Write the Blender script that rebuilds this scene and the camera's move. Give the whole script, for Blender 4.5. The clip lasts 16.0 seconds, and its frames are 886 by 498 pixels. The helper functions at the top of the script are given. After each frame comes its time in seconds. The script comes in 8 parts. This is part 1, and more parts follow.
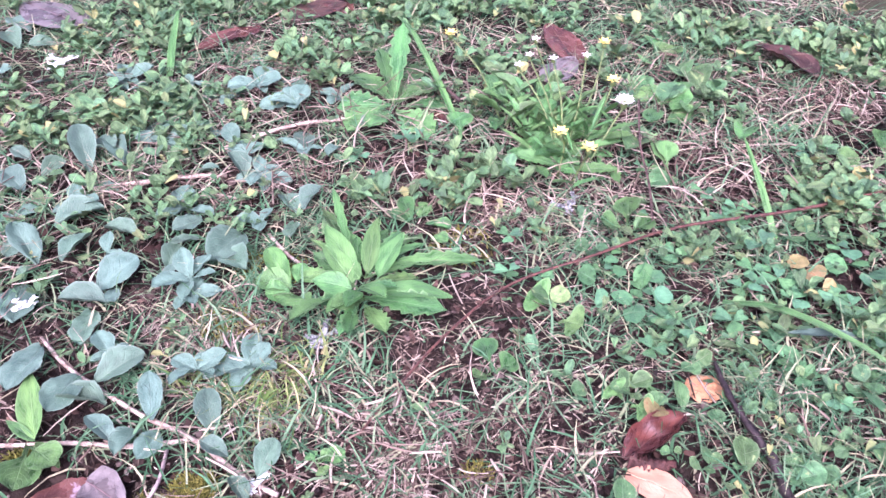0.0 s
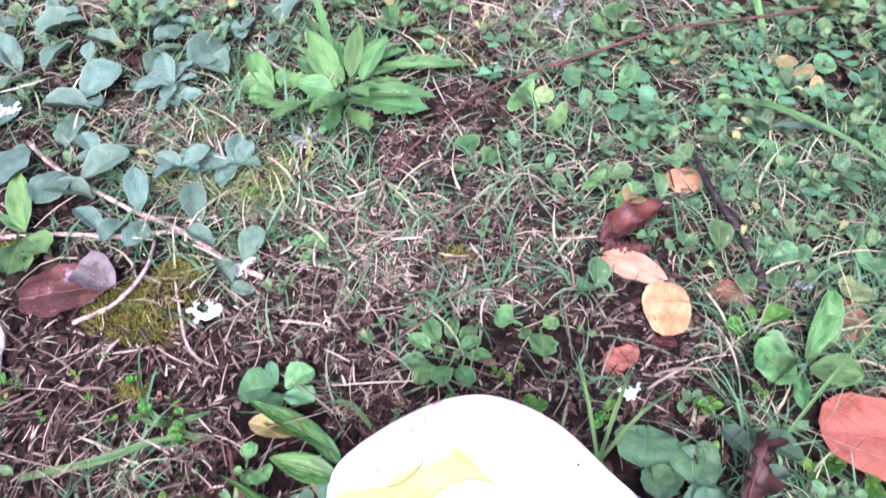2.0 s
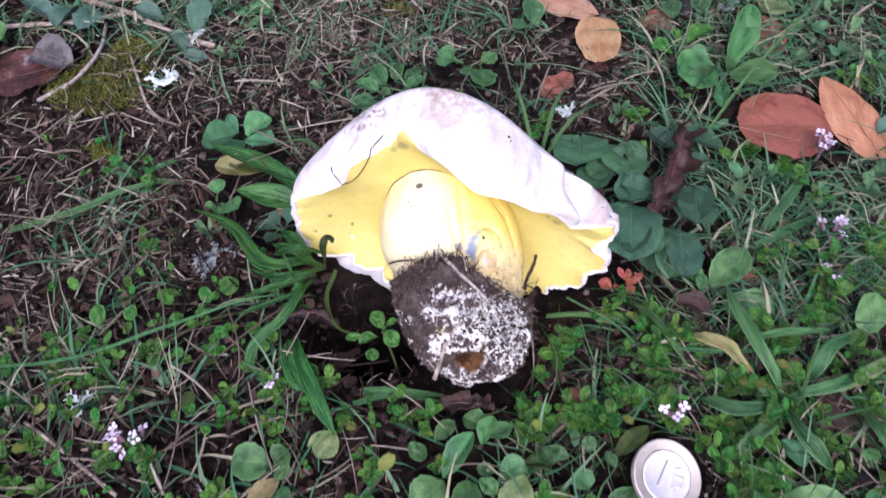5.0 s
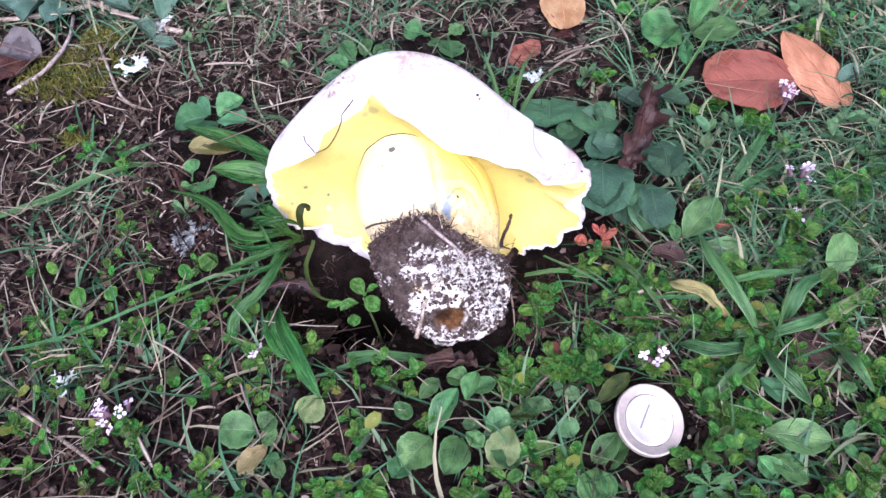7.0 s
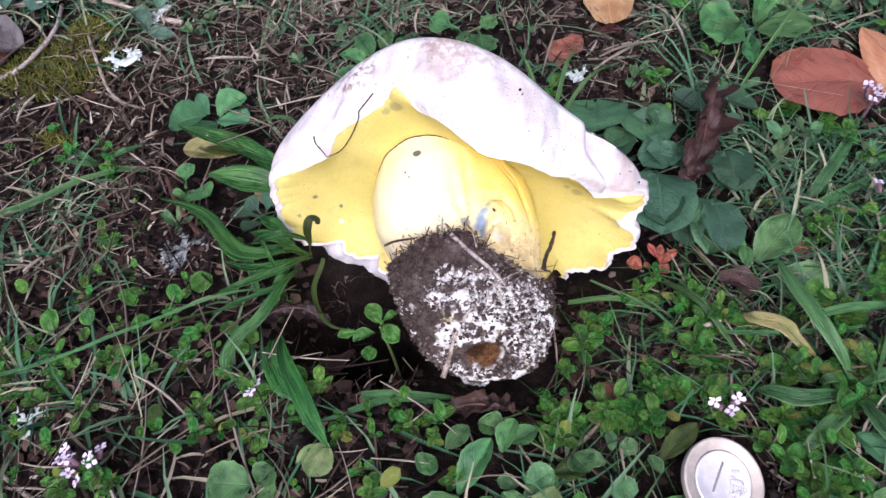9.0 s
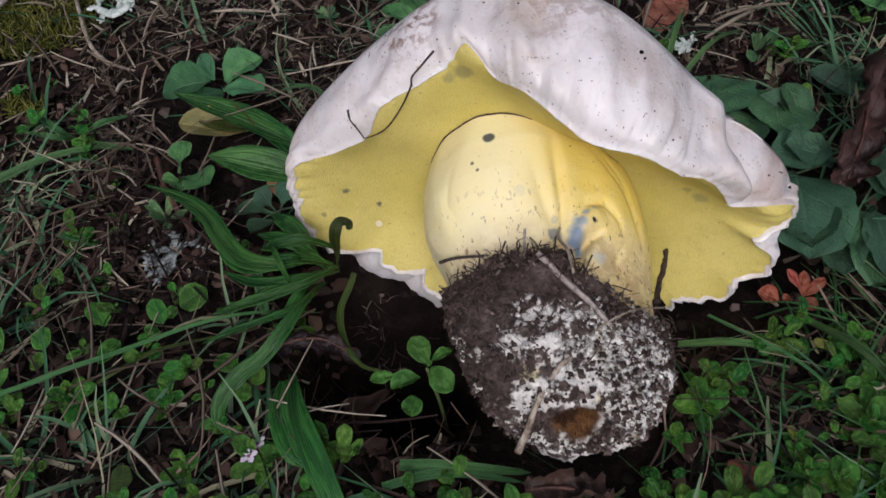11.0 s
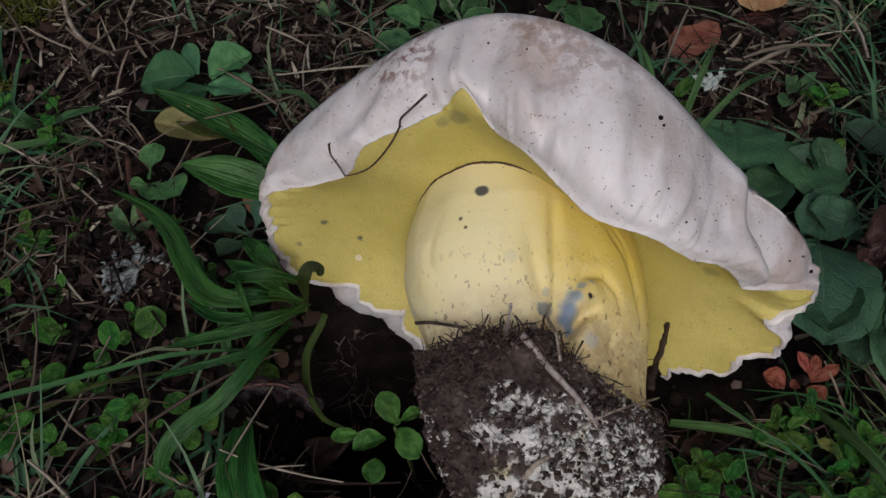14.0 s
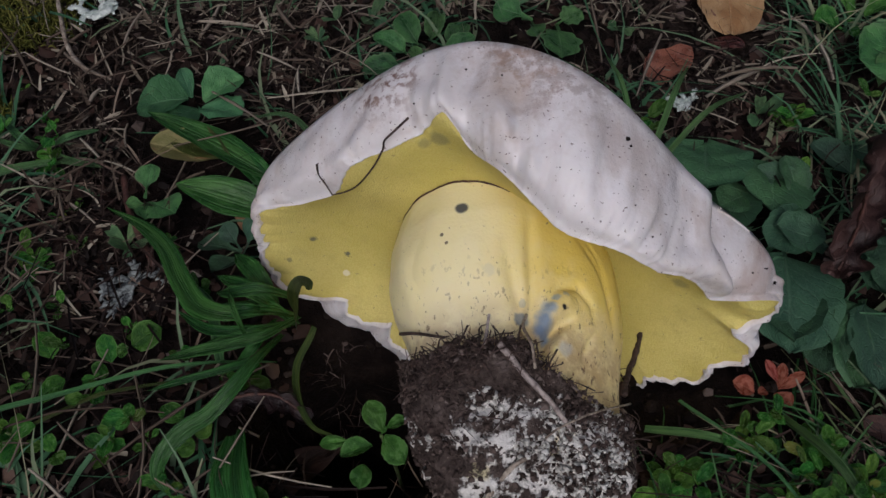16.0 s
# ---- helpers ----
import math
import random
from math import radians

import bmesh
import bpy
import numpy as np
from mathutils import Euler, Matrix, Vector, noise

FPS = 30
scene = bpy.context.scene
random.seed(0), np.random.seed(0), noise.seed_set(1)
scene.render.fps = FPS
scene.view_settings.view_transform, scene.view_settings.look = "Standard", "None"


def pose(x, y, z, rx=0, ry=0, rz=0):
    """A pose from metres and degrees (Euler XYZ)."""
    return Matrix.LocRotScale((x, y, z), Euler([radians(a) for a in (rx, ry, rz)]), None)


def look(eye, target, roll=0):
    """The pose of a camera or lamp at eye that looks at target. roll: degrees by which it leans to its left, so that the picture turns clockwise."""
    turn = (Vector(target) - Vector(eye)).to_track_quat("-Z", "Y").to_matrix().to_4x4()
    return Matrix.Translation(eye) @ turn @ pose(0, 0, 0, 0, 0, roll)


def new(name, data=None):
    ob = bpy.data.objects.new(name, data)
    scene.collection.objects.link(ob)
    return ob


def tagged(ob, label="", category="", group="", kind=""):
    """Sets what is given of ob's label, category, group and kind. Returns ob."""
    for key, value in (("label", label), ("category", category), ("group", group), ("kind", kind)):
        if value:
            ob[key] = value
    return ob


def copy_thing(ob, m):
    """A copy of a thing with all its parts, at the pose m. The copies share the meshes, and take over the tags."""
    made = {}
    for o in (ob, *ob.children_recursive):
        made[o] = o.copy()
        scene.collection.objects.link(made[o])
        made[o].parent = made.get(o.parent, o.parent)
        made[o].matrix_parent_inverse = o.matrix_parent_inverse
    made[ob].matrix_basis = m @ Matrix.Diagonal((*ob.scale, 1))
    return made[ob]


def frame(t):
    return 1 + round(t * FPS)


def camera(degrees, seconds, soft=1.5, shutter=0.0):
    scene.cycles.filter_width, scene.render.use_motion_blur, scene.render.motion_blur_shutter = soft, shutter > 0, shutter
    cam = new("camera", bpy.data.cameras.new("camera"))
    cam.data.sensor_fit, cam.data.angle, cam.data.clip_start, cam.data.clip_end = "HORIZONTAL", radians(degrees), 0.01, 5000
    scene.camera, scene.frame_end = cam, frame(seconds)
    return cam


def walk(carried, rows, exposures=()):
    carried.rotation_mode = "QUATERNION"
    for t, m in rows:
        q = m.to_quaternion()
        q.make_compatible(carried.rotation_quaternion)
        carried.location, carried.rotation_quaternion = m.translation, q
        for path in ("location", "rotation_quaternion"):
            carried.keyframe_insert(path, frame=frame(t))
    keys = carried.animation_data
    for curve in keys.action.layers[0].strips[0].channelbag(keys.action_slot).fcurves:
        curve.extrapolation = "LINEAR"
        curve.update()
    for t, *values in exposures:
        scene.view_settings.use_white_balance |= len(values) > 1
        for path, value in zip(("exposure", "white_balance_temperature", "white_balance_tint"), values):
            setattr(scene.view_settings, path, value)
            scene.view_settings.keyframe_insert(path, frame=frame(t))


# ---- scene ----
cam = camera(55.24, 16.0, soft=1.5, shutter=0.35)
PATH = [
    (0, (0.02112, 0.03662, 0.30880), (0.01459, 0.26958, 0.11989), -0.12),
    (0.5, (0.02647, 0.03155, 0.30481), (0.02133, 0.26245, 0.11335), -0.72),
    (1, (0.02845, 0.02839, 0.29692), (0.02165, 0.25419, 0.09951), -1.49),
    (1.5, (0.03509, 0.01902, 0.28641), (0.02394, 0.23635, 0.07991), -2.38),
    (2, (0.03394, 0.00808, 0.28151), (0.02541, 0.21113, 0.06083), -1.27),
    (2.5, (0.03683, -0.00178, 0.27766), (0.02592, 0.19000, 0.04722), -2.16),
    (3, (0.04065, -0.01468, 0.28044), (0.02637, 0.16398, 0.03987), -2.19),
    (3.5, (0.04027, -0.02670, 0.28069), (0.03001, 0.14416, 0.03432), -1.97),
    (4, (0.04186, -0.03758, 0.27329), (0.03619, 0.13813, 0.03020), -3.15),
    (4.5, (0.04277, -0.04314, 0.26939), (0.04263, 0.13105, 0.02514), -3.52),
    (5, (0.04492, -0.05183, 0.26541), (0.04246, 0.11607, 0.01681), -5.12),
    (5.2, (0.04626, -0.06016, 0.26357), (0.04365, 0.10815, 0.01525), -4.95),
    (7.5, (0.04565, -0.06615, 0.25692), (0.04998, 0.10315, 0.00930), -6.62),
    (8, (0.04481, -0.05838, 0.25053), (0.04569, 0.11406, 0.00504), -7.07),
    (8.2, (0.04327, -0.05536, 0.24646), (0.04453, 0.11872, 0.00213), -6.64),
    (10.3, (0.03474, -0.00523, 0.18109), (0.03217, 0.16554, -0.06555), -6.39),
    (10.5, (0.03048, -0.00059, 0.17631), (0.02613, 0.16918, -0.07099), -6.47),
    (11, (0.02875, 0.00567, 0.17547), (0.02224, 0.17620, -0.07126), -6.28),
    (11.5, (0.02826, 0.01501, 0.17634), (0.02199, 0.18835, -0.06844), -5.39),
    (12, (0.02906, 0.01940, 0.17234), (0.02242, 0.19232, -0.07272), -4.74),
    (12.5, (0.03098, 0.02467, 0.17159), (0.02323, 0.19186, -0.07738), -3.91),
    (13, (0.02980, 0.02622, 0.16686), (0.01955, 0.18728, -0.08603), -3.80),
    (13.5, (0.03265, 0.03134, 0.16903), (0.02299, 0.19099, -0.08478), -2.63),
    (14, (0.03402, 0.03209, 0.17146), (0.02476, 0.19016, -0.08334), -2.25),
    (14.5, (0.03214, 0.03037, 0.17029), (0.02240, 0.18795, -0.08480), -2.45),
    (15, (0.03360, 0.03002, 0.17567), (0.02489, 0.18870, -0.07878), -2.03),
    (15.5, (0.03543, 0.02965, 0.17722), (0.02775, 0.19100, -0.07558), -1.67),
    (16, (0.03647, 0.02702, 0.17857), (0.02958, 0.19033, -0.07299), -1.78),
]
walk(cam, [(t, look(eye, target, roll)) for t, eye, target, roll in PATH],
     exposures=[(0, 2.0, 5680, 52), (1.5, 2.0, 5680, 48), (2.0, 1.85, 5680, 42), (3.0, 0.75, 5600, 32), (3.5, 0.15, 5560, 25), (4.5, 0.25, 5560, 25), (5.0, 0.62, 5450, 28), (8.0, 1.05, 5420, 30), (10.4, -0.4, 5950, 14), (11.0, -0.5, 5950, 15), (12.5, -0.77, 5900, 14), (14.5, -1.1, 6100, 13), (16.0, -1.1, 5900, 15)])

# light: an overcast, even sky
world = bpy.data.worlds.new("overcast_sky")
scene.world = world
world.use_nodes = True
wn = world.node_tree.nodes
sky = wn.new("ShaderNodeTexSky")
sky.sky_type, sky.sun_disc = "NISHITA", False
sky.sun_elevation, sky.sun_rotation = radians(50), radians(190)
sky.air_density, sky.dust_density, sky.ozone_density = 0.6, 9.0, 1.0
world.node_tree.links.new(sky.outputs[0], wn["Background"].inputs[0])
wn["Background"].inputs[1].default_value = 0.12
sun = new("sun", bpy.data.lights.new("sun", "SUN"))
sun.data.energy, sun.data.angle, sun.data.color = 1.5, radians(28), (1.0, 0.97, 0.93)
sun.matrix_world = look((0.12, -0.80, 1.0), (0.05, 0.1, 0.0))


# ---- materials ----
class Nodes:
    """A short way to write node materials."""

    def __init__(self, name, rough=0.6, spec=0.4):
        self.mat = bpy.data.materials.new(name)
        self.mat.use_nodes = True
        self.tree = self.mat.node_tree
        self.bsdf = self.tree.nodes["Principled BSDF"]
        self.bsdf.inputs["Roughness"].default_value = rough
        self.bsdf.inputs["Specular IOR Level"].default_value = spec

    def put(self, socket, value):
        if isinstance(value, bpy.types.NodeSocket):
            self.tree.links.new(value, socket)
        elif isinstance(value, (tuple, list)) and len(value) == 3 and socket.type == "RGBA":
            socket.default_value = (*value, 1)
        else:
            socket.default_value = value

    def node(self, kind, **ins):
        n = self.tree.nodes.new("ShaderNode" + kind)
        return n

    def math(self, op, a, b=0.0, clamp=False):
        n = self.node("Math")
        n.operation, n.use_clamp = op, clamp
        self.put(n.inputs[0], a)
        self.put(n.inputs[1], b)
        return n.outputs[0]

    def coords(self, which="Object"):
        return self.node("TexCoord").outputs[which]

    def uv(self):
        s = self.node("SeparateXYZ")
        self.put(s.inputs[0], self.coords("UV"))
        return s.outputs[0], s.outputs[1]

    def xyz(self, v):
        s = self.node("SeparateXYZ")
        self.put(s.inputs[0], v)
        return s.outputs

    def noise(self, scale, detail=3, rough=0.55, v=None, stretch=None):
        n = self.node("TexNoise")
        v = v or self.coords()
        if stretch:
            m = self.node("Mapping")
            self.put(m.inputs[0], v)
            m.inputs[3].default_value = stretch
            v = m.outputs[0]
        self.put(n.inputs["Vector"], v)
        n.inputs["Scale"].default_value, n.inputs["Detail"].default_value = scale, detail
        n.inputs["Roughness"].default_value = rough
        return n.outputs[0]

    def cells(self, scale, v=None):
        n = self.node("TexVoronoi")
        self.put(n.inputs["Vector"], v or self.coords())
        n.inputs["Scale"].default_value = scale
        return n.outputs[0]

    def ramp(self, x, *stops):
        n = self.node("ValToRGB")
        self.put(n.inputs[0], x)
        e = n.color_ramp.elements
        while len(e) < len(stops):
            e.new(0.5)
        for k, (p, c) in zip(e, stops):
            k.position, k.color = p, (*c, 1) if isinstance(c, tuple) else (c, c, c, 1)
        return n.outputs[0]

    def step(self, x, lo, hi, a=0.0, b=1.0):
        n = self.node("MapRange")
        n.interpolation_type = "SMOOTHSTEP"
        for k, val in enumerate((x, lo, hi, a, b)):
            self.put(n.inputs[k], val)
        return n.outputs[0]

    def mix(self, f, a, b):
        n = self.node("Mix")
        n.data_type = "RGBA"
        self.put(n.inputs[0], f)
        self.put(n.inputs[6], a)
        self.put(n.inputs[7], b)
        return n.outputs[2]

    def near(self, point, radius, soft=0.35, wobble=0.0, scale=400, mask=(1, 1, 1)):
        """1 inside a ball round the point, with a ragged edge."""
        n = self.node("VectorMath")
        n.operation = "DISTANCE"
        flat = self.node("VectorMath")
        flat.operation = "MULTIPLY"
        self.put(flat.inputs[0], self.coords())
        flat.inputs[1].default_value = mask
        self.put(n.inputs[0], flat.outputs[0])
        n.inputs[1].default_value = [p * k for p, k in zip(point, mask)]
        d = n.outputs["Value"]
        if wobble:
            d = self.math("ADD", d, self.math("MULTIPLY", self.math("SUBTRACT", self.noise(scale, 3), 0.5), wobble))
        return self.step(d, radius * (1 - soft), radius, 1.0, 0.0)

    def shift(self, colour, amount_h=0.03, amount_v=0.5, source=None):
        """Varies a colour from piece to piece."""
        r = source or self.node("ObjectInfo").outputs["Random"]
        n = self.node("HueSaturation")
        self.put(n.inputs["Hue"], self.math("ADD", self.math("MULTIPLY", r, amount_h), 0.5 - amount_h / 2))
        self.put(n.inputs["Value"], self.math("ADD", self.math("MULTIPLY", self.math("FRACT", self.math("MULTIPLY", r, 7.31)), amount_v), 1 - amount_v / 2))
        self.put(n.inputs["Color"], colour)
        return n.outputs[0]

    def bump(self, height, strength=0.4, distance=0.0004):
        n = self.node("Bump")
        n.inputs["Strength"].default_value, n.inputs["Distance"].default_value = strength, distance
        self.put(n.inputs["Height"], height)
        self.put(self.bsdf.inputs["Normal"], n.outputs[0])

    def done(self, colour, rough=None, through_light=0.0):
        self.put(self.bsdf.inputs["Base Color"], colour)
        if rough is not None:
            self.put(self.bsdf.inputs["Roughness"], rough)
        if through_light:
            t = self.node("BsdfTranslucent")
            self.put(t.inputs[0], colour)
            m = self.node("MixShader")
            m.inputs[0].default_value = through_light
            self.tree.links.new(self.bsdf.outputs[0], m.inputs[1])
            self.tree.links.new(t.outputs[0], m.inputs[2])
            self.tree.links.new(m.outputs[0], self.tree.nodes["Material Output"].inputs[0])
        return self.mat


def leaf_material(name, low, high, vein, veins=9, rough=0.45, rim=None, spots=None, island=False, hue=0.055, value=0.85, down=0.0, vein_strength=0.32, odd=None, ribs=0):
    """A leaf: mottled blade, midrib and side veins, and where asked a pale rim, dead or painted sheen spots, or a bloom
    of down.
    """
    m = Nodes(name, rough, 0.32)
    u, v = m.uv()
    side = m.math("ABSOLUTE", m.math("SUBTRACT", u, 0.5))
    uv = m.coords("UV")
    r = m.node("NewGeometry").outputs["Random Per Island"] if island else m.node("ObjectInfo").outputs["Random"]
    four = m.node("TexNoise")
    four.noise_dimensions = "4D"
    m.put(four.inputs["Vector"], uv)
    m.put(four.inputs["W"], m.math("MULTIPLY", r, 30.0))
    four.inputs["Scale"].default_value, four.inputs["Detail"].default_value = 3.5, 4
    blot = four.outputs[0]
    fine = m.noise(45, 2, v=uv)
    c = m.mix(m.step(blot, 0.35, 0.68), low, high)
    c = m.mix(m.math("MULTIPLY", m.step(fine, 0.45, 0.7), 0.25), c, vein)
    c = m.shift(c, hue, value, r)
    if odd:                                 # a few leaves turn yellow
        c = m.mix(m.math("MULTIPLY", m.step(m.math("FRACT", m.math("MULTIPLY", r, 13.7)), 0.95, 0.97), 0.6), c, odd)
    rib = m.math("MULTIPLY", m.step(side, 0.005, 0.03, 1.0, 0.0), m.step(v, 0.25, 0.95, 1.0, 0.25))
    edge = m.math("MULTIPLY", m.step(m.math("ADD", side, m.math("MULTIPLY", m.math("SUBTRACT", blot, 0.5), 0.5)), 0.2, 0.5), 0.35)
    c = m.mix(edge, c, high)
    drift = m.math("MULTIPLY", m.math("SUBTRACT", m.noise(5, 2, v=uv), 0.5), 1.6)
    wave = m.math("SINE", m.math("MULTIPLY", m.math("ADD", drift, m.math("SUBTRACT", m.math("MULTIPLY", v, float(veins)), m.math("MULTIPLY", side, veins * 0.9))), 6.2832))
    line = m.step(wave, 0.86, 0.99)
    if ribs:                                # veins that run along the leaf
        line = m.step(m.math("COSINE", m.math("MULTIPLY", u, 6.2832 * ribs)), 0.45, 0.95)
    c = m.mix(m.math("MULTIPLY", m.math("MAXIMUM", rib, m.math("MULTIPLY", line, 0.4)), vein_strength), c, vein)
    if rim:
        c = m.mix(m.math("MULTIPLY", m.step(side, 0.42, 0.48), 0.3), c, rim)
    if spots:
        c = m.mix(m.step(blot, 0.62, 0.66), c, spots)
    if down:
        c = m.mix(m.math("MULTIPLY", m.step(m.noise(160, 1, v=uv), 0.4, 0.65), down), c, (0.62, 0.68, 0.62))
    quilt = m.math("ADD", m.math("MULTIPLY", blot, 0.6), m.math("ADD", m.math("MULTIPLY", fine, 0.25), m.math("MULTIPLY", m.noise(14, 3, v=uv), 0.5)))
    m.bump(m.math("SUBTRACT", quilt, m.math("MULTIPLY", m.math("MAXIMUM", rib, m.math("MULTIPLY", line, 0.6)), 0.5)), 0.7, 0.0009)
    return m.done(c, m.step(blot, 0.3, 0.7, rough - 0.12, rough + 0.15), 0.14)


GREEN = {
    "fresh": leaf_material("green_leaf", (0.026, 0.092, 0.025), (0.078, 0.205, 0.058), (0.2, 0.33, 0.17), rough=0.36, rim=(0.2, 0.32, 0.15)),
    "grey": leaf_material("downy_grey_leaf", (0.036, 0.094, 0.06), (0.074, 0.156, 0.105), (0.18, 0.27, 0.2), 6, 0.6, rim=(0.18, 0.27, 0.21), down=0.06, value=0.5, vein_strength=0.25),
    "dark": leaf_material("dark_leaf", (0.016, 0.066, 0.028), (0.04, 0.12, 0.05), (0.14, 0.25, 0.15), 7, 0.5, down=0.06, vein_strength=0.35),
    "thyme": leaf_material("thyme_leaf", (0.02, 0.09, 0.011), (0.064, 0.19, 0.021), (0.16, 0.33, 0.08), 4, 0.17, rim=(0.22, 0.38, 0.12), odd=(0.24, 0.25, 0.04)),
    "seed": leaf_material("seedling_leaf", (0.03, 0.1, 0.03), (0.085, 0.2, 0.075), (0.19, 0.32, 0.17), 7, 0.42, rim=(0.25, 0.36, 0.2), hue=0.05, value=0.6, vein_strength=0.3, spots=(0.2, 0.28, 0.12)),
    "yellow": leaf_material("yellowing_leaf", (0.16, 0.165, 0.05), (0.3, 0.27, 0.11), (0.36, 0.31, 0.17), 7, 0.5, spots=(0.22, 0.12, 0.05)),
    "pale": leaf_material("pale_withered_leaf", (0.11, 0.19, 0.055), (0.22, 0.3, 0.12), (0.3, 0.34, 0.2), 7, 0.45, spots=(0.3, 0.27, 0.14)),
    "red": leaf_material("red_leaf", (0.2, 0.04, 0.026), (0.4, 0.12, 0.08), (0.42, 0.22, 0.15), 5, 0.28, hue=0.02, value=0.5),
    "bright": leaf_material("bright_hawkbit_leaf", (0.035, 0.125, 0.035), (0.085, 0.225, 0.065), (0.2, 0.34, 0.17), 8, 0.4, hue=0.04, value=0.5),
    "strap": leaf_material("coin_ribwort_leaf", (0.025, 0.095, 0.026), (0.065, 0.18, 0.055), (0.15, 0.27, 0.13), 11, 0.32, rim=(0.26, 0.36, 0.2), hue=0.03, value=0.5, vein_strength=0.4, ribs=5),
    "ribwort": leaf_material("ribwort_leaf", (0.008, 0.052, 0.009), (0.036, 0.135, 0.022), (0.1, 0.23, 0.08), 11, 0.24, hue=0.03, value=0.5, vein_strength=0.45, ribs=5),
    "shoot": leaf_material("glossy_shoot_leaf", (0.022, 0.1, 0.014), (0.07, 0.21, 0.035), (0.15, 0.3, 0.09), 4, 0.2, rim=(0.16, 0.3, 0.1), hue=0.02, value=0.3, vein_strength=0.25),
    "clover": leaf_material("clover_leaf", (0.035, 0.125, 0.05), (0.075, 0.21, 0.085), (0.18, 0.33, 0.19), 6, 0.5),
    "mixed": leaf_material("turf_leaf", (0.036, 0.1, 0.036), (0.1, 0.205, 0.08), (0.2, 0.32, 0.18), 6, 0.5, island=True, hue=0.08, value=0.9, odd=(0.4, 0.36, 0.14)),
    "carpet": leaf_material("small_leaf_carpet", (0.018, 0.08, 0.01), (0.062, 0.18, 0.022), (0.16, 0.32, 0.09), 4, 0.2, island=True, hue=0.07, value=1.0, odd=(0.28, 0.25, 0.06)),
    "olive": leaf_material("olive_leaf", (0.014, 0.035, 0.006), (0.055, 0.08, 0.014), (0.12, 0.12, 0.04), 5, 0.4),
}
DEAD = {
    "chestnut": leaf_material("fallen_chestnut", (0.06, 0.024, 0.018), (0.12, 0.054, 0.042), (0.17, 0.095, 0.08), 8, 0.24, hue=0.02, value=0.2, vein_strength=0.3),
    "orange": leaf_material("fallen_orange", (0.34, 0.165, 0.075), (0.5, 0.27, 0.14), (0.25, 0.11, 0.055), 8, 0.5, spots=(0.5, 0.3, 0.17), hue=0.02, value=0.2, vein_strength=0.3),
    "russet": leaf_material("fallen_russet", (0.2, 0.07, 0.045), (0.31, 0.12, 0.075), (0.15, 0.05, 0.035), 8, 0.32, hue=0.02, value=0.2, vein_strength=0.3),
    "tan": leaf_material("fallen_tan", (0.3, 0.165, 0.1), (0.42, 0.26, 0.165), (0.3, 0.15, 0.08), 9, 0.5, hue=0.02, value=0.25, vein_strength=0.3),
    "brown": leaf_material("fallen_brown", (0.022, 0.013, 0.012), (0.07, 0.036, 0.029), (0.13, 0.08, 0.06), 8, 0.5, hue=0.03, value=0.3, vein_strength=0.3),
    "amber": leaf_material("fallen_amber", (0.34, 0.175, 0.075), (0.5, 0.33, 0.17), (0.2, 0.09, 0.045), 8, 0.42, spots=(0.2, 0.085, 0.07), hue=0.02, value=0.2, vein_strength=0.2),
    "dusk": leaf_material("fallen_dark_red", (0.028, 0.012, 0.013), (0.1, 0.03, 0.022), (0.12, 0.045, 0.035), 8, 0.3, hue=0.02, value=0.2, vein_strength=0.3),
    "soot": leaf_material("rotten_dark_leaf", (0.008, 0.005, 0.006), (0.03, 0.017, 0.017), (0.05, 0.03, 0.028), 7, 0.28, hue=0.02, value=0.2, vein_strength=0.3),
    # the violet-grey spots paint the sky's reflection on the wet blade
    "wet": leaf_material("wet_brown_leaf", (0.042, 0.018, 0.016), (0.105, 0.046, 0.036), (0.15, 0.09, 0.075), 7, 0.2, spots=(0.24, 0.2, 0.225), hue=0.02, value=0.2, vein_strength=0.3),
    "violet": leaf_material("fallen_violet_grey", (0.062, 0.058, 0.057), (0.15, 0.144, 0.14), (0.17, 0.12, 0.11), 9, 0.3, hue=0.03, value=0.3, vein_strength=0.3),
}


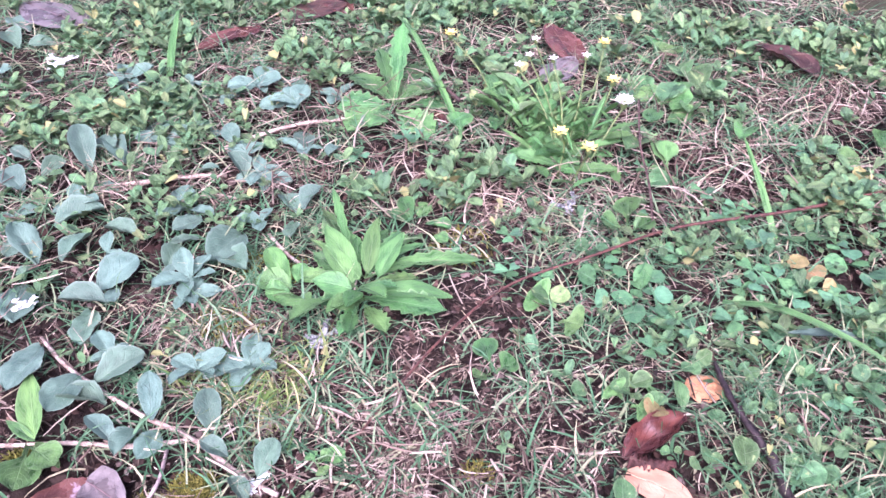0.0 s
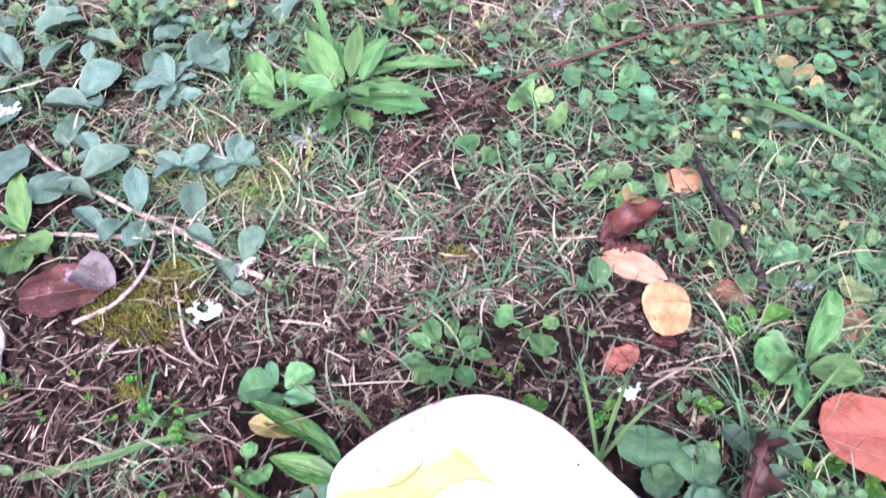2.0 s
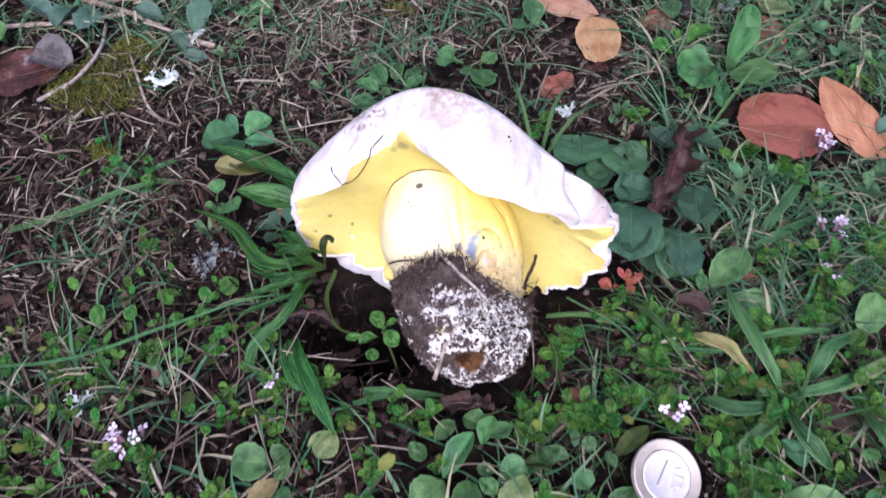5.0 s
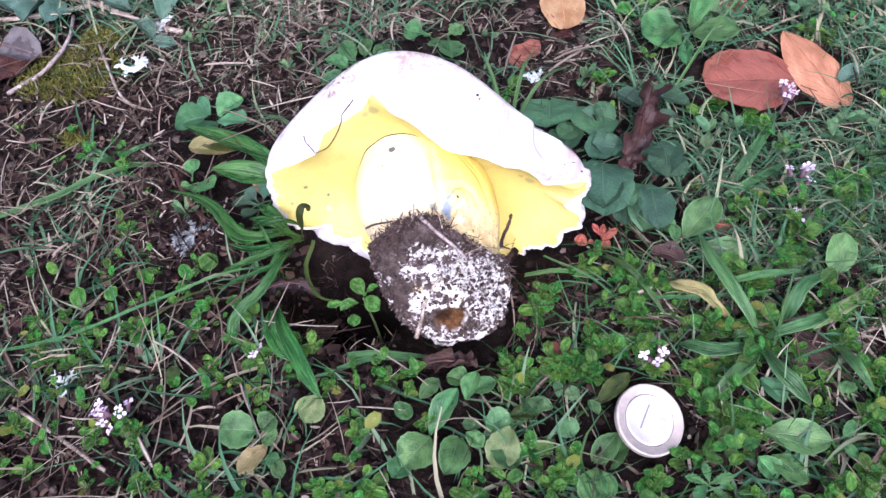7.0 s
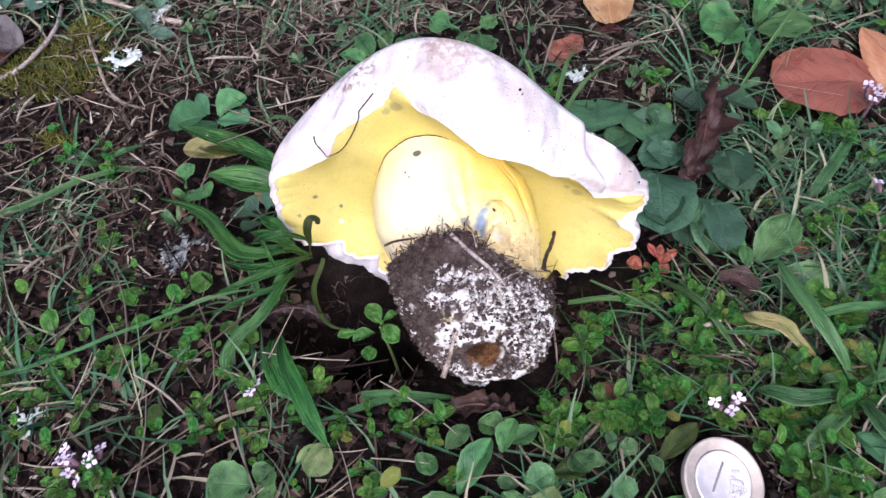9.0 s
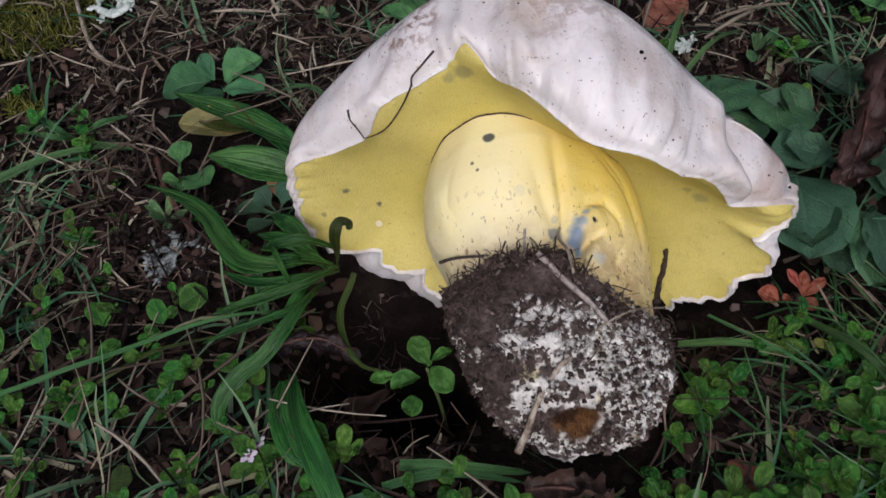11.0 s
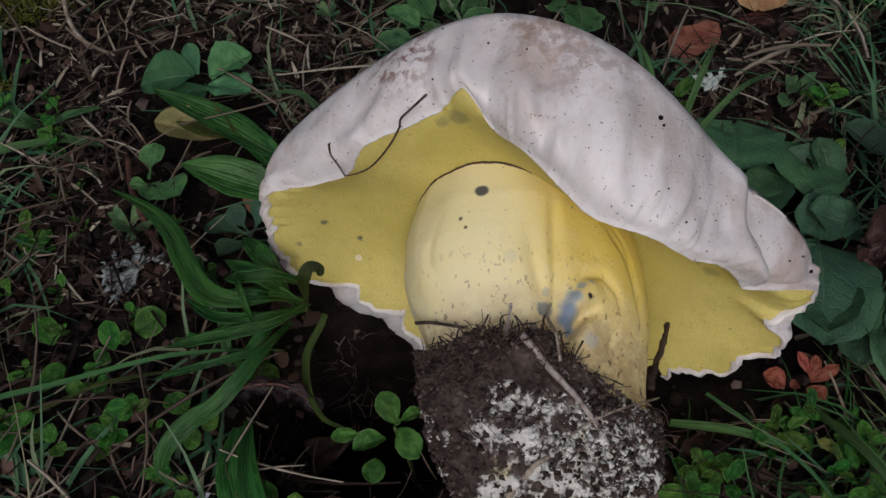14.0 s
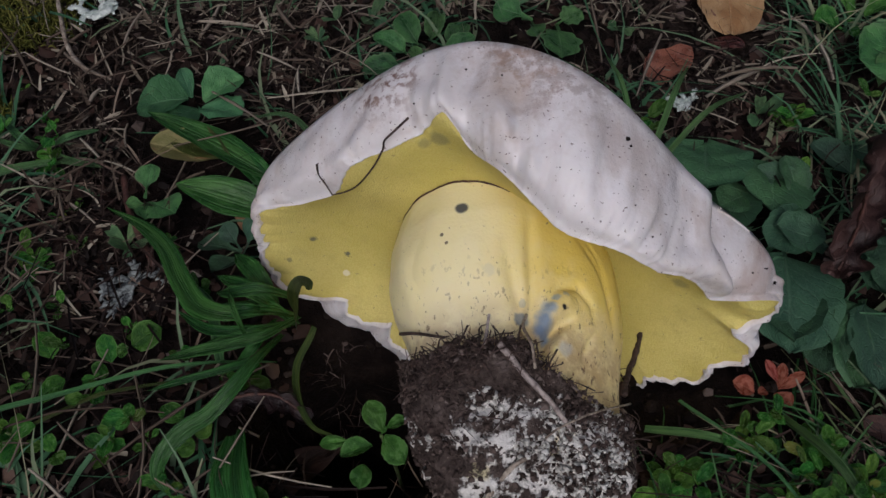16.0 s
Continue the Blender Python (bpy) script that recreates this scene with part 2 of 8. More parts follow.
def soil_material():
    m = Nodes("damp_soil", 0.85, 0.06)
    big, mid, fine = m.noise(14, 4), m.noise(120, 5, 0.65), m.noise(900, 4, 0.7)
    c = m.ramp(mid, (0.25, (0.003, 0.0022, 0.002)), (0.5, (0.008, 0.0056, 0.0048)), (0.78, (0.026, 0.018, 0.0145)))
    c = m.mix(m.step(fine, 0.58, 0.72), c, (0.032, 0.022, 0.018))
    c = m.mix(m.math("MULTIPLY", m.step(big, 0.55, 0.7), 0.4), c, (0.024, 0.017, 0.0135))
    # beyond the plants that are built one by one, low turf covers the soil
    turf = m.ramp(m.noise(38, 6, 0.75), (0.3, (0.012, 0.009, 0.007)), (0.45, (0.022, 0.03, 0.016)), (0.6, (0.035, 0.055, 0.027)), (0.75, (0.09, 0.07, 0.05)))
    turf = m.mix(m.math("MULTIPLY", m.step(m.noise(3, 3), 0.4, 0.65), 0.5), turf, (0.045, 0.035, 0.025))
    # darkest soil within 10 cm of the mushroom, fading to lighter by 20 cm
    near_mushroom = m.near((0.02, 0.09, 0.0), 0.20, 0.5, 0.08, 20, (1, 1, 0))
    c = m.mix(near_mushroom, m.mix(m.step(mid, 0.3, 0.7), (0.005, 0.0038, 0.0032), (0.028, 0.021, 0.017)), c)
    built = m.near((0.0, 0.4, 0.0), 0.56, 0.2, 0.16, 14, (1, 1, 0))
    c = m.mix(built, turf, c)
    m.bump(m.math("ADD", m.math("MULTIPLY", mid, 1.0), m.math("MULTIPLY", fine, 0.4)), 0.9, 0.003)
    return m.done(c, m.step(fine, 0.3, 0.7, 0.6, 0.95))


def strand_material(name, stops, rough=0.7, through_light=0.0):
    m = Nodes(name, rough, 0.12)
    r = m.node("NewGeometry").outputs["Random Per Island"]
    c = m.ramp(r, *stops)
    c = m.mix(m.math("MULTIPLY", m.noise(500, 2), 0.5), c, stops[0][1])
    return m.done(c, None, through_light)


def bark_material(name, low, high, rough=0.7):
    m = Nodes(name, rough, 0.3)
    n = m.noise(260, 4, 0.6)
    f = m.noise(1500, 3)
    m.bump(m.math("ADD", n, m.math("MULTIPLY", f, 0.5)), 0.7, 0.0006)
    return m.done(m.mix(m.step(m.math("ADD", m.math("MULTIPLY", n, 0.6), m.math("MULTIPLY", f, 0.4)), 0.38, 0.62), low, high))


SOIL = soil_material()
STRAW = strand_material("dry_litter", ((0.0, (0.011, 0.007, 0.0055)), (0.35, (0.034, 0.0245, 0.019)), (0.6, (0.085, 0.065, 0.048)), (0.82, (0.22, 0.185, 0.135)), (1.0, (0.5, 0.45, 0.35))))
DAMP_STRAW = strand_material("damp_dark_litter", ((0.0, (0.005, 0.0035, 0.003)), (0.45, (0.017, 0.0105, 0.0088)), (0.72, (0.052, 0.033, 0.027)), (0.9, (0.14, 0.096, 0.074)), (1.0, (0.36, 0.28, 0.21))), 0.6)
PALE_STRAW = strand_material("pale_dry_litter", ((0.0, (0.055, 0.04, 0.03)), (0.3, (0.12, 0.092, 0.07)), (0.6, (0.24, 0.2, 0.155)), (1.0, (0.5, 0.45, 0.36))))
GRASS = strand_material("grass_blade", ((0.0, (0.035, 0.105, 0.05)), (0.45, (0.07, 0.17, 0.085)), (0.7, (0.14, 0.23, 0.13)), (0.86, (0.27, 0.3, 0.18)), (1.0, (0.44, 0.38, 0.26))), 0.45, 0.2)
YELLOW_GRASS = strand_material("yellow_grass_blade", ((0.0, (0.06, 0.13, 0.03)), (0.4, (0.13, 0.2, 0.06)), (0.7, (0.22, 0.26, 0.1)), (1.0, (0.42, 0.36, 0.2))), 0.45, 0.2)
DARK_GRASS = strand_material("dark_grass_blade", ((0.0, (0.016, 0.06, 0.018)), (0.5, (0.035, 0.1, 0.03)), (0.85, (0.07, 0.15, 0.055)), (1.0, (0.2, 0.2, 0.1))), 0.4, 0.2)
CRUMB = strand_material("soil_crumb", ((0.0, (0.006, 0.0042, 0.0036)), (0.5, (0.017, 0.0115, 0.0095)), (0.85, (0.05, 0.035, 0.028)), (1.0, (0.16, 0.125, 0.11))), 0.9)
ROOT = strand_material("grey_root", ((0.0, (0.03, 0.02, 0.017)), (0.6, (0.09, 0.066, 0.056)), (1.0, (0.2, 0.16, 0.14))), 0.8)
CLOD = strand_material("dried_soil_crumb", ((0.0, (0.025, 0.018, 0.015)), (0.5, (0.07, 0.052, 0.045)), (0.85, (0.13, 0.1, 0.088)), (1.0, (0.24, 0.2, 0.18))), 0.9)
MOSS = strand_material("moss", ((0.0, (0.05, 0.06, 0.012)), (0.5, (0.13, 0.14, 0.026)), (1.0, (0.27, 0.26, 0.065))), 0.7, 0.2)
TWIG = bark_material("dark_twig_bark", (0.02, 0.013, 0.011), (0.09, 0.06, 0.05))
REDTWIG = bark_material("red_brown_stem", (0.035, 0.016, 0.013), (0.1, 0.048, 0.036), 0.5)
STOLON = bark_material("pale_stolon", (0.13, 0.095, 0.07), (0.42, 0.37, 0.3), 0.6)
GREYTWIG = bark_material("grey_twig_bark", (0.14, 0.11, 0.1), (0.4, 0.35, 0.32))
STALK = bark_material("green_stalk", (0.06, 0.1, 0.035), (0.14, 0.2, 0.07), 0.5)
LICHEN = bark_material("pale_lichen", (0.34, 0.41, 0.37), (0.64, 0.7, 0.66), 0.85)
DARKLICHEN = bark_material("grey_black_lichen", (0.02, 0.022, 0.026), (0.3, 0.34, 0.33), 0.8)
FLAKE = strand_material("rotted_leaf_flake", ((0.0, (0.005, 0.0034, 0.003)), (0.4, (0.015, 0.0088, 0.007)), (0.75, (0.044, 0.024, 0.018)), (0.93, (0.085, 0.05, 0.038)), (1.0, (0.18, 0.12, 0.09))), 0.6)
YELLOW = bark_material("yellow_petal", (0.7, 0.55, 0.08), (0.8, 0.72, 0.26), 0.5)
LILAC = bark_material("lilac_petal", (0.66, 0.56, 0.7), (0.82, 0.76, 0.84), 0.5)
CALYX = bark_material("purple_calyx", (0.12, 0.06, 0.09), (0.26, 0.17, 0.2), 0.6)
MYCELIUM = bark_material("mycelium", (0.36, 0.355, 0.32), (0.7, 0.7, 0.66), 0.85)
WHITE = bark_material("white_fluff", (0.6, 0.6, 0.56), (0.82, 0.82, 0.79), 0.8)


# ---- shaping helpers ----
rnd = random.Random(11)


def mesh_of(name, verts, faces, uv=None, smooth=True):
    me = bpy.data.meshes.new(name)
    me.from_pydata([tuple(map(float, p)) for p in verts], [], faces)
    if uv is not None:
        layer = me.uv_layers.new(name="UVMap")
        loops = np.empty(len(me.loops), dtype=np.int32)
        me.loops.foreach_get("vertex_index", loops)
        layer.data.foreach_set("uv", np.asarray(uv, dtype=np.float32)[loops].ravel())
    me.polygons.foreach_set("use_smooth", [smooth] * len(me.polygons))
    me.update()
    return me


def part(name, me, material, parent=None, label="", m=None):
    """Links a mesh as one object, under a thing where one is given."""
    if isinstance(me, bmesh.types.BMesh):
        bm, me = me, bpy.data.meshes.new(name)
        bm.to_mesh(me)
        bm.free()
    if material and not me.materials:
        me.materials.append(material)
    ob = new(name, me)
    ob.parent = parent
    if m is not None:
        ob.matrix_basis = m
    if label:
        ob["label"] = label
    return ob


def thing(name, label, category, x=0.0, y=0.0, z=0.0, group="", kind="", turn=0.0):
    ob = new(name)
    ob.empty_display_size = 0.01
    ob.matrix_basis = pose(x, y, z, 0, 0, turn)
    return tagged(ob, label, category, group, kind)


def grid_faces(rows, cols, wrap=False, base=0):
    f = []
    for j in range(rows - 1):
        for i in range(cols if wrap else cols - 1):
            k = (i + 1) % cols
            f.append((base + j * cols + i, base + j * cols + k, base + (j + 1) * cols + k, base + (j + 1) * cols + i))
    return f


def smooth_line(points, steps=6):
    """A Catmull-Rom line through a few points."""
    p = [Vector(q) for q in points]
    p = [2 * p[0] - p[1]] + p + [2 * p[-1] - p[-2]]
    out = []
    for k in range(1, len(p) - 2):
        a, b, c, d = p[k - 1:k + 3]
        for s in range(steps):
            t = s / steps
            out.append(0.5 * (2 * b + (c - a) * t + (2 * a - 5 * b + 4 * c - d) * t * t + (3 * b - a - 3 * c + d) * t ** 3))
    return out + [p[-2]]


def tube(points, r0, r1, sides=7, knobs=0.0, steps=6, seed=0):
    """A tapered, slightly knobbly tube with closed ends: verts and faces."""
    line = smooth_line(points, steps)
    verts, n = [], len(line)
    for k, p in enumerate(line):
        d = (line[min(k + 1, n - 1)] - line[max(k - 1, 0)]).normalized()
        a = d.cross(Vector((0.13, 0.21, 1))).normalized()
        b = a.cross(d)
        r = r0 + (r1 - r0) * k / (n - 1)
        for i in range(sides):
            w = 2 * math.pi * i / sides
            q = r * (1 + knobs * noise.noise(Vector((k * 0.55 + seed, i * 0.9, seed))))
            verts.append(p + (a * math.cos(w) + b * math.sin(w)) * q)
    faces = grid_faces(n, sides, True)
    faces += [tuple(range(sides))[::-1], tuple((n - 1) * sides + i for i in range(sides))]
    return verts, faces


def join(pieces):
    verts, faces = [], []
    for v, f in pieces:
        k = len(verts)
        verts += list(v)
        faces += [tuple(i + k for i in g) for g in f]
    return verts, faces


def blob(centre, r, squash=1.0, seed=0, rough=0.3, rings=4, cols=6):
    """A small uneven lump."""
    c, verts = Vector(centre), []
    for j in range(rings + 1):
        a = math.pi * j / rings
        for i in range(cols):
            b = 2 * math.pi * (i + 0.5 * (j % 2)) / cols
            d = Vector((math.sin(a) * math.cos(b), math.sin(a) * math.sin(b), math.cos(a) * squash))
            verts.append(c + d * r * (1 + rough * noise.noise(d * 1.7 + Vector((seed * 3.1, seed * 1.7, seed)))))
    return verts, grid_faces(rings + 1, cols, True)


# ---- ground ----
def pit(x, y, cx, cy, sx, sy, deep):
    return -deep * math.exp(-(((x - cx) / sx) ** 2 + ((y - cy) / sy) ** 2))


def height(x, y):
    """The soil's height: soft swells, crumbs, and the hollow from which the mushroom came."""
    p = Vector((x, y, 0))
    z = 0.0035 * noise.noise(p * 14) + 0.0022 * noise.noise(p * 45) + 0.0011 * noise.noise(p * 130)
    z += pit(x, y, 0.012, 0.100, 0.0155, 0.014, 0.075) + pit(x, y, 0.008, 0.108, 0.010, 0.010, 0.012) + pit(x, y, 0.05, 0.125, 0.07, 0.025, 0.010) + pit(x, y, 0.05, 0.08, 0.03, 0.025, 0.011)
    return z - 0.003


def ground():
    near_x = list(np.arange(-0.48, 0.4801, 0.003))
    near_y = list(np.arange(-0.15, 0.9601, 0.003))
    far = [0.004 * 1.45 ** k for k in range(1, 25)]
    reach = np.cumsum(far)
    xs = [near_x[0] - r for r in reach[::-1]] + near_x + [near_x[-1] + r for r in reach]
    ys = [near_y[0] - r for r in reach[::-1]] + near_y + [near_y[-1] + r for r in reach]
    verts = [(x, y, height(x, y)) for y in ys for x in xs]
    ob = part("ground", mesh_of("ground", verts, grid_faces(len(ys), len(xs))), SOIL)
    tagged(ob, "damp dark brown crumbly soil under thin turf", "soil", kind="structure")


ground()


# ---- leaves ----
def width_of(kind, s):
    """Half the breadth of a leaf of that kind at s of its length."""
    lens = lambda a, b: math.sqrt(max(0.0, 1 - ((s - a) / b) ** 2))
    if kind == "spat":
        return max(0.055 * (s < 0.9), 0.5 * lens(0.69, 0.31) if s > 0.38 else 0.0) if s < 1 else 0.02
    if kind == "broad":
        return max(0.05 * (s < 0.9), 0.5 * lens(0.6, 0.4) ** 0.8 if s > 0.2 else 0.0) if s < 1 else 0.03
    if kind == "lance":
        return 0.04 + 0.46 * math.sin(math.pi * s ** 0.85) ** 0.9 if 0 < s < 1 else 0.02
    if kind == "tooth":
        w = 0.5 * math.sin(math.pi * min(1, s ** 1.65)) ** 0.75 if 0 < s < 1 else 0.02
        return max(0.07 * (s < 0.95), w * (0.6 + 0.4 * (1 - (s * 7.0) % 1.0)))
    if kind == "lobed":
        return max(0.05 * (s < 0.9), 0.5 * lens(0.62, 0.38) * (0.74 + 0.26 * abs(math.cos(s * 11.0))) if s > 0.25 else 0.0)
    if kind == "leaflet":
        return 0.5 * (s ** 0.8) * (1.25 if s < 0.7 else 1.25 - 1.6 * (s - 0.7) ** 1.4) * (1 - 0.25 * max(0, s - 0.85) / 0.15)
    if kind == "disc":
        return (0.5 * lens(0.56, 0.45) ** 0.85 * (1 + 0.035 * math.sin(s * 31)) if 0.1 < s < 1 else 0.03)
    if kind == "deadround":
        return 0.5 * lens(0.5, 0.51) ** 0.8 * (1 + 0.02 * math.sin(s * 43)) if s < 1 else 0.1
    if kind == "dead":
        return 0.5 * math.sin(math.pi * min(1, 0.04 + 0.96 * s ** 0.85)) ** 0.62 if s < 1 else 0.015
    if kind == "ovate":                     # broadest past the middle, drawn out into a short stalk, with a faint tooth
        return max(0.06 * (s < 0.9), 0.5 * math.sin(math.pi * min(1.0, s ** 1.2)) ** 0.58 * (1 + 0.03 * math.sin(s * 37))) if s < 1 else 0.02
    return 0.5 * lens(0.52, 0.5) ** 0.85 if 0 < s < 1 else 0.04


LEAF_SIZE = {"broad": (12, 3), "disc": (16, 4), "deadround": (16, 5), "tooth": (28, 2), "round": (6, 2), "leaflet": (5, 2), "dead": (16, 5), "lance": (14, 3), "ovate": (16, 4), "lobed": (16, 3)}
LEAF_MESHES = {}


def leaf_grid(kind, seed, bend=None):
    """A leaf one unit long along +y: verts, faces, uv."""
    nv, nu = LEAF_SIZE.get(kind, (10, 2))
    r = random.Random(seed * 7 + len(kind))
    arch = r.uniform(0.1, 0.3) if bend is None else bend
    cup, sway, wave = r.uniform(0.05, 0.22), r.uniform(-0.1, 0.1), r.uniform(0.01, 0.04)
    if kind.startswith("dead"):
        arch, cup, wave = r.uniform(0.05, 0.2), r.uniform(-0.2, 0.2), 0.05
    if kind in ("disc", "spat", "ovate", "broad"):
        wave, cup, arch = r.uniform(0.04, 0.1), r.uniform(-0.1, 0.5), r.uniform(0.15, 0.4)
    verts, uv = [], []
    uneven = 0.0 if kind in ("leaflet", "tooth") else 0.09 if kind in ("ovate", "disc", "spat", "broad") else 0.09
    for j in range(nv + 1):
        s = j / nv
        w = width_of(kind, s)
        for i in range(-nu, nu + 1):
            a = i / nu
            side = 1 + uneven * noise.noise(Vector((s * 3.2, seed * 2.3, 3.0 if a > 0 else -3.0))) + 0.35 * uneven * noise.noise(Vector((s * 11, seed * 1.9, 5.0 if a > 0 else -5.0)))
            x = a * w * side + sway * (s * s * 0.6 + 0.25 * math.sin(3 * s))
            z = arch * (s - 1.15 * s * s) + cup * w * (abs(a) - 0.3) + wave * noise.noise(Vector((a * 1.4 + seed, s * 4, seed * 1.3))) * (0.3 + abs(a))
            z += (0.35 * wave + 0.006) * w * 2 * noise.noise(Vector((a * 3.1, s * 7.5, seed * 3.7)))
            y = s - (0.05 * abs(a) if kind in ("tooth", "lobed") else 0)
            if kind == "leaflet":
                y -= 0.12 * (1 - abs(a)) * max(0, s - 0.8) / 0.2
            verts.append((x, y, z))
            uv.append((0.5 + a * 0.5, s))
    return verts, grid_faces(nv + 1, 2 * nu + 1), uv


def leaf_mesh(kind, mat, variant):
    key = (kind, mat.name, variant)
    if key not in LEAF_MESHES:
        me = mesh_of("leaf", *leaf_grid(kind, variant + 1))
        me.materials.append(mat)
        LEAF_MESHES[key] = me
    return LEAF_MESHES[key]


TAKEN = {}


def take(x, y, r=0.005):
    """Notes that a larger leaf lies there, so that the low carpet leaves it free."""
    TAKEN.setdefault((round(x / 0.01), round(y / 0.01)), []).append((x, y, r))


def is_free(x, y, extra=0.0):
    i, j = round(x / 0.01), round(y / 0.01)
    for a in (i - 1, i, i + 1):
        for c in (j - 1, j, j + 1):
            for px, py, r in TAKEN.get((a, c), ()):
                if (px - x) ** 2 + (py - y) ** 2 < (r + extra) ** 2:
                    return False
    return True


def rosette(name, kind, mat, x, y, leaves, label, category, lift=None, high=0.005, level=None):
    """A plant whose leaves spread from one point. leaves: heading in degrees, length in millimetres, breadth as a share of it."""
    ob = thing(name, label, category, x, y, height(x, y))
    if level is not None:                   # a shoot that stands up from a hollow
        high = level - height(x, y)
        part("stem", mesh_of("stem", *tube(((0.004, -0.002, 0), (0.002, 0, high * 0.6), (0, 0, high)), 0.0006, 0.0004, 5)), STALK, ob)
    for k, (heading, length, broad, *foot) in enumerate(leaves):
        fx, fy = (foot[0] / 1000, foot[1] / 1000) if foot else (0.0, 0.0)
        up = rnd.uniform(3, 30 if kind in ("spat", "disc", "round", "tooth") else 15) if lift is None else lift + rnd.uniform(-12, 12)
        m = pose(fx, fy, high + rnd.uniform(0, 0.003), 0, 0, heading) @ pose(0, 0, 0, up, rnd.uniform(-22, 22), 0)
        s = length / 1000
        for q in (0.35, 0.6, 0.85):
            take(x + fx - math.sin(radians(heading)) * s * q, y + fy + math.cos(radians(heading)) * s * q, min(0.012, 0.002 + s * broad * 0.5))
        broad = broad * 1.25 if kind == "spat" else broad * 1.1 if kind == "tooth" else broad
        broad = min(broad, 0.66) if mat == "grey" else broad * 1.1 if name == "dandelion_rosette" else broad
        m = m @ Matrix.Diagonal((s * broad, s, s * min(1.0, 0.35 + broad), 1))
        part("leaf", leaf_mesh(kind, GREEN[mat], (k + len(name)) % 6), None, ob, m=m)
    return ob


# ---- the mushroom ----
CAP_MID = Vector((0.0465, 0.127, 0.027))
CAP_ACROSS = Vector((0.9816, -0.1909, 0.0))
CAP_OUT = Vector((-0.1909, -0.9816, 0.0))
# the margin: angle round the cap, reach and forward lean in millimetres
RIM_UPPER = [(-2.9, 57.9, 0.3), (-2.7, 54, 2.3), (-1.5, 49, 4), (1, 42.2, 6), (8, 41, 7.8), (15.5, 39.5, 9), (25.8, 37.4, 11.3), (30, 34.3, 12.2), (38, 33.1, 12.8), (47, 31.8, 12.9), (58.7, 28.9, 12.8), (65, 27.7, 12.3),
             (71, 27.6, 11.5), (82.7, 28.3, 8.1), (93.6, 30, 4.5), (99.8, 30.2, 2.4), (107, 29.2, -0.8), (109.3, 31, -1.6), (111, 34.5, -3), (113.5, 37.5, -4.5), (117.7, 36.2, -4.3), (121, 34.8, -4.2), (125.6, 33.3, -4), (137, 34.8, -1.8),
             (146, 37.4, -0.1), (151, 38.6, 0.8), (161.6, 38.2, 1.3), (166, 39.1, 1.4), (170.7, 42.4, 1.5), (174.5, 45.9, 1.6), (177.6, 50, 1.4), (179.4, 55.1, 1.2)]
RIM_RIGHT = [(-3.4, 58.2, 0.3), (-8, 58.9, 0.8), (-10.5, 58.4, 2), (-11.4, 54.6, 4), (-13, 52.2, 5), (-15.5, 54, 5), (-17.2, 59, 4.8), (-22.7, 61.6, 5), (-26, 61.2, 5.5), (-27.3, 57, 6), (-29.3, 56.9, 6.5), (-33.8, 59.2, 7), (-36.3, 58.6, 8),
             (-37.2, 54.6, 8.2), (-39.2, 55, 8.4), (-42.1, 53, 8.5), (-43.7, 50.2, 8.7), (-47.7, 53, 9), (-51.4, 55.4, 9.5), (-55, 50, 10.5), (-65, 44, 12.5), (-95, 42, 14), (-110, 43, 14)]
RIM_LEFT = [(-118, 43.9, 13), (-124, 45, 11.4), (-127.3, 45.2, 9.5), (-130, 41.4, 8.5), (-132, 44.2, 8.5), (-134.7, 47, 8.5), (-137.6, 48.4, 8.4), (-141, 48.9, 7.6), (-144, 47.4, 6.7), (-146.2, 48.2, 6.3), (-147.4, 55, 6.2),
            (-149.1, 59.2, 5.7), (-151.2, 60.1, 5.3), (-155.2, 61.5, 4.8), (-159.8, 60.8, 4.2), (-165.3, 60.2, 3.5), (-170.5, 59.1, 2.7), (-177.4, 57.7, 1.6)]
RIM = RIM_UPPER + RIM_RIGHT + RIM_LEFT
# the outer shoulder of the cap, given in the same way
SHOULDER = [(-180, 60, -3), (-150, 60, 0), (-90, 44, 8), (-40, 52, 4), (-10, 60, -4), (0, 56.5, -5), (10, 50, -6), (22, 41.5, -7), (30, 39.5, -8), (40, 38.6, -8.5), (52, 38.2, -10), (64, 38.4, -13),
            (76, 38.2, -16), (89, 38.8, -18), (108, 39.2, -20), (128, 40.3, -18), (145, 41.8, -16), (163, 47.5, -12), (174, 54.5, -8)]


def round_profile(table, count, blur):
    a = np.array(sorted(table), float)
    at = np.linspace(-180, 180, count, endpoint=False)
    x = np.concatenate([a[:, 0] - 360, a[:, 0], a[:, 0] + 360])
    k = np.exp(-0.5 * (np.arange(-30, 31) / max(blur, 0.01)) ** 2)
    out = []
    for c in (1, 2):
        y = np.interp(at, x, np.tile(a[:, c], 3))
        y = np.convolve(np.concatenate([y[-30:], y, y[:30]]), k / k.sum(), "valid")
        out.append(y / 1000)
    return at, out[0], out[1]


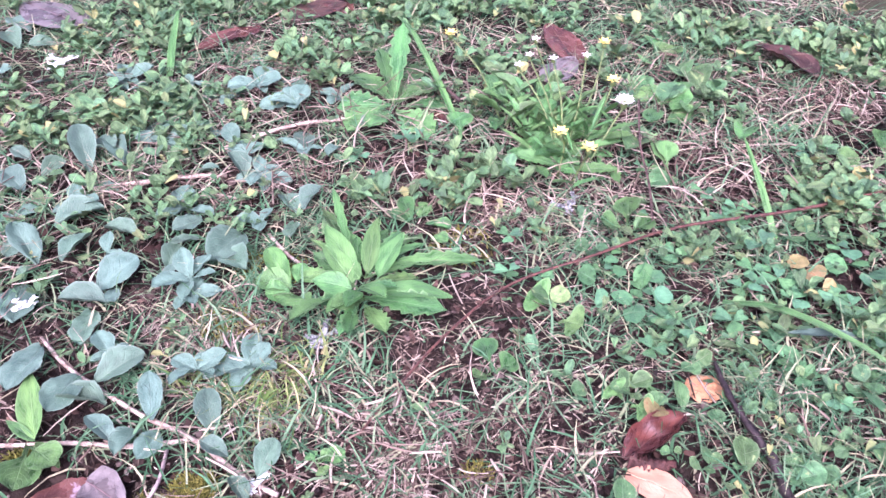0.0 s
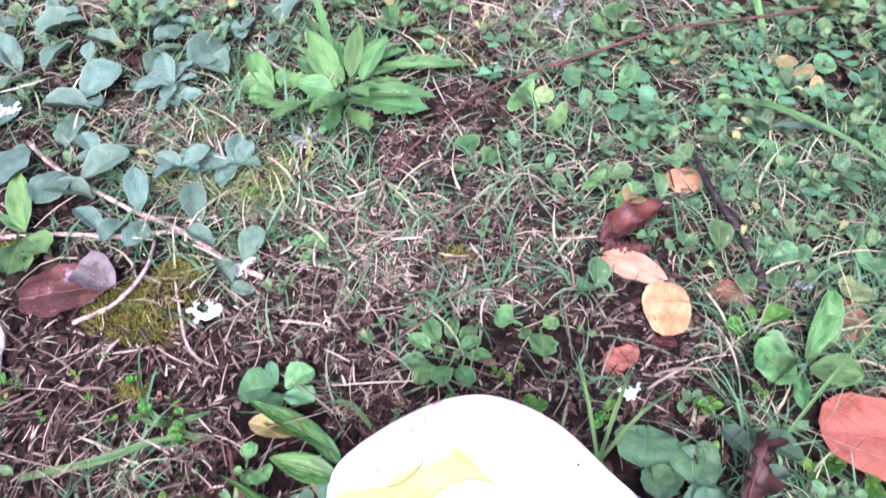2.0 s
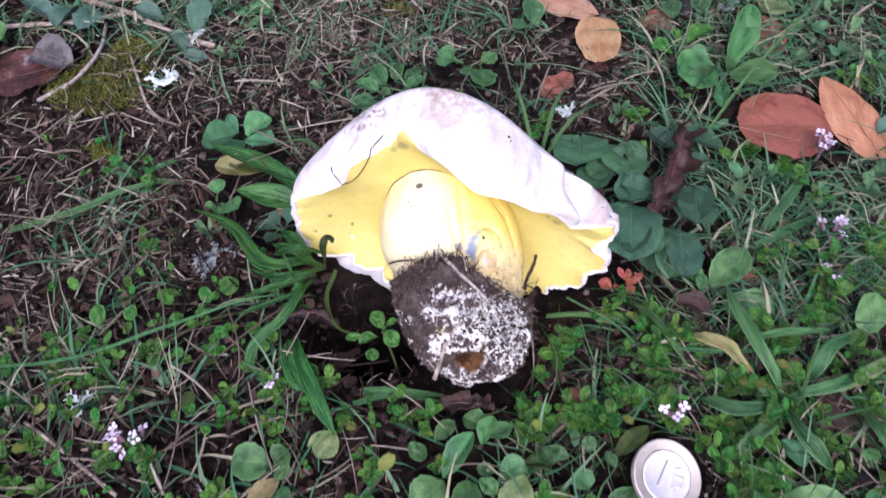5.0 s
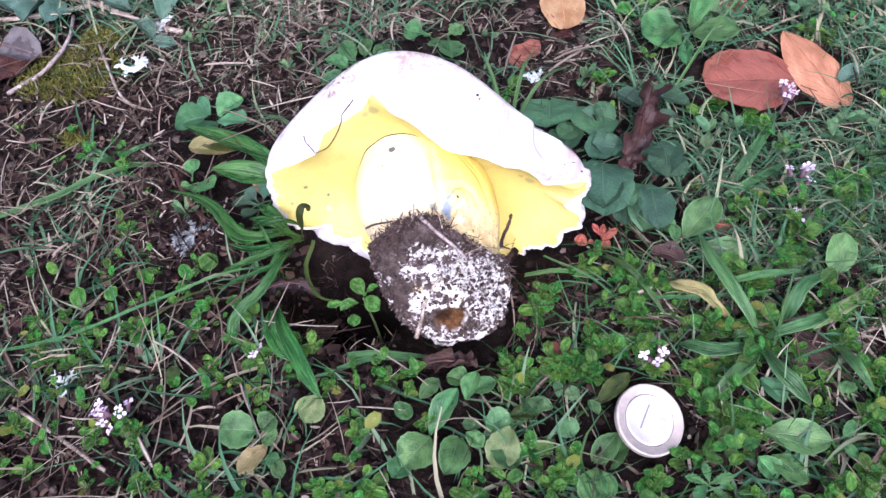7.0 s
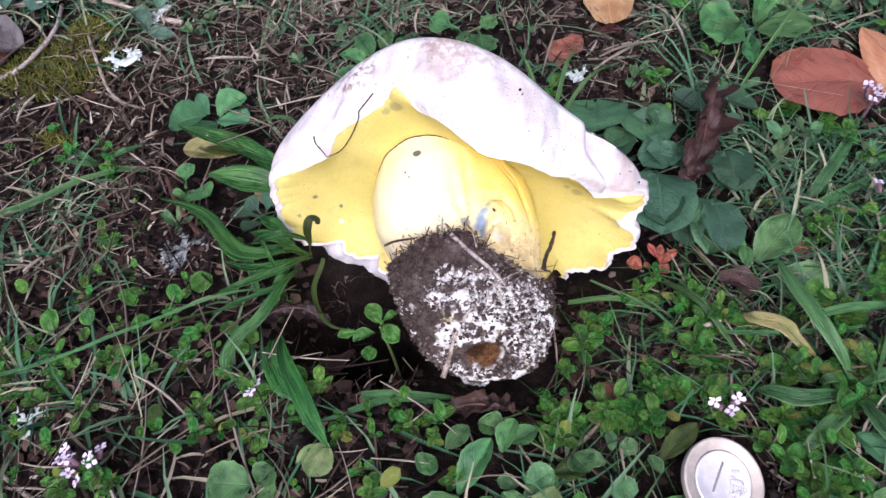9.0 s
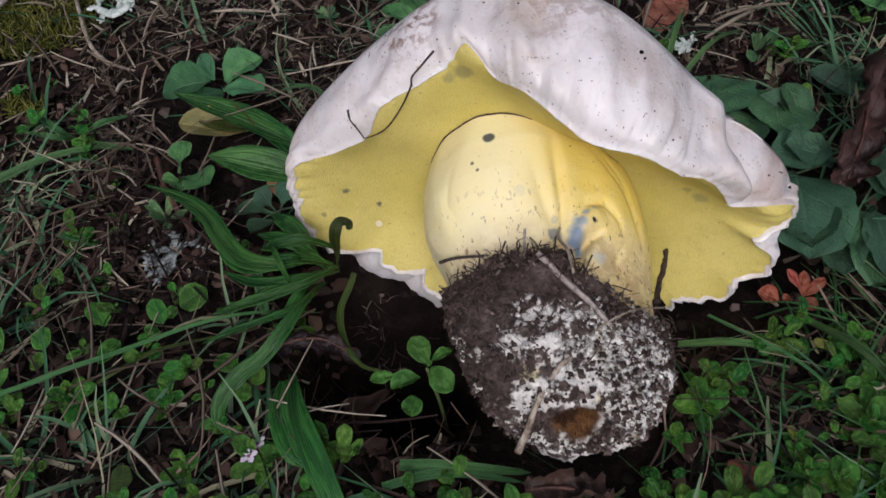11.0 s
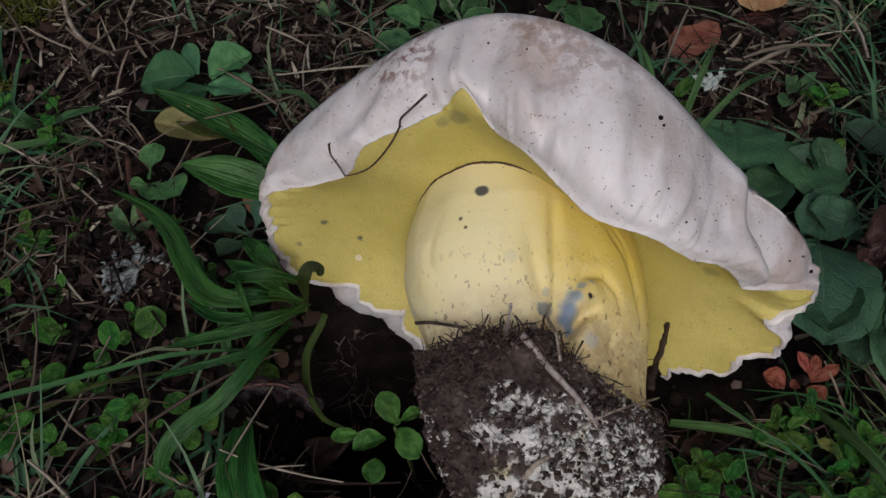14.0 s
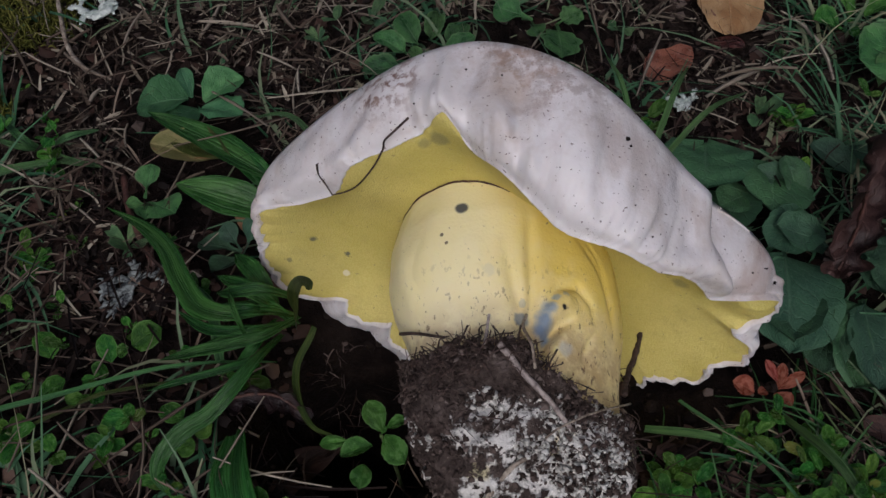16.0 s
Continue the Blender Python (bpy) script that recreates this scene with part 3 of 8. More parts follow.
def cap_material():
    m = Nodes("pale_cap_skin", 0.4, 0.5)
    soft, fine, streak = m.noise(60, 5, 0.6), m.noise(700, 4, 0.6), m.noise(120, 4, 0.6, stretch=(1, 0.5, 0.5))
    c = m.mix(m.step(soft, 0.3, 0.75), (0.65, 0.626, 0.622), (0.805, 0.79, 0.795))
    c = m.mix(m.math("MULTIPLY", m.step(streak, 0.48, 0.72), 0.6), c, (0.48, 0.41, 0.37))
    grime = m.math("MULTIPLY", m.step(m.noise(38, 5, 0.7), 0.5, 0.66), m.step(m.noise(170, 5, 0.7), 0.36, 0.62))
    c = m.mix(m.math("MULTIPLY", grime, 0.5), c, (0.4, 0.33, 0.29))
    stain = m.math("MULTIPLY", m.near((0.0215, 0.1447, 0.056), 0.011, 0.8, 0.008, 250), m.step(m.noise(420, 4, 0.7), 0.44, 0.6))
    crown = m.math("MULTIPLY", m.near((0.049, 0.146, 0.066), 0.019, 0.8, 0.010, 200), m.step(m.noise(260, 4, 0.7), 0.42, 0.66))
    c = m.mix(m.math("MULTIPLY", stain, 0.95), c, (0.17, 0.075, 0.05))
    c = m.mix(m.math("MULTIPLY", crown, 0.8), c, (0.36, 0.24, 0.17))
    brush = m.math("MULTIPLY", m.near((0.0442, 0.136, 0.0646), 0.007, 0.9, 0.005, 300), 0.5)
    c = m.mix(brush, c, (0.52, 0.42, 0.33))
    tip = m.math("MULTIPLY", m.near((0.1, 0.121, 0.032), 0.02, 0.9, 0.012, 300), m.step(streak, 0.4, 0.7))
    c = m.mix(m.math("MULTIPLY", tip, 0.6), c, (0.42, 0.3, 0.26))
    top = m.math("MULTIPLY", m.near((0.055, 0.1490, 0.0630), 0.024, 0.6, 0.014, 180), m.step(m.noise(240, 6, 0.75), 0.46, 0.56))
    c = m.mix(m.math("MULTIPLY", top, 0.5), c, (0.22, 0.15, 0.11))
    smear = m.math("MULTIPLY", m.step(m.noise(85, 4, 0.65, stretch=(1, 0.6, 0.6)), 0.56, 0.74), 0.35)
    c = m.mix(smear, c, (0.42, 0.33, 0.26))
    c = m.mix(m.math("MULTIPLY", m.step(m.noise(1300, 2), 0.67, 0.72), 0.85), c, (0.13, 0.09, 0.075))
    wrinkle = m.noise(300, 4, 0.62, stretch=(1, 0.6, 0.6))
    wet = m.math("MAXIMUM", m.math("MULTIPLY", m.near((0.070, 0.126, 0.058), 0.017, 0.6, 0.010, 160), 0.9), m.near((0.0600, 0.1125, 0.055), 0.0055, 0.5, 0.004, 400))
    wet = m.math("MAXIMUM", wet, m.math("MULTIPLY", m.step(m.noise(75, 3), 0.48, 0.62), 0.7))
    m.bump(m.math("ADD", m.math("ADD", m.math("MULTIPLY", wrinkle, 0.25), m.math("MULTIPLY", streak, 0.5)), m.math("MULTIPLY", m.noise(900, 3, 0.6), 0.15)), 0.6, 0.0010)
    m.bsdf.inputs["Coat Roughness"].default_value, m.bsdf.inputs["Coat IOR"].default_value = 0.05, 1.6
    m.put(m.bsdf.inputs["Coat Weight"], wet)
    ripple = m.node("Bump")
    ripple.inputs["Strength"].default_value, ripple.inputs["Distance"].default_value = 1.0, 0.0009
    m.put(ripple.inputs["Height"], m.noise(1100, 4, 0.65))
    m.put(m.bsdf.inputs["Coat Normal"], ripple.outputs[0])
    m.bsdf.inputs["Subsurface Weight"].default_value = 0.15
    m.bsdf.inputs["Subsurface Radius"].default_value = (0.004, 0.003, 0.002)
    return m.done(c, m.step(fine, 0.35, 0.7, 0.34, 0.62))


def pore_material():
    m = Nodes("yellow_pores", 0.6, 0.35)
    soft, mid, fine = m.noise(45, 4), m.noise(300, 4, 0.6), m.cells(2600)
    c = m.mix(m.step(soft, 0.3, 0.7), (0.56, 0.485, 0.125), (0.68, 0.595, 0.19))
    c = m.mix(m.math("MULTIPLY", m.step(mid, 0.5, 0.75), 0.3), c, (0.44, 0.37, 0.11))
    c = m.mix(m.math("MULTIPLY", m.step(fine, 0.3, 0.7), 0.2), c, (0.4, 0.3, 0.03))
    c = m.mix(m.step(m.noise(1100, 3), 0.66, 0.72), c, (0.4, 0.33, 0.12))
    for p, r, dark in (((0.002, 0, 0.0161), 0.0011, 0.85), ((0.0094, 0, 0.0109), 0.0009, 0.9), ((-0.0046, 0, 0.0093), 0.0008, 0.6), ((0.032, 0, 0.0535), 0.0026, 0.5), ((0.029, 0, 0.0515), 0.0018, 0.4), ((0.083, 0, 0.022), 0.0022, 0.4), ((0.080, 0, 0.024), 0.0014, 0.4)):
        c = m.mix(m.math("MULTIPLY", m.near(p, r, 0.6, 0.0014, 900, (1, 0, 1)), dark), c, (0.11, 0.115, 0.085))
    c = m.mix(m.near((0.0086, 0, 0.0053), 0.0010, 0.3, 0.0006, 900, (1, 0, 1)), c, (0.75, 0.7, 0.5))
    m.bump(m.math("ADD", fine, m.math("MULTIPLY", mid, 0.8)), 0.35, 0.0004)
    m.bsdf.inputs["Subsurface Weight"].default_value = 0.1
    m.bsdf.inputs["Subsurface Radius"].default_value = (0.003, 0.002, 0.0005)
    return m.done(c)


def stem_material():
    m = Nodes("cream_yellow_stem", 0.5, 0.4)
    soft, mid, fine = m.noise(50, 4), m.noise(350, 4, 0.6), m.noise(1400, 3, 0.6)
    x, y, z = m.xyz(m.coords())
    c = m.mix(m.step(soft, 0.3, 0.7), (0.86, 0.775, 0.40), (0.89, 0.825, 0.5))
    warm = m.math("ADD", m.step(x, 0.036, 0.058), m.math("MULTIPLY", m.math("SUBTRACT", soft, 0.5), 1.6), True)
    c = m.mix(warm, c, (0.78, 0.61, 0.13))
    pale = m.math("ADD", m.step(y, 0.116, 0.098), m.math("MULTIPLY", m.math("SUBTRACT", mid, 0.5), 1.2), True)
    c = m.mix(m.math("MULTIPLY", pale, 0.45), c, (0.85, 0.80, 0.62))
    dirt = m.math("MULTIPLY", m.step(y, 0.120, 0.099), m.step(m.noise(620, 5, 0.65, stretch=(1.3, 0.6, 1)), 0.605, 0.635))
    c = m.mix(m.math("MULTIPLY", dirt, 0.9), c, (0.1, 0.055, 0.03))
    graze = m.math("MULTIPLY", m.step(y, 0.110, 0.0975), m.step(m.noise(210, 5, 0.7), 0.38, 0.58))
    c = m.mix(m.math("MULTIPLY", graze, 0.55), c, (0.38, 0.23, 0.1))
    c = m.mix(m.step(fine, 0.69, 0.74), c, (0.25, 0.17, 0.1))
    for x0, y0, r, wob, col, k in ((0.0363, 0.1256, 0.00125, 0.0007, (0.055, 0.065, 0.08), 0.95), (0.0516, 0.1020, 0.0019, 0.002, (0.16, 0.23, 0.33), 0.95), (0.0523, 0.1044, 0.0019, 0.002, (0.19, 0.27, 0.37), 0.95), (0.0533, 0.1066, 0.0016, 0.002, (0.27, 0.35, 0.42), 0.9), (0.0548, 0.1086, 0.0012, 0.002, (0.33, 0.4, 0.42), 0.8), (0.0566, 0.1099, 0.0009, 0.002, (0.4, 0.45, 0.43), 0.6),
                               (0.0478, 0.1042, 0.0013, 0.002, (0.2, 0.24, 0.26), 0.8), (0.0479, 0.1072, 0.0009, 0.002, (0.36, 0.4, 0.36), 0.5), (0.0562, 0.1069, 0.0006, 0.0004, (0.012, 0.012, 0.012), 1.0), (0.0324, 0.1202, 0.0005, 0.0006, (0.1, 0.08, 0.05), 0.9), (0.0333, 0.1184, 0.0004, 0.0004, (0.12, 0.09, 0.05), 0.9), (0.0415, 0.1126, 0.0013, 0.003, (0.6, 0.6, 0.42), 0.4), (0.0562, 0.0992, 0.0016, 0.003, (0.5, 0.54, 0.54), 0.6)):
        c = m.mix(m.math("MULTIPLY", m.near((x0, y0, 0), r * (1.25 if r > 0.0012 else 1), 0.75 if r > 0.0014 else 0.4, wob, 420, (1, 1, 0)), k), c, col)
    m.bump(m.math("ADD", m.math("MULTIPLY", mid, 0.7), m.math("MULTIPLY", fine, 0.3)), 0.3, 0.0008)
    m.bsdf.inputs["Subsurface Weight"].default_value = 0.15
    m.bsdf.inputs["Subsurface Radius"].default_value = (0.004, 0.003, 0.001)
    return m.done(c, m.step(mid, 0.3, 0.7, 0.36, 0.6))


def clump_material():
    m = Nodes("soil_with_white_threads", 0.9, 0.08)
    mid, fine = m.noise(260, 5, 0.65), m.noise(1500, 4, 0.7)
    c = m.ramp(mid, (0.3, (0.03, 0.022, 0.019)), (0.55, (0.085, 0.066, 0.058)), (0.8, (0.17, 0.14, 0.125)))
    c = m.mix(m.step(fine, 0.6, 0.75), c, (0.15, 0.11, 0.085))
    x, y, z = m.xyz(m.coords())
    web = m.noise(190, 5, 0.66)
    band = m.math("MULTIPLY", m.step(y, 0.0915, 0.086), m.step(x, 0.026, 0.040))
    hit = m.step(m.math("ADD", web, m.math("MULTIPLY", band, 0.3)), 0.75, 0.82)
    c = m.mix(hit, c, m.mix(m.step(m.noise(90, 2), 0.58, 0.68), (0.78, 0.77, 0.73), (0.66, 0.6, 0.38)))
    hollow = m.near(HOLLOW, 0.0062, 0.3, 0.003, 300)
    c = m.mix(hollow, c, m.mix(m.step(mid, 0.4, 0.6), (0.045, 0.022, 0.011), (0.14, 0.07, 0.028)))
    m.bump(m.math("ADD", m.math("ADD", mid, m.math("MULTIPLY", fine, 0.5)), m.math("MULTIPLY", hit, 0.5)), 0.9, 0.0015)
    return m.done(c)


STEM_AXIS = Vector((0.04, -0.99, -0.08)).normalized()
STEM_SIDE = Vector((1.0, 0.0, 0.0))
# folds in the stem's skin: depth, breadth, and their run as places along and round the stem
FOLDS = [(0.0012, 0.0014, ((0.26, -2), (0.385, -2), (0.45, -1), (0.53, -3))), (0.0017, 0.0011, ((0.16, 11), (0.3, 9), (0.445, 6), (0.56, 2))), (0.0012, 0.0007, ((0.53, 7), (0.46, 11), (0.4, 20), (0.385, 30), (0.42, 38), (0.47, 40))),
         (0.0036, 0.0011, ((0.64, 6), (0.545, 13), (0.495, 20), (0.465, 29))), (0.0005, 0.0010, ((0.15, 24), (0.255, 38), (0.315, 46), (0.405, 54), (0.5, 60))), (0.0004, 0.0007, ((0.18, 32), (0.265, 46), (0.35, 51))),
         (-0.0012, 0.0022, ((0.5, 12), (0.44, 20), (0.42, 30))), (0.0009, 0.0009, ((0.6, 34), (0.53, 38), (0.47, 46))), (0.0003, 0.0010, ((0.2, -40), (0.34, -52), (0.46, -50))), (0.0003, 0.0009, ((0.24, -8), (0.36, -14), (0.48, -16)))]


def line_gap(p, line):
    best, along = 1.0, 0.0
    for n, ((s0, a0), (s1, a1)) in enumerate(zip(line, line[1:])):
        ax, ay, bx, by = s0 * 0.075, radians(a0) * 0.024, s1 * 0.075, radians(a1) * 0.024
        t = max(0.0, min(1.0, ((p[0] - ax) * (bx - ax) + (p[1] - ay) * (by - ay)) / ((bx - ax) ** 2 + (by - ay) ** 2)))
        gap = math.hypot(p[0] - ax - t * (bx - ax), p[1] - ay - t * (by - ay))
        if gap < best:
            best, along = gap, (n + t) / (len(line) - 1)
    return best, min(1.0, 3 * along, 3 * (1 - along))


# the stem's sections: place along it, then in millimetres its y, middle x, half breadth, upper side, height of its widest line and depth below that
STEM = ((0, 140, 43.5, 18.5, 40.5, 18, 26), (0.1, 132, 44.5, 22, 41.5, 18, 26), (0.2, 125, 45.6, 24.6, 42, 18, 26), (0.3, 118, 46, 25.4, 41, 18, 26), (0.37, 113, 46.7, 25, 39.5, 18, 26), (0.44, 108, 47.5, 23.5, 37, 18, 26), (0.51, 103, 47.8, 21.8, 35.5, 18, 26),
        (0.59, 97, 47.7, 20.9, 35, 18, 25), (0.69, 90, 48, 20.2, 34.5, 18, 24), (0.77, 84, 48.5, 19.5, 33, 18, 23), (0.84, 79, 49, 18, 31.5, 17.5, 21), (0.9, 74.2, 49.7, 14.8, 28, 16, 17), (0.95, 71.2, 50, 10.5, 22, 14, 11), (1.0, 68.8, 50, 0, 10, 10, 0))
STEM_TABLE = np.array(STEM, float)
HOLLOW = Vector((0.0490, 0.0708, 0.0190))


def stem_point(s, a, grow=0.0):
    """On the stem's skin: s along it from the cap, a in degrees from the upper side towards +x."""
    y, mid, half, top, level, deep = (float(np.interp(s, STEM_TABLE[:, 0], STEM_TABLE[:, k])) / 1000 for k in range(1, 7))
    bell = lambda v, at, wide: math.exp(-((v - at) / wide) ** 2)
    w = radians(a)
    sn, cs = math.sin(w), math.cos(w)
    x = half * sn
    p = Vector((mid + x, y, level + (cs * (top - level) if cs > 0 else cs * deep) - 0.15 * x))
    q = min(1.0, max(0.0, (s - 0.84) / 0.16))
    d = Vector((sn * (1 - q), -q, cs * (1 - q) + 0.15 * q)).normalized()
    fold = 0.0
    here = (s * 0.075, radians(a) * 0.024)
    for deep_in, wide, line in FOLDS:
        gap, full = line_gap(here, line)
        if gap < 4 * wide:
            fold -= deep_in * full * bell(gap, 0.0, wide)
    lump = 0.0008 * noise.noise(p * 70 + d * 1.6)
    return p + d * (grow + (fold + lump if s < 0.97 else 0.0)), d


CLUMP_EDGE = ((-180, 0.45), (-100, 0.5), (-72, 0.565), (-52, 0.58), (-36, 0.565), (-26, 0.56), (-14, 0.57), (-2, 0.565), (4, 0.575), (7, 0.62), (14, 0.65), (26, 0.675), (38, 0.7), (52, 0.705), (72, 0.69), (110, 0.6), (180, 0.45))


def clump_edge(a):
    """Where along the stem the clinging soil begins, for an angle round it."""
    return float(np.interp(a, [k for k, _ in CLUMP_EDGE], [k for _, k in CLUMP_EDGE]))


def mushroom():
    count = 480
    ob = thing("mushroom", "uprooted stout white-capped mushroom with yellow pores and earthy base", "mushroom", 0.046, 0.1, -0.01)
    home = Vector(ob.location)
    at, reach, lean = round_profile(RIM, count, 1.1)
    _, even, calm = round_profile(RIM, count, 14)
    _, wide, back = round_profile(SHOULDER, count, 8)

    def spot(k, r, h):
        a = radians(at[k])
        return CAP_MID + CAP_ACROSS * (r * math.cos(a)) + Vector((0, 0, 1)) * (r * math.sin(a)) + CAP_OUT * h

    ripple, lip = [], []
    for k in range(count):
        a = radians(at[k])
        c = Vector((math.cos(a), math.sin(a), 0))
        low = 1.0 if at[k] < -5 or at[k] > 178 else 0.35
        ripple.append(low * (0.0008 * noise.noise(c * 17) + 0.0009 * noise.noise(c * 34) + 0.0006 * noise.noise(c * 62)))
        lip.append(0.0005 + 0.0002 * noise.noise(c * 30) if low < 1 else 0.0008 + 0.0009 * max(0.0, 0.45 + noise.noise(c * 19 + Vector((0, 0, 4.0)))))
    rows = []
    for j in range(40):
        row = []
        for k in range(count):
            R, H = reach[k] + ripple[k], lean[k] + 0.6 * ripple[k]
            W, B = max(wide[k], R + 0.001), min(back[k], H - 0.003)
            c = Vector((math.cos(radians(at[k])), math.sin(radians(at[k])), 0))
            if j < 5:                       # the pale lip, rolled from the pores outwards
                u = j / 4 * math.pi
                p = spot(k, R - lip[k] * (0.5 + 0.5 * math.cos(u)) * 1.2, H + 0.6 * lip[k] * math.sin(u) - 0.0005 * (j == 0))
            elif j < 24:                    # the inrolled flank
                u = (j - 4) / 19 * math.pi / 2
                q = u / (math.pi / 2)
                r, h = R + (W - R) * math.sin(u) ** 0.62, H + (B - H) * (1 - math.cos(u))
                swell = math.sin(math.pi * q) ** 0.7
                dent = swell * (0.0016 * noise.noise(c * 5 + Vector((0, 0, u * 1.2))) + 0.0009 * noise.noise(c * 11 + Vector((0, 0, u * 2.2))))
                pleat = (1 - q) ** 1.6 * swell * (0.0005 * noise.noise(c * 22 + Vector((0, 0, u * 0.8))) + 0.0003 * noise.noise(c * 48 + Vector((0, 0, u * 1.5))))
                fold_at = 2.0 + 21.0 * q + 5.0 * math.sin(math.pi * q)          # the far lobe tucks in behind the roll
                past = fold_at - at[k]
                tuck = -0.0046 * math.exp(-max(0.0, past) / 11.0) / (1 + math.exp(-max(-30.0, min(30.0, past / 0.9)))) + 0.0013 * math.exp(-((past + 5) / 5.0) ** 2)
                tuck *= min(1.0, 4 * q + 0.15) * (1.0 if past > -40 else 0.0) * (at[k] > -14)
                groove = -0.0012 * math.exp(-((at[k] - 46 + 9 * q) / 3.0) ** 2) * swell - 0.0010 * math.exp(-((at[k] - 88 - 5 * q) / 2.4) ** 2) * swell
                p = spot(k, r + dent + pleat + tuck + groove, h + 0.8 * tuck)
            else:                           # the dome behind
                v = ((j - 23) / 16) ** 1.3
                notch = (1 - v) ** 2 * (-0.0030 * math.exp(-((at[k] - 20) / 4) ** 2))
                p = spot(k, W * (1 - v) + notch + (0.0010 * noise.noise(c * 3 + Vector((0, 0, v * 2))) * v if j < 39 else 0), B - 0.40 * W * (1 - (1 - v) ** 1.5))
            row.append(p - home)
        rows += row
    cap_part = part("cap", mesh_of("cap", rows, grid_faces(40, count, True)), cap_at(cap_material(), home), ob, "white to greyish cap skin with brown stains")
    rows = []
    for j in range(34):
        s = (j / 33) ** 0.75
        for k in range(count):
            R, H = reach[k] + ripple[k] - lip[k], lean[k] + 0.6 * ripple[k] - 0.0002
            c = Vector((math.cos(radians(at[k])), math.sin(radians(at[k])), s * 3))
            r = 0.004 + (R - 0.004) * s
            soft = -0.0045 + (calm[k] + 0.0045) * min(1.15, r / (even[k] - 0.001)) ** 2.2
            f = s ** 14
            flat = Vector((r * math.cos(radians(at[k])), r * math.sin(radians(at[k])), 0.0))
            h = soft * (1 - f) + H * f + 0.0008 * noise.noise(flat * 70) * math.sin(math.pi * s)
            rows.append(spot(k, r, h) - home)
    part("pore_surface", mesh_of("pores", rows, grid_faces(34, count, True)), cap_at(pore_material(), home), ob, "sulphur-yellow spongy pore surface")
    verts = [stem_point(0.78 * j / 104, -180 + 360 * i / 260)[0] - home for j in range(105) for i in range(260)]
    part("stem", mesh_of("stem", verts, grid_faces(105, 260, True)), cap_at(stem_material(), home), ob, "swollen cream and yellow stem with blue bruises")
    verts = []
    for j in range(100):
        for i in range(240):
            a = -180 + 360 * i / 240
            edge = clump_edge(a) + 0.02 * noise.noise(Vector((math.cos(radians(a)) * 6, math.sin(radians(a)) * 6, 0.4))) + 0.012 * noise.noise(Vector((math.cos(radians(a)) * 24, math.sin(radians(a)) * 24, 2.4)))
            s = edge + (1.0 - edge) * j / 99
            p, d = stem_point(s, a)
            n = noise.noise(p * 120) * 0.0014 + noise.noise(p * 300) * 0.0013 + abs(noise.noise(p * 700)) * 0.0010 + noise.noise(p * 1500) * 0.0005
            mound = 0.0030 * math.exp(-((s - 0.62) / 0.06) ** 2 - ((a + 12) / 26) ** 2)
            gap = p - HOLLOW
            dent = -0.0055 * math.exp(-((gap.x / 0.0062) ** 2 + (gap.y / 0.006) ** 2 + (gap.z / 0.0038) ** 2))
            grow = max(0.0003, 0.0014 + n + mound) * min(1.0, j / 5) - 0.0012 * (j == 0) + dent
            verts.append(p + d * grow - home)
    clump_part = part("soil_clump", mesh_of("clump", verts, grid_faces(100, 240, True)), cap_at(clump_material(), home), ob, "dark soil crust threaded with white mycelium")
    r = random.Random(5)
    flecks = []
    while len(flecks) < 1500:                # raised white crumbs of mycelium
        s, a = r.uniform(0.70, 0.985), r.uniform(-95, 100)
        p, d = stem_point(s, a)
        if (p - HOLLOW).length < 0.0062 or noise.noise(p * 150) + 0.35 * noise.noise(p * 420) + 0.25 * math.exp(-((a - 25) / 45) ** 2) < 0.2:
            continue
        flecks.append(blob(p + d * r.uniform(0.0010, 0.0022) - home, r.choice((0.00015, 0.0002, 0.0003, 0.0004, 0.00065)), 0.5, r.random() * 50, 1.5, 3, 6))
    tagged(part("mycelium", mesh_of("mycelium", *join(flecks)), MYCELIUM, clump_part, "white crumbs of mycelium"), kind="stuff")
    crumbs, roots = [], []
    for k in range(5200):
        a = r.uniform(-120, 120)
        s = clump_edge(a) + 0.005 + (0.985 - clump_edge(a)) * r.random() ** 1.3
        p, d = stem_point(s, a)
        mound = 0.0030 * math.exp(-((s - 0.62) / 0.06) ** 2 - ((a + 12) / 26) ** 2)
        if (p - HOLLOW).length > 0.0055:
            crumbs.append(blob(p + d * (mound + r.uniform(0.0008, 0.0026)) - home, r.choice((0.00015, 0.0002, 0.0003, 0.0004, 0.0007)), 0.8, r.random() * 50, 1.6, 2, 4))
    tagged(part("loose_soil", mesh_of("crumbs", *join(crumbs), smooth=False), CLOD, clump_part, "clinging soil crumbs"), kind="stuff")
    for k in range(420):
        a = r.uniform(-75, 78) if k % 3 else r.uniform(-45, 8)
        s = clump_edge(a) + r.uniform(-0.004, 0.1) * (1 if k % 4 else 2.5)
        p, d = stem_point(s, a)
        mound = 0.0034 * math.exp(-((s - 0.62) / 0.06) ** 2 - ((a + 12) / 26) ** 2)
        q = p + d * (mound + r.uniform(0.0008, 0.0030)) - home
        t = (STEM_AXIS * r.uniform(-1, 1) + STEM_SIDE * r.uniform(-1, 1) + d * r.uniform(-0.15, 0.08)).normalized() * r.uniform(0.0008, 0.0034)
        bend = Vector((r.uniform(-1, 1), r.uniform(-1, 1), r.uniform(-1, 1))) * 0.0013
        w = r.choice((0.00008, 0.00012, 0.0002))
        roots.append(tube((q - t, q + bend, q + t), w, w * 0.5, 4, 0, 3))
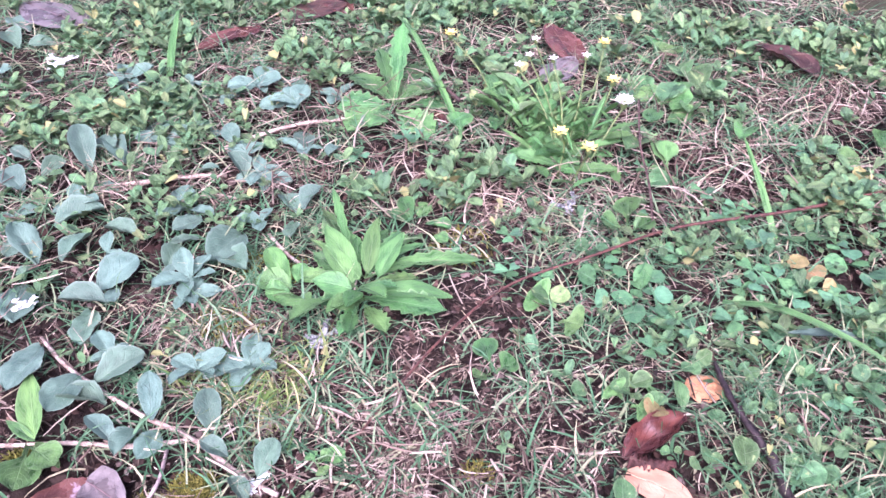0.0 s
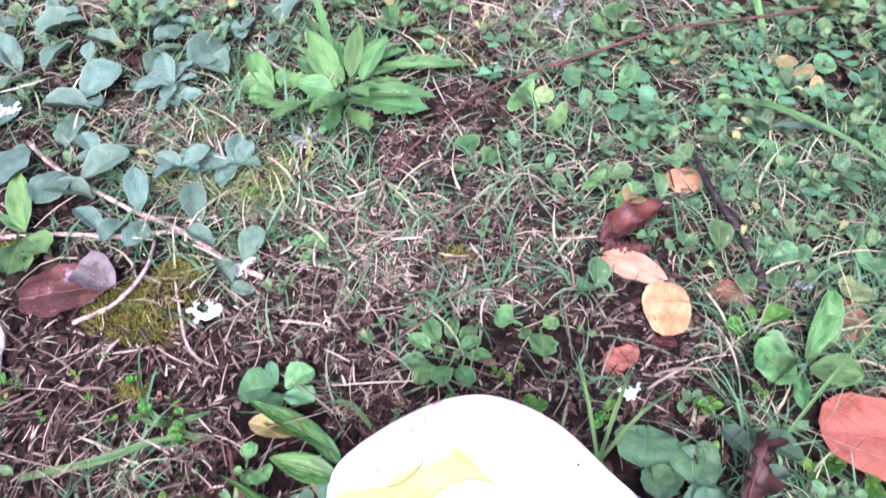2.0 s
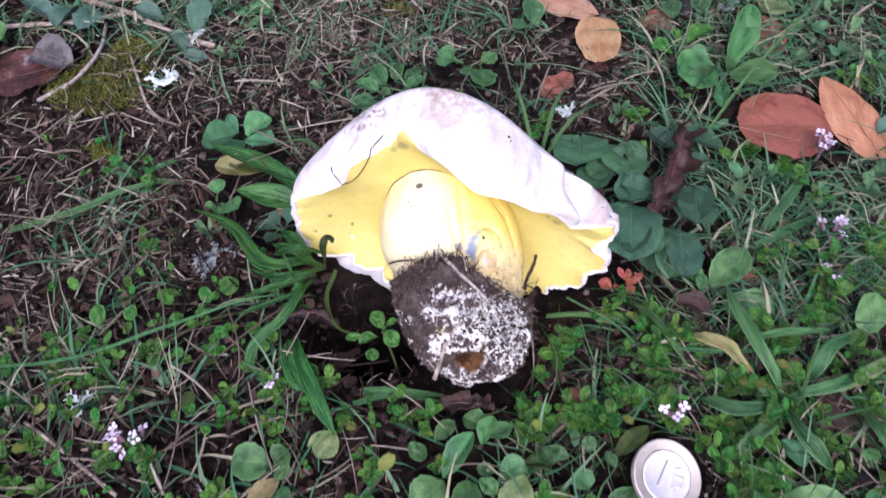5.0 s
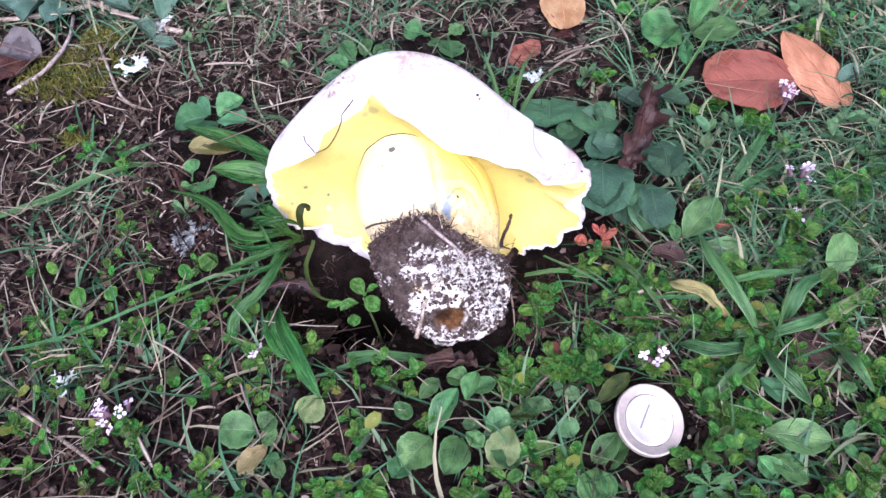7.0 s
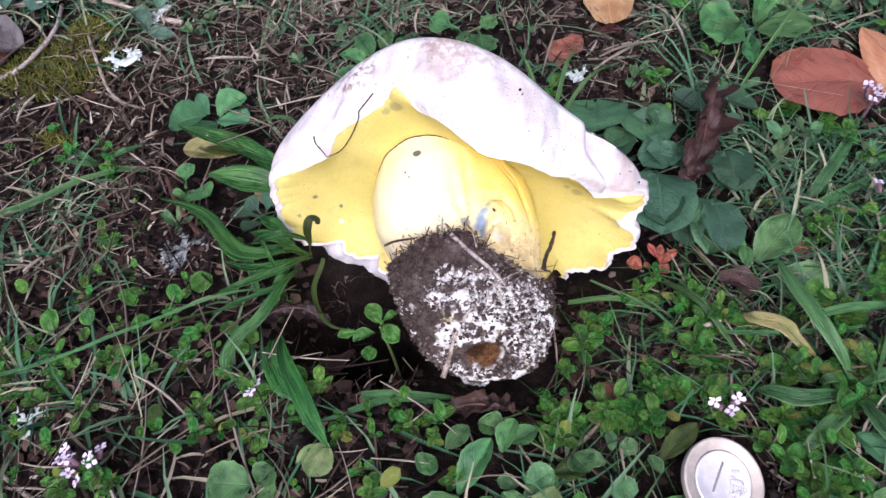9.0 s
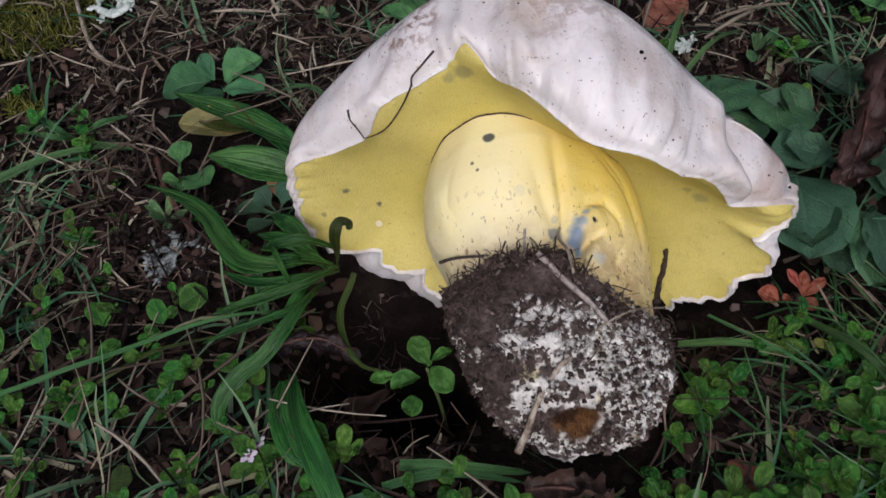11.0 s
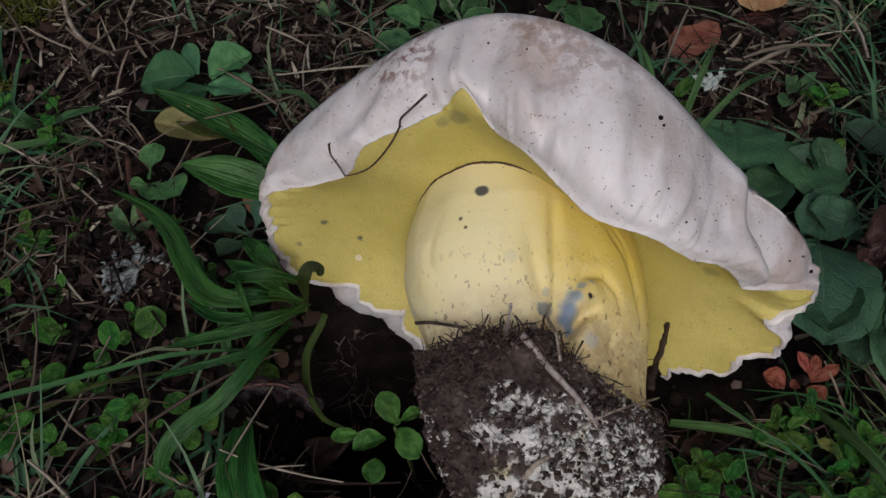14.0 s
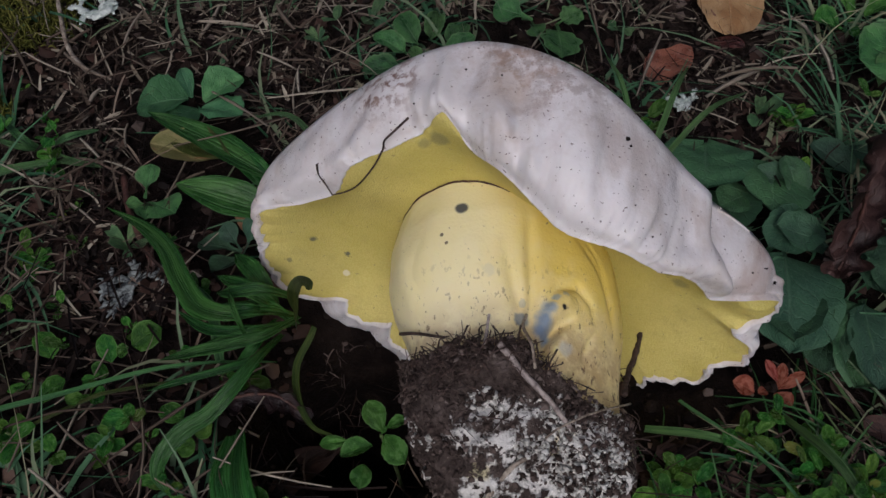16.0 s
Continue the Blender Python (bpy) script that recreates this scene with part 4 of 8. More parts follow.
    tagged(part("root_fuzz", mesh_of("rootlets", *join(roots)), TWIG, clump_part, "short brown rootlets and needles"), kind="stuff")

    def on(s, a, up=0.0015):
        p, d = stem_point(s, a, up)
        return p - home

    part("needle", mesh_of("needle", *tube((on(0.475, -76, 0.0016), on(0.505, -60, 0.0015), on(0.55, -38, 0.002)), 0.0004, 0.0003, 5)), TWIG, ob, "black pine needle")
    part("twig", mesh_of("twig", *tube([Vector(v) - home for v in ((0.0752, 0.1125, 0.0135), (0.0735, 0.1075, 0.0150), (0.0705, 0.1005, 0.0180), (0.0690, 0.0955, 0.0195))], 0.0005, 0.0007, 6, 0.8)), TWIG, ob, "black twig against the stem")
    part("root", mesh_of("root", *tube((on(0.6, -10, 0.0055), on(0.675, 0, 0.004), on(0.73, 10, 0.0035), on(0.785, 22, 0.002)), 0.0007, 0.0005, 6, 0.4)), GREYTWIG, clump_part, "brown root fibre")
    part("straw", mesh_of("straw", *tube([Vector(v) - home for v in ((0.0478, 0.0776, 0.0330), (0.0448, 0.0757, 0.0322), (0.0412, 0.0722, 0.0275), (0.0388, 0.0690, 0.0212), (0.0366, 0.0662, 0.0165))], 0.0004, 0.0008, 6, 0.3)), STOLON, clump_part, "dry straw stuck to the base")
    part("straw", mesh_of("straw", *tube((on(0.655, 68, 0.003), on(0.745, 30, 0.0045), on(0.79, 14, 0.0045), on(0.82, 6, 0.004)), 0.0002, 0.00022, 5)), STOLON, clump_part, "thin dry straw stuck to the base")
    part("straw", mesh_of("straw", *tube((on(0.5, 2, 0.003), on(0.545, 0, 0.0045), on(0.6, 3, 0.006), on(0.66, 4, 0.005)), 0.00035, 0.0003, 5)), STOLON, clump_part, "dry stalk in the clinging soil")
    part("straw", mesh_of("straw", *tube((on(0.515, -14, 0.004), on(0.55, -15, 0.004), on(0.6, -16, 0.005)), 0.0003, 0.0003, 5)), GREYTWIG, clump_part, "short upright stub in the soil")
    # a thread of dead grass over the margin, and dirt specks on the cap
    for line in (((0.0263, 0.1325, 0.0605), (0.0233, 0.1325, 0.0566), (0.0214, 0.1323, 0.0542), (0.0210, 0.1320, 0.0521), (0.0187, 0.1316, 0.0471), (0.0150, 0.1319, 0.0408), (0.0121, 0.1314, 0.0391), (0.0095, 0.1313, 0.0383)), ((0.0065, 0.1358, 0.0428), (0.0069, 0.1341, 0.0415), (0.0083, 0.1326, 0.0399), (0.0095, 0.1313, 0.0383))):
        thread = [Vector(v) - home for v in line]
        part("grass_thread", mesh_of("thread", *tube(thread, 0.00026, 0.00014, 5)), TWIG, cap_part, "thin black dead grass thread")
    # the brown line where the stem meets the pores; at left it draws contact shade too
    seam = []
    for k in range(61):
        a, lo, hi = -100 + 205 * k / 60, 0.0, 0.5
        for _ in range(12):
            s = (lo + hi) / 2
            q = stem_point(s, a)[0] - CAP_MID
            x, z, h = q.dot(CAP_ACROSS), q.z, q.dot(CAP_OUT)
            i = int(round((math.degrees(math.atan2(z, x)) + 180) / 360 * count)) % count
            u = max(0.0, (math.hypot(x, z) - 0.004) / (reach[i] - 0.0051))
            lo, hi = (lo, s) if h > -0.0045 + (calm[i] + 0.0043) * u ** 2.2 else (s, hi)
        seam.append(stem_point(hi, a)[0] - home + CAP_OUT * (0.0005 + 0.0003 * noise.noise(Vector((a * 0.2, 0, 0)))))
    part("seam", mesh_of("seam", *tube(seam, 0.0003, 0.0003, 5, 0.6, 2)), REDTWIG, ob, "brown line where stem meets pores")
    specks = [blob(Vector(v) - home, q, 0.7, k, 0.5, 4, 6) for k, (v, q) in enumerate((((0.0541, 0.1234, 0.0602), 0.0003), ((0.0594, 0.1169, 0.0576), 0.00038), ((0.057, 0.1176, 0.0585), 0.00022), ((0.0665, 0.1283, 0.0596), 0.0005), ((0.067, 0.127, 0.0592), 0.0003), ((0.101, 0.1175, 0.0268), 0.0004), ((0.0185, 0.1431, 0.054), 0.0005), ((0.0215, 0.1436, 0.056), 0.0004)))]
    for k in range(110):
        i = r.randrange(count)
        if not 5 < at[i] < 172:
            continue
        u = r.uniform(0.15, 1.0) * math.pi / 2
        R, H, W, B = reach[i], lean[i], wide[i], min(back[i], lean[i] - 0.003)
        specks.append(blob(spot(i, R + (W - R) * math.sin(u) ** 0.62 + 0.0002, H + (B - H) * (1 - math.cos(u))) - home, r.choice((0.0001, 0.00012, 0.00016, 0.00022)), 0.8, k, 0.5, 3, 5))
    tagged(part("dirt", mesh_of("specks", *join(specks)), CRUMB, cap_part, "black specks of dirt"), kind="stuff")
    return ob


def cap_at(mat, home):
    """Shifts a material's own space so that its marks are given as places on the ground's plan."""
    tree = mat.node_tree
    for n in [k for k in tree.nodes if k.bl_idname == "ShaderNodeTexCoord"]:
        links = [(l.to_socket) for l in tree.links if l.from_node == n and l.from_socket.name == "Object"]
        if links:
            add = tree.nodes.new("ShaderNodeVectorMath")
            add.operation = "ADD"
            add.inputs[1].default_value = home
            tree.links.new(n.outputs["Object"], add.inputs[0])
            for to in links:
                tree.links.new(add.outputs[0], to)
    return mat


mushroom()


# ---- the coin ----
def metal(name, low, high, rough, share=1.0):
    m = Nodes(name, rough, 0.5)
    n = m.noise(500, 4, 0.65)
    m.bsdf.inputs["Metallic"].default_value = share
    m.bump(m.noise(1800, 2), 0.15, 0.0002)
    return m.done(m.mix(m.step(n, 0.35, 0.7), low, high), m.step(n, 0.3, 0.7, rough, rough + 0.2))


def lathe(profile, sides=72):
    verts = [(r * math.cos(2 * math.pi * i / sides), r * math.sin(2 * math.pi * i / sides), z) for r, z in profile for i in range(sides)]
    return verts, grid_faces(len(profile), sides, True)


def coin():
    brass, nickel = metal("worn_nickel_brass", (0.48, 0.44, 0.385), (0.6, 0.555, 0.49), 0.6, 0.6), metal("worn_cupronickel", (0.78, 0.77, 0.76), (0.88, 0.87, 0.86), 0.55)
    ob = thing("coin", "two-metal one euro coin lying tilted on thyme leaves", "coin")
    up = Vector((0.30, -0.22, 1)).normalized()
    side = Vector((1, 0, 0)) - up * up.x
    side.normalize()
    fwd = up.cross(side)
    m = Matrix((side, fwd, up)).transposed().to_4x4()
    m.translation = Vector((0.1066, 0.0337, 0.0015))
    ob.matrix_basis = m @ pose(0, 0, 0, 0, 0, -12)
    take(0.1066, 0.0337, 0.0140)
    ring = [(0.0084, 0.0), (0.0113, 0.0), (0.011625, 0.0003), (0.011625, 0.0020), (0.0115, 0.0023), (0.0109, 0.0023), (0.0107, 0.0019), (0.0086, 0.0018), (0.0084, 0.0014)]
    ring_part = part("ring", mesh_of("ring", *lathe(ring)), brass, ob, "dull beige brass ring")
    core = [(0.0, 0.0001), (0.0082, 0.0001), (0.0082, 0.0017), (0.0080, 0.00195), (0.0077, 0.00185), (0.0, 0.00185)]
    core_part = part("core", mesh_of("core", *lathe(core)), nickel, ob, "bright silver core")
    font = bpy.data.curves.new("numeral", "FONT")
    font.body, font.size, font.extrude, font.align_x, font.align_y = "1", 0.0128, 0.0004, "CENTER", "CENTER"
    holder = bpy.data.objects.new("numeral", font)
    scene.collection.objects.link(holder)
    me = bpy.data.meshes.new_from_object(holder)
    bpy.data.objects.remove(holder)
    part("numeral", me, metal("shaded_cupronickel", (0.36, 0.35, 0.34), (0.5, 0.49, 0.48), 0.5), core_part, "raised figure one", pose(-0.0020, 0.0004, 0.00180, 0, 0, -22) @ Matrix.Diagonal((0.38, 1, 1, 1)))
    shade = metal("relief_shade", (0.5, 0.49, 0.48), (0.66, 0.65, 0.64), 0.5)
    for k in range(7):                      # the fine curved lines of the map
        x = 0.0016 + 0.00075 * k
        half = math.sqrt(0.0071 ** 2 - x * x) * (0.3 + 0.1 * (k % 3))
        low = -0.0014 + 0.0005 * (k % 2)
        part("relief_line", mesh_of("relief_line", *tube([(x - 0.0006, low - half, 0.00186), (x + 0.0003, low, 0.00188), (x, low + half, 0.00186)], 0.00011, 0.00007, 5, 0.4, 5, k)), shade, core_part)
    for k, (x, y, w, h, t) in enumerate(((0.0033, 0.0030, 0.0030, 0.0012, 15), (0.0040, 0.0004, 0.0040, 0.0014, -8), (0.0036, -0.0026, 0.0032, 0.0016, 20))):
        part("relief", mesh_of("relief", *blob((0, 0, 0), 0.5, 0.12, k + 3, 0.5, 4, 9)), nickel, core_part, m=pose(x, y, 0.00186, 0, 0, t) @ Matrix.Diagonal((w, h, 0.001, 1)))


coin()


# ---- fallen leaves ----
MIDRIB = {k: bark_material("midrib_" + k, low, high, 0.5) for k, low, high in (("chestnut", (0.05, 0.022, 0.016), (0.1, 0.05, 0.036)), ("orange", (0.3, 0.14, 0.07), (0.42, 0.22, 0.12)), ("russet", (0.17, 0.06, 0.04), (0.26, 0.1, 0.065)), ("tan", (0.34, 0.19, 0.11), (0.46, 0.29, 0.18)), ("brown", (0.02, 0.012, 0.011), (0.06, 0.034, 0.028)), ("violet", (0.1, 0.07, 0.07), (0.18, 0.13, 0.13)), ("wet", (0.06, 0.03, 0.022), (0.12, 0.06, 0.045)), ("amber", (0.4, 0.22, 0.1), (0.5, 0.32, 0.16)), ("dusk", (0.03, 0.014, 0.012), (0.08, 0.03, 0.024)))}


def fallen(label, mat, x, y, heading, length, broad, tilt=0.0, roll=0.0, seed=0, z=0.004, stalk=0.35, curl=0.0, shape="dead", name="fallen_leaf"):
    """A dead broad leaf; heading is the way its tip points, length in millimetres."""
    ob = thing(name, label, "leaf", x, y, height(x, y) + z, "fallen leaves", turn=heading)
    verts, faces, uv = leaf_grid(shape, 40 + seed)
    s = length / 1000
    for q in (-0.35, -0.12, 0.12, 0.35):
        take(x - math.sin(radians(heading)) * s * q, y + math.cos(radians(heading)) * s * q, s * broad * 0.42)
    out = []
    for (px, py, pz) in verts:
        px, py, pz = px * s * broad, (py - 0.5) * s, pz * s * 0.6
        if curl:
            bent = px * curl / (s * broad)
            px, pz = math.sin(bent) * (s * broad) / curl, pz + (1 - math.cos(bent)) * (s * broad) / curl
        pz += (0.0012 + 0.0008 * abs(curl)) * noise.noise(Vector((px * 160, py * 160, seed)))
        px += 0.0012 * abs(curl) * noise.noise(Vector((px * 120, py * 140, seed + 5.0)))
        out.append((px, py, pz))
    m = pose(0, 0, 0, tilt, roll, 0)
    flat = part("blade", mesh_of("blade", out, faces, uv), DEAD[mat], ob, m=m)
    row = 2 * LEAF_SIZE["dead"][1] + 1
    rib = [Vector(out[j * row + row // 2]) + Vector((0, 0, 0.0001)) for j in range(0, LEAF_SIZE["dead"][0] + 1, 4)]
    part("midrib", mesh_of("midrib", *tube(rib, 0.00035, 0.00015, 5, 0, 4)), MIDRIB[mat], flat)
    if stalk:
        p = [(0, -0.5 * s, 0.0002), (0.0015, -(0.5 + stalk * 0.5) * s, 0.0005), (0.004, -(0.5 + stalk) * s, 0.0)]
        part("stalk", mesh_of("stalk", *tube(p, 0.0005, 0.0006, 5)), REDTWIG, ob, m=m)
    return ob


fallen("round blotched orange-yellow fallen leaf lying flat on straw", "amber", 0.1185, 0.2350, 173, 29, 0.70, seed=1, stalk=0.0, shape="deadround")
fallen("tan fallen leaf half under the round orange one", "tan", 0.1076, 0.2565, -119, 30, 0.56, seed=2, stalk=0.0)
fallen("wet russet rounded fallen leaf half hidden by thyme", "russet", 0.1838, 0.1735, 82, 37, 1.02, 4, 6, 3, stalk=0.0, shape="deadround")
fallen("ochre-brown folded fallen leaf beside the russet one", "orange", 0.2122, 0.1756, 14, 44, 0.44, 8, -8, 4, stalk=0.2)
fallen("russet rounded fallen leaf behind seedlings", "russet", 0.1897, 0.2275, -123, 22, 1.25, 0, 5, 5, stalk=0.0, shape="deadround")
fallen("small crumpled red-brown fallen leaf on straw", "russet", 0.0970, 0.2088, -50, 18, 0.62, 5, 10, 6, curl=1.2)
fallen("wet brown fallen leaf with painted grey sheen on moss", "wet", -0.1410, 0.2385, -75, 36, 0.92, 3, -6, 8, 0.006, stalk=0.0, shape="deadround")
# an added scrap that stands for the wet sheen on the brown leaf
fallen("violet-grey scrap added as the sky's sheen on the brown leaf", "violet", -0.1262, 0.2440, -120, 25, 0.8, 6, 10, 9, 0.009, stalk=0.0, curl=1.5)
fallen("orange fallen leaf under a dark twig", "orange", 0.1395, 0.3132, -115, 20, 0.91, 4, 4, 10, stalk=0.0)
fallen("dark red-brown curled fallen leaf on litter", "dusk", 0.1105, 0.2844, -51, 40, 0.45, 5, 0, 11, 0.006, stalk=0.0, curl=1.8)
fallen("rust-brown crumpled leaf scrap under seedlings", "russet", 0.1464, 0.2441, -133, 16, 0.75, 5, 10, 31, 0.003, stalk=0.0, curl=1.2)
fallen("dark violet-brown leaf scrap beside the orange leaf", "dusk", 0.1151, 0.2179, -116, 11, 0.67, 5, 0, 32, 0.003, stalk=0.0, curl=1.0)
fallen("pale violet-brown large fallen leaf in turf", "violet", -0.3330, 0.7230, 60, 70, 0.7, 5, 5, 12, 0.012)
fallen("dark brown fallen leaf in turf", "brown", -0.1082, 0.7344, -70, 55, 0.5, 6, 8, 13, 0.012)
fallen("dark violet-brown fallen leaf behind the hawkbit", "chestnut", 0.1000, 0.6700, 20, 60, 0.5, 8, 5, 14, 0.012)
fallen("dull violet-brown fallen leaf behind the hawkbit", "violet", 0.0950, 0.6300, -40, 40, 0.6, 8, 5, 15, 0.01)
fallen("dull brown curled fallen leaf in turf", "wet", -0.1700, 0.6750, -55, 60, 0.3, 5, 5, 16, 0.012, curl=1.0)
fallen("brown fallen leaf in turf", "wet", -0.0950, 0.7500, 40, 50, 0.5, 5, 5, 17, 0.012)
fallen("dark brown shrivelled leaf in turf", "brown", 0.2700, 0.6500, 40, 60, 0.5, 5, 5, 18, 0.012, curl=1.5)
fallen("dark brown shrivelled leaf at the path of the twig", "brown", 0.3250, 0.5400, 20, 50, 0.5, 5, 5, 19, 0.012, curl=1.5)
fallen("brown withered leaf under the hawkbit rosette", "wet", 0.0020, 0.5600, 20, 26, 0.6, 5, 5, 20, 0.008, curl=1.0)
fallen("small orange leaf scrap against the cap", "orange", -0.0178, 0.1505, 30, 11, 0.7, 10, 10, 21, 0.008, stalk=0.0)
fallen("small brown leaf scrap in the thyme", "brown", 0.1290, 0.0940, 60, 13, 0.8, 5, 5, 22, 0.006, stalk=0.0, curl=1.5)
fallen("dark withered leaf scrap at the hollow", "brown", -0.0030, 0.0960, -60, 24, 0.4, 10, 0, 23, 0.003, stalk=0.0, curl=1.8)
fallen("russet leaf scrap in the thyme", "russet", 0.0870, 0.0620, 40, 16, 0.6, 5, 5, 25, 0.002, stalk=0.0)
fallen("brown withered leaf in the plantain", "brown", 0.1690, 0.0500, 40, 22, 0.6, 5, 5, 26, 0.003, stalk=0.0)
fallen("russet scrap under the seedlings", "russet", 0.1480, 0.1090, 70, 18, 0.5, 5, 5, 27, 0.003, stalk=0.0)
fallen("brown leaf scrap on litter", "brown", 0.2090, 0.1230, 60, 20, 0.6, 5, 5, 28, 0.003, stalk=0.0)


def shrivelled(label, points, wide, mat, seed):
    """A dead leaf shrunk to a crumpled, ragged, twisted strip."""
    line = smooth_line(points, 9)
    n, cols = len(line), 9
    verts, uv = [], []
    for k, p in enumerate(line):
        s = k / (n - 1)
        d = (line[min(k + 1, n - 1)] - line[max(k - 1, 0)]).normalized()
        a = d.cross(Vector((0, 0, 1))).normalized()
        up = a.cross(d)
        turn = 0.7 * math.sin(3.1 * s + seed) + 0.5 * noise.noise(Vector((s * 5, seed, 0)))
        e, f = a * math.cos(turn) + up * math.sin(turn), up * math.cos(turn) - a * math.sin(turn)
        for i in range(cols):
            q = i / (cols - 1) * 2 - 1
            w = wide * 0.5 * (0.32 + 0.68 * math.sin(math.pi * (0.12 + 0.8 * s)) ** 0.8) * (1 + 0.95 * noise.noise(Vector((s * 11, q * 0.6, seed + 3))) * abs(q))
            bend = 1.9 * q
            x = math.sin(bend) * w / 1.25
            z = (1 - math.cos(bend)) * w / 1.5 + wide * 0.32 * noise.noise(Vector((s * 8, q * 2.2, seed))) + wide * 0.16 * noise.noise(Vector((s * 22, q * 4, seed)))
            verts.append(p + e * x + f * z)
            uv.append((0.5 + q * 0.5, s))
    for p in line[::6]:
        take(p.x, p.y, wide * 0.5)
    ob = thing("fallen_leaf", label, "leaf", group="fallen leaves")
    blade_part = part("blade", mesh_of("blade", verts, grid_faces(n, cols), uv), DEAD[mat], ob)
    part("midrib", mesh_of("midrib", *tube([line[j] + Vector((0, 0, 0.0004)) for j in range(0, n, 6)], 0.0006, 0.0003, 5, 0.3, 3)), REDTWIG, blade_part)
    return ob


shrivelled("shrivelled dark brown twisted leaf on green leaves", ((0.1405, 0.1670, 0.012), (0.1360, 0.1590, 0.016), (0.1325, 0.1500, 0.016), (0.1290, 0.1410, 0.014), (0.1250, 0.1340, 0.012), (0.1222, 0.1290, 0.010)), 0.0125, "brown", 7)
shrivelled("crumpled brown leaf scrap below the stem base", ((0.038, 0.0630, 0.003), (0.044, 0.0625, 0.005), (0.050, 0.0615, 0.004), (0.055, 0.0600, 0.002)), 0.008, "brown", 5)
shrivelled("dark withered leaf lying in the hollow", ((-0.018, 0.0985, 0.004), (-0.011, 0.1005, 0.006), (-0.004, 0.1010, 0.004), (0.003, 0.0970, 0.001)), 0.0062, "soot", 3)


# ---- twigs, runners and lichen ----
def stick(name, label, category, points, r0, r1, mat, knobs=0.35, sides=7):
    line = [(x, y, height(x, y) + z) for x, y, z in points]
    ob = part(name, mesh_of(name, *tube(line, r0, r1, sides, knobs, 8, len(label))), mat)
    return tagged(ob, label, category)


stick("twig", "long thin dark red-brown twig arching over the turf", "twig", [(-0.034, 0.260, 0.006), (-0.009, 0.308, 0.007), (0.014, 0.342, 0.008), (0.047, 0.378, 0.010), (0.095, 0.402, 0.012), (0.146, 0.428, 0.014), (0.216, 0.446, 0.014), (0.282, 0.468, 0.014)], 0.0006, 0.0010, REDTWIG)
stick("twig", "black broken twig slanting through seedlings", "twig", [(0.1444, 0.3231, 0.012), (0.1453, 0.3057, 0.012), (0.1502, 0.2873, 0.011), (0.1568, 0.2710, 0.009), (0.1605, 0.2581, 0.006), (0.1602, 0.2430, 0.004)], 0.0012, 0.0026, bark_material("black_wet_bark", (0.006, 0.005, 0.005), (0.035, 0.027, 0.026), 0.5), 0.9, 9)
stick("twig", "thin black upright stalk beside the hawkbit", "twig", [(0.133, 0.430, 0.008), (0.134, 0.460, 0.020), (0.131, 0.490, 0.032), (0.133, 0.520, 0.045)], 0.0009, 0.0006, TWIG)
stick("twig", "short black twig in the hawkbit leaves", "twig", [(0.018, 0.575, 0.012), (0.005, 0.60, 0.014), (0.0, 0.63, 0.014)], 0.0016, 0.001, TWIG)
stick("runner", "pale brown creeping hawkweed runner on the soil", "runner", [(-0.193, 0.339, 0.004), (-0.174, 0.320, 0.005), (-0.155, 0.306, 0.006), (-0.1256, 0.289, 0.005), (-0.099, 0.277, 0.004), (-0.0745, 0.259, 0.004), (-0.0552, 0.2476, 0.003)], 0.0011, 0.0013, STOLON)
stick("runner", "pale creeping hawkweed runner on the soil", "runner", [(-0.24, 0.271, 0.004), (-0.184, 0.2715, 0.005), (-0.154, 0.273, 0.005), (-0.123, 0.2715, 0.005), (-0.101, 0.277, 0.004)], 0.001, 0.0012, STOLON)
stick("runner", "pale creeping hawkweed runner in the turf", "runner", [(-0.21, 0.468, 0.006), (-0.165, 0.476, 0.007), (-0.144, 0.478, 0.008), (-0.13, 0.484, 0.006)], 0.0013, 0.0012, STOLON)
stick("runner", "pale creeping hawkweed runner in the turf", "runner", [(-0.14, 0.52, 0.006), (-0.115, 0.536, 0.008), (-0.093, 0.546, 0.008), (-0.06, 0.556, 0.006)], 0.0014, 0.0012, STOLON)
stick("runner", "pale creeping hawkweed runner between seedlings", "runner", [(-0.092, 0.425, 0.005), (-0.075, 0.405, 0.006), (-0.058, 0.392, 0.005)], 0.001, 0.0012, STOLON)
stick("twig", "grey bent dead twig on the litter", "twig", [(-0.172, 0.228, 0.008), (-0.158, 0.215, 0.007), (-0.155, 0.202, 0.006), (-0.152, 0.190, 0.004)], 0.0011, 0.0013, GREYTWIG)
stick("twig", "grey-brown curved twig beside the moss", "twig", [(-0.1096, 0.2714, 0.004), (-0.1072, 0.2485, 0.006), (-0.1149, 0.2288, 0.006), (-0.1313, 0.2216, 0.003)], 0.0008, 0.001, GREYTWIG)
stick("twig", "pale thin dead stalk beside the lichen", "twig", [(-0.0921, 0.2428, 0.006), (-0.0861, 0.2266, 0.007), (-0.0800, 0.2108, 0.006), (-0.0724, 0.2026, 0.004)], 0.0006, 0.0007, STOLON)
stick("twig", "pale straight straw lying in the turf", "twig", [(-0.105, 0.070, 0.004), (-0.094, 0.062, 0.006), (-0.068, 0.041, 0.004)], 0.0006, 0.0007, STOLON)
stick("twig", "brown straight stem lying on the litter", "twig", [(-0.054, 0.165, 0.004), (-0.048, 0.150, 0.006), (-0.040, 0.137, 0.004)], 0.0009, 0.0009, REDTWIG)
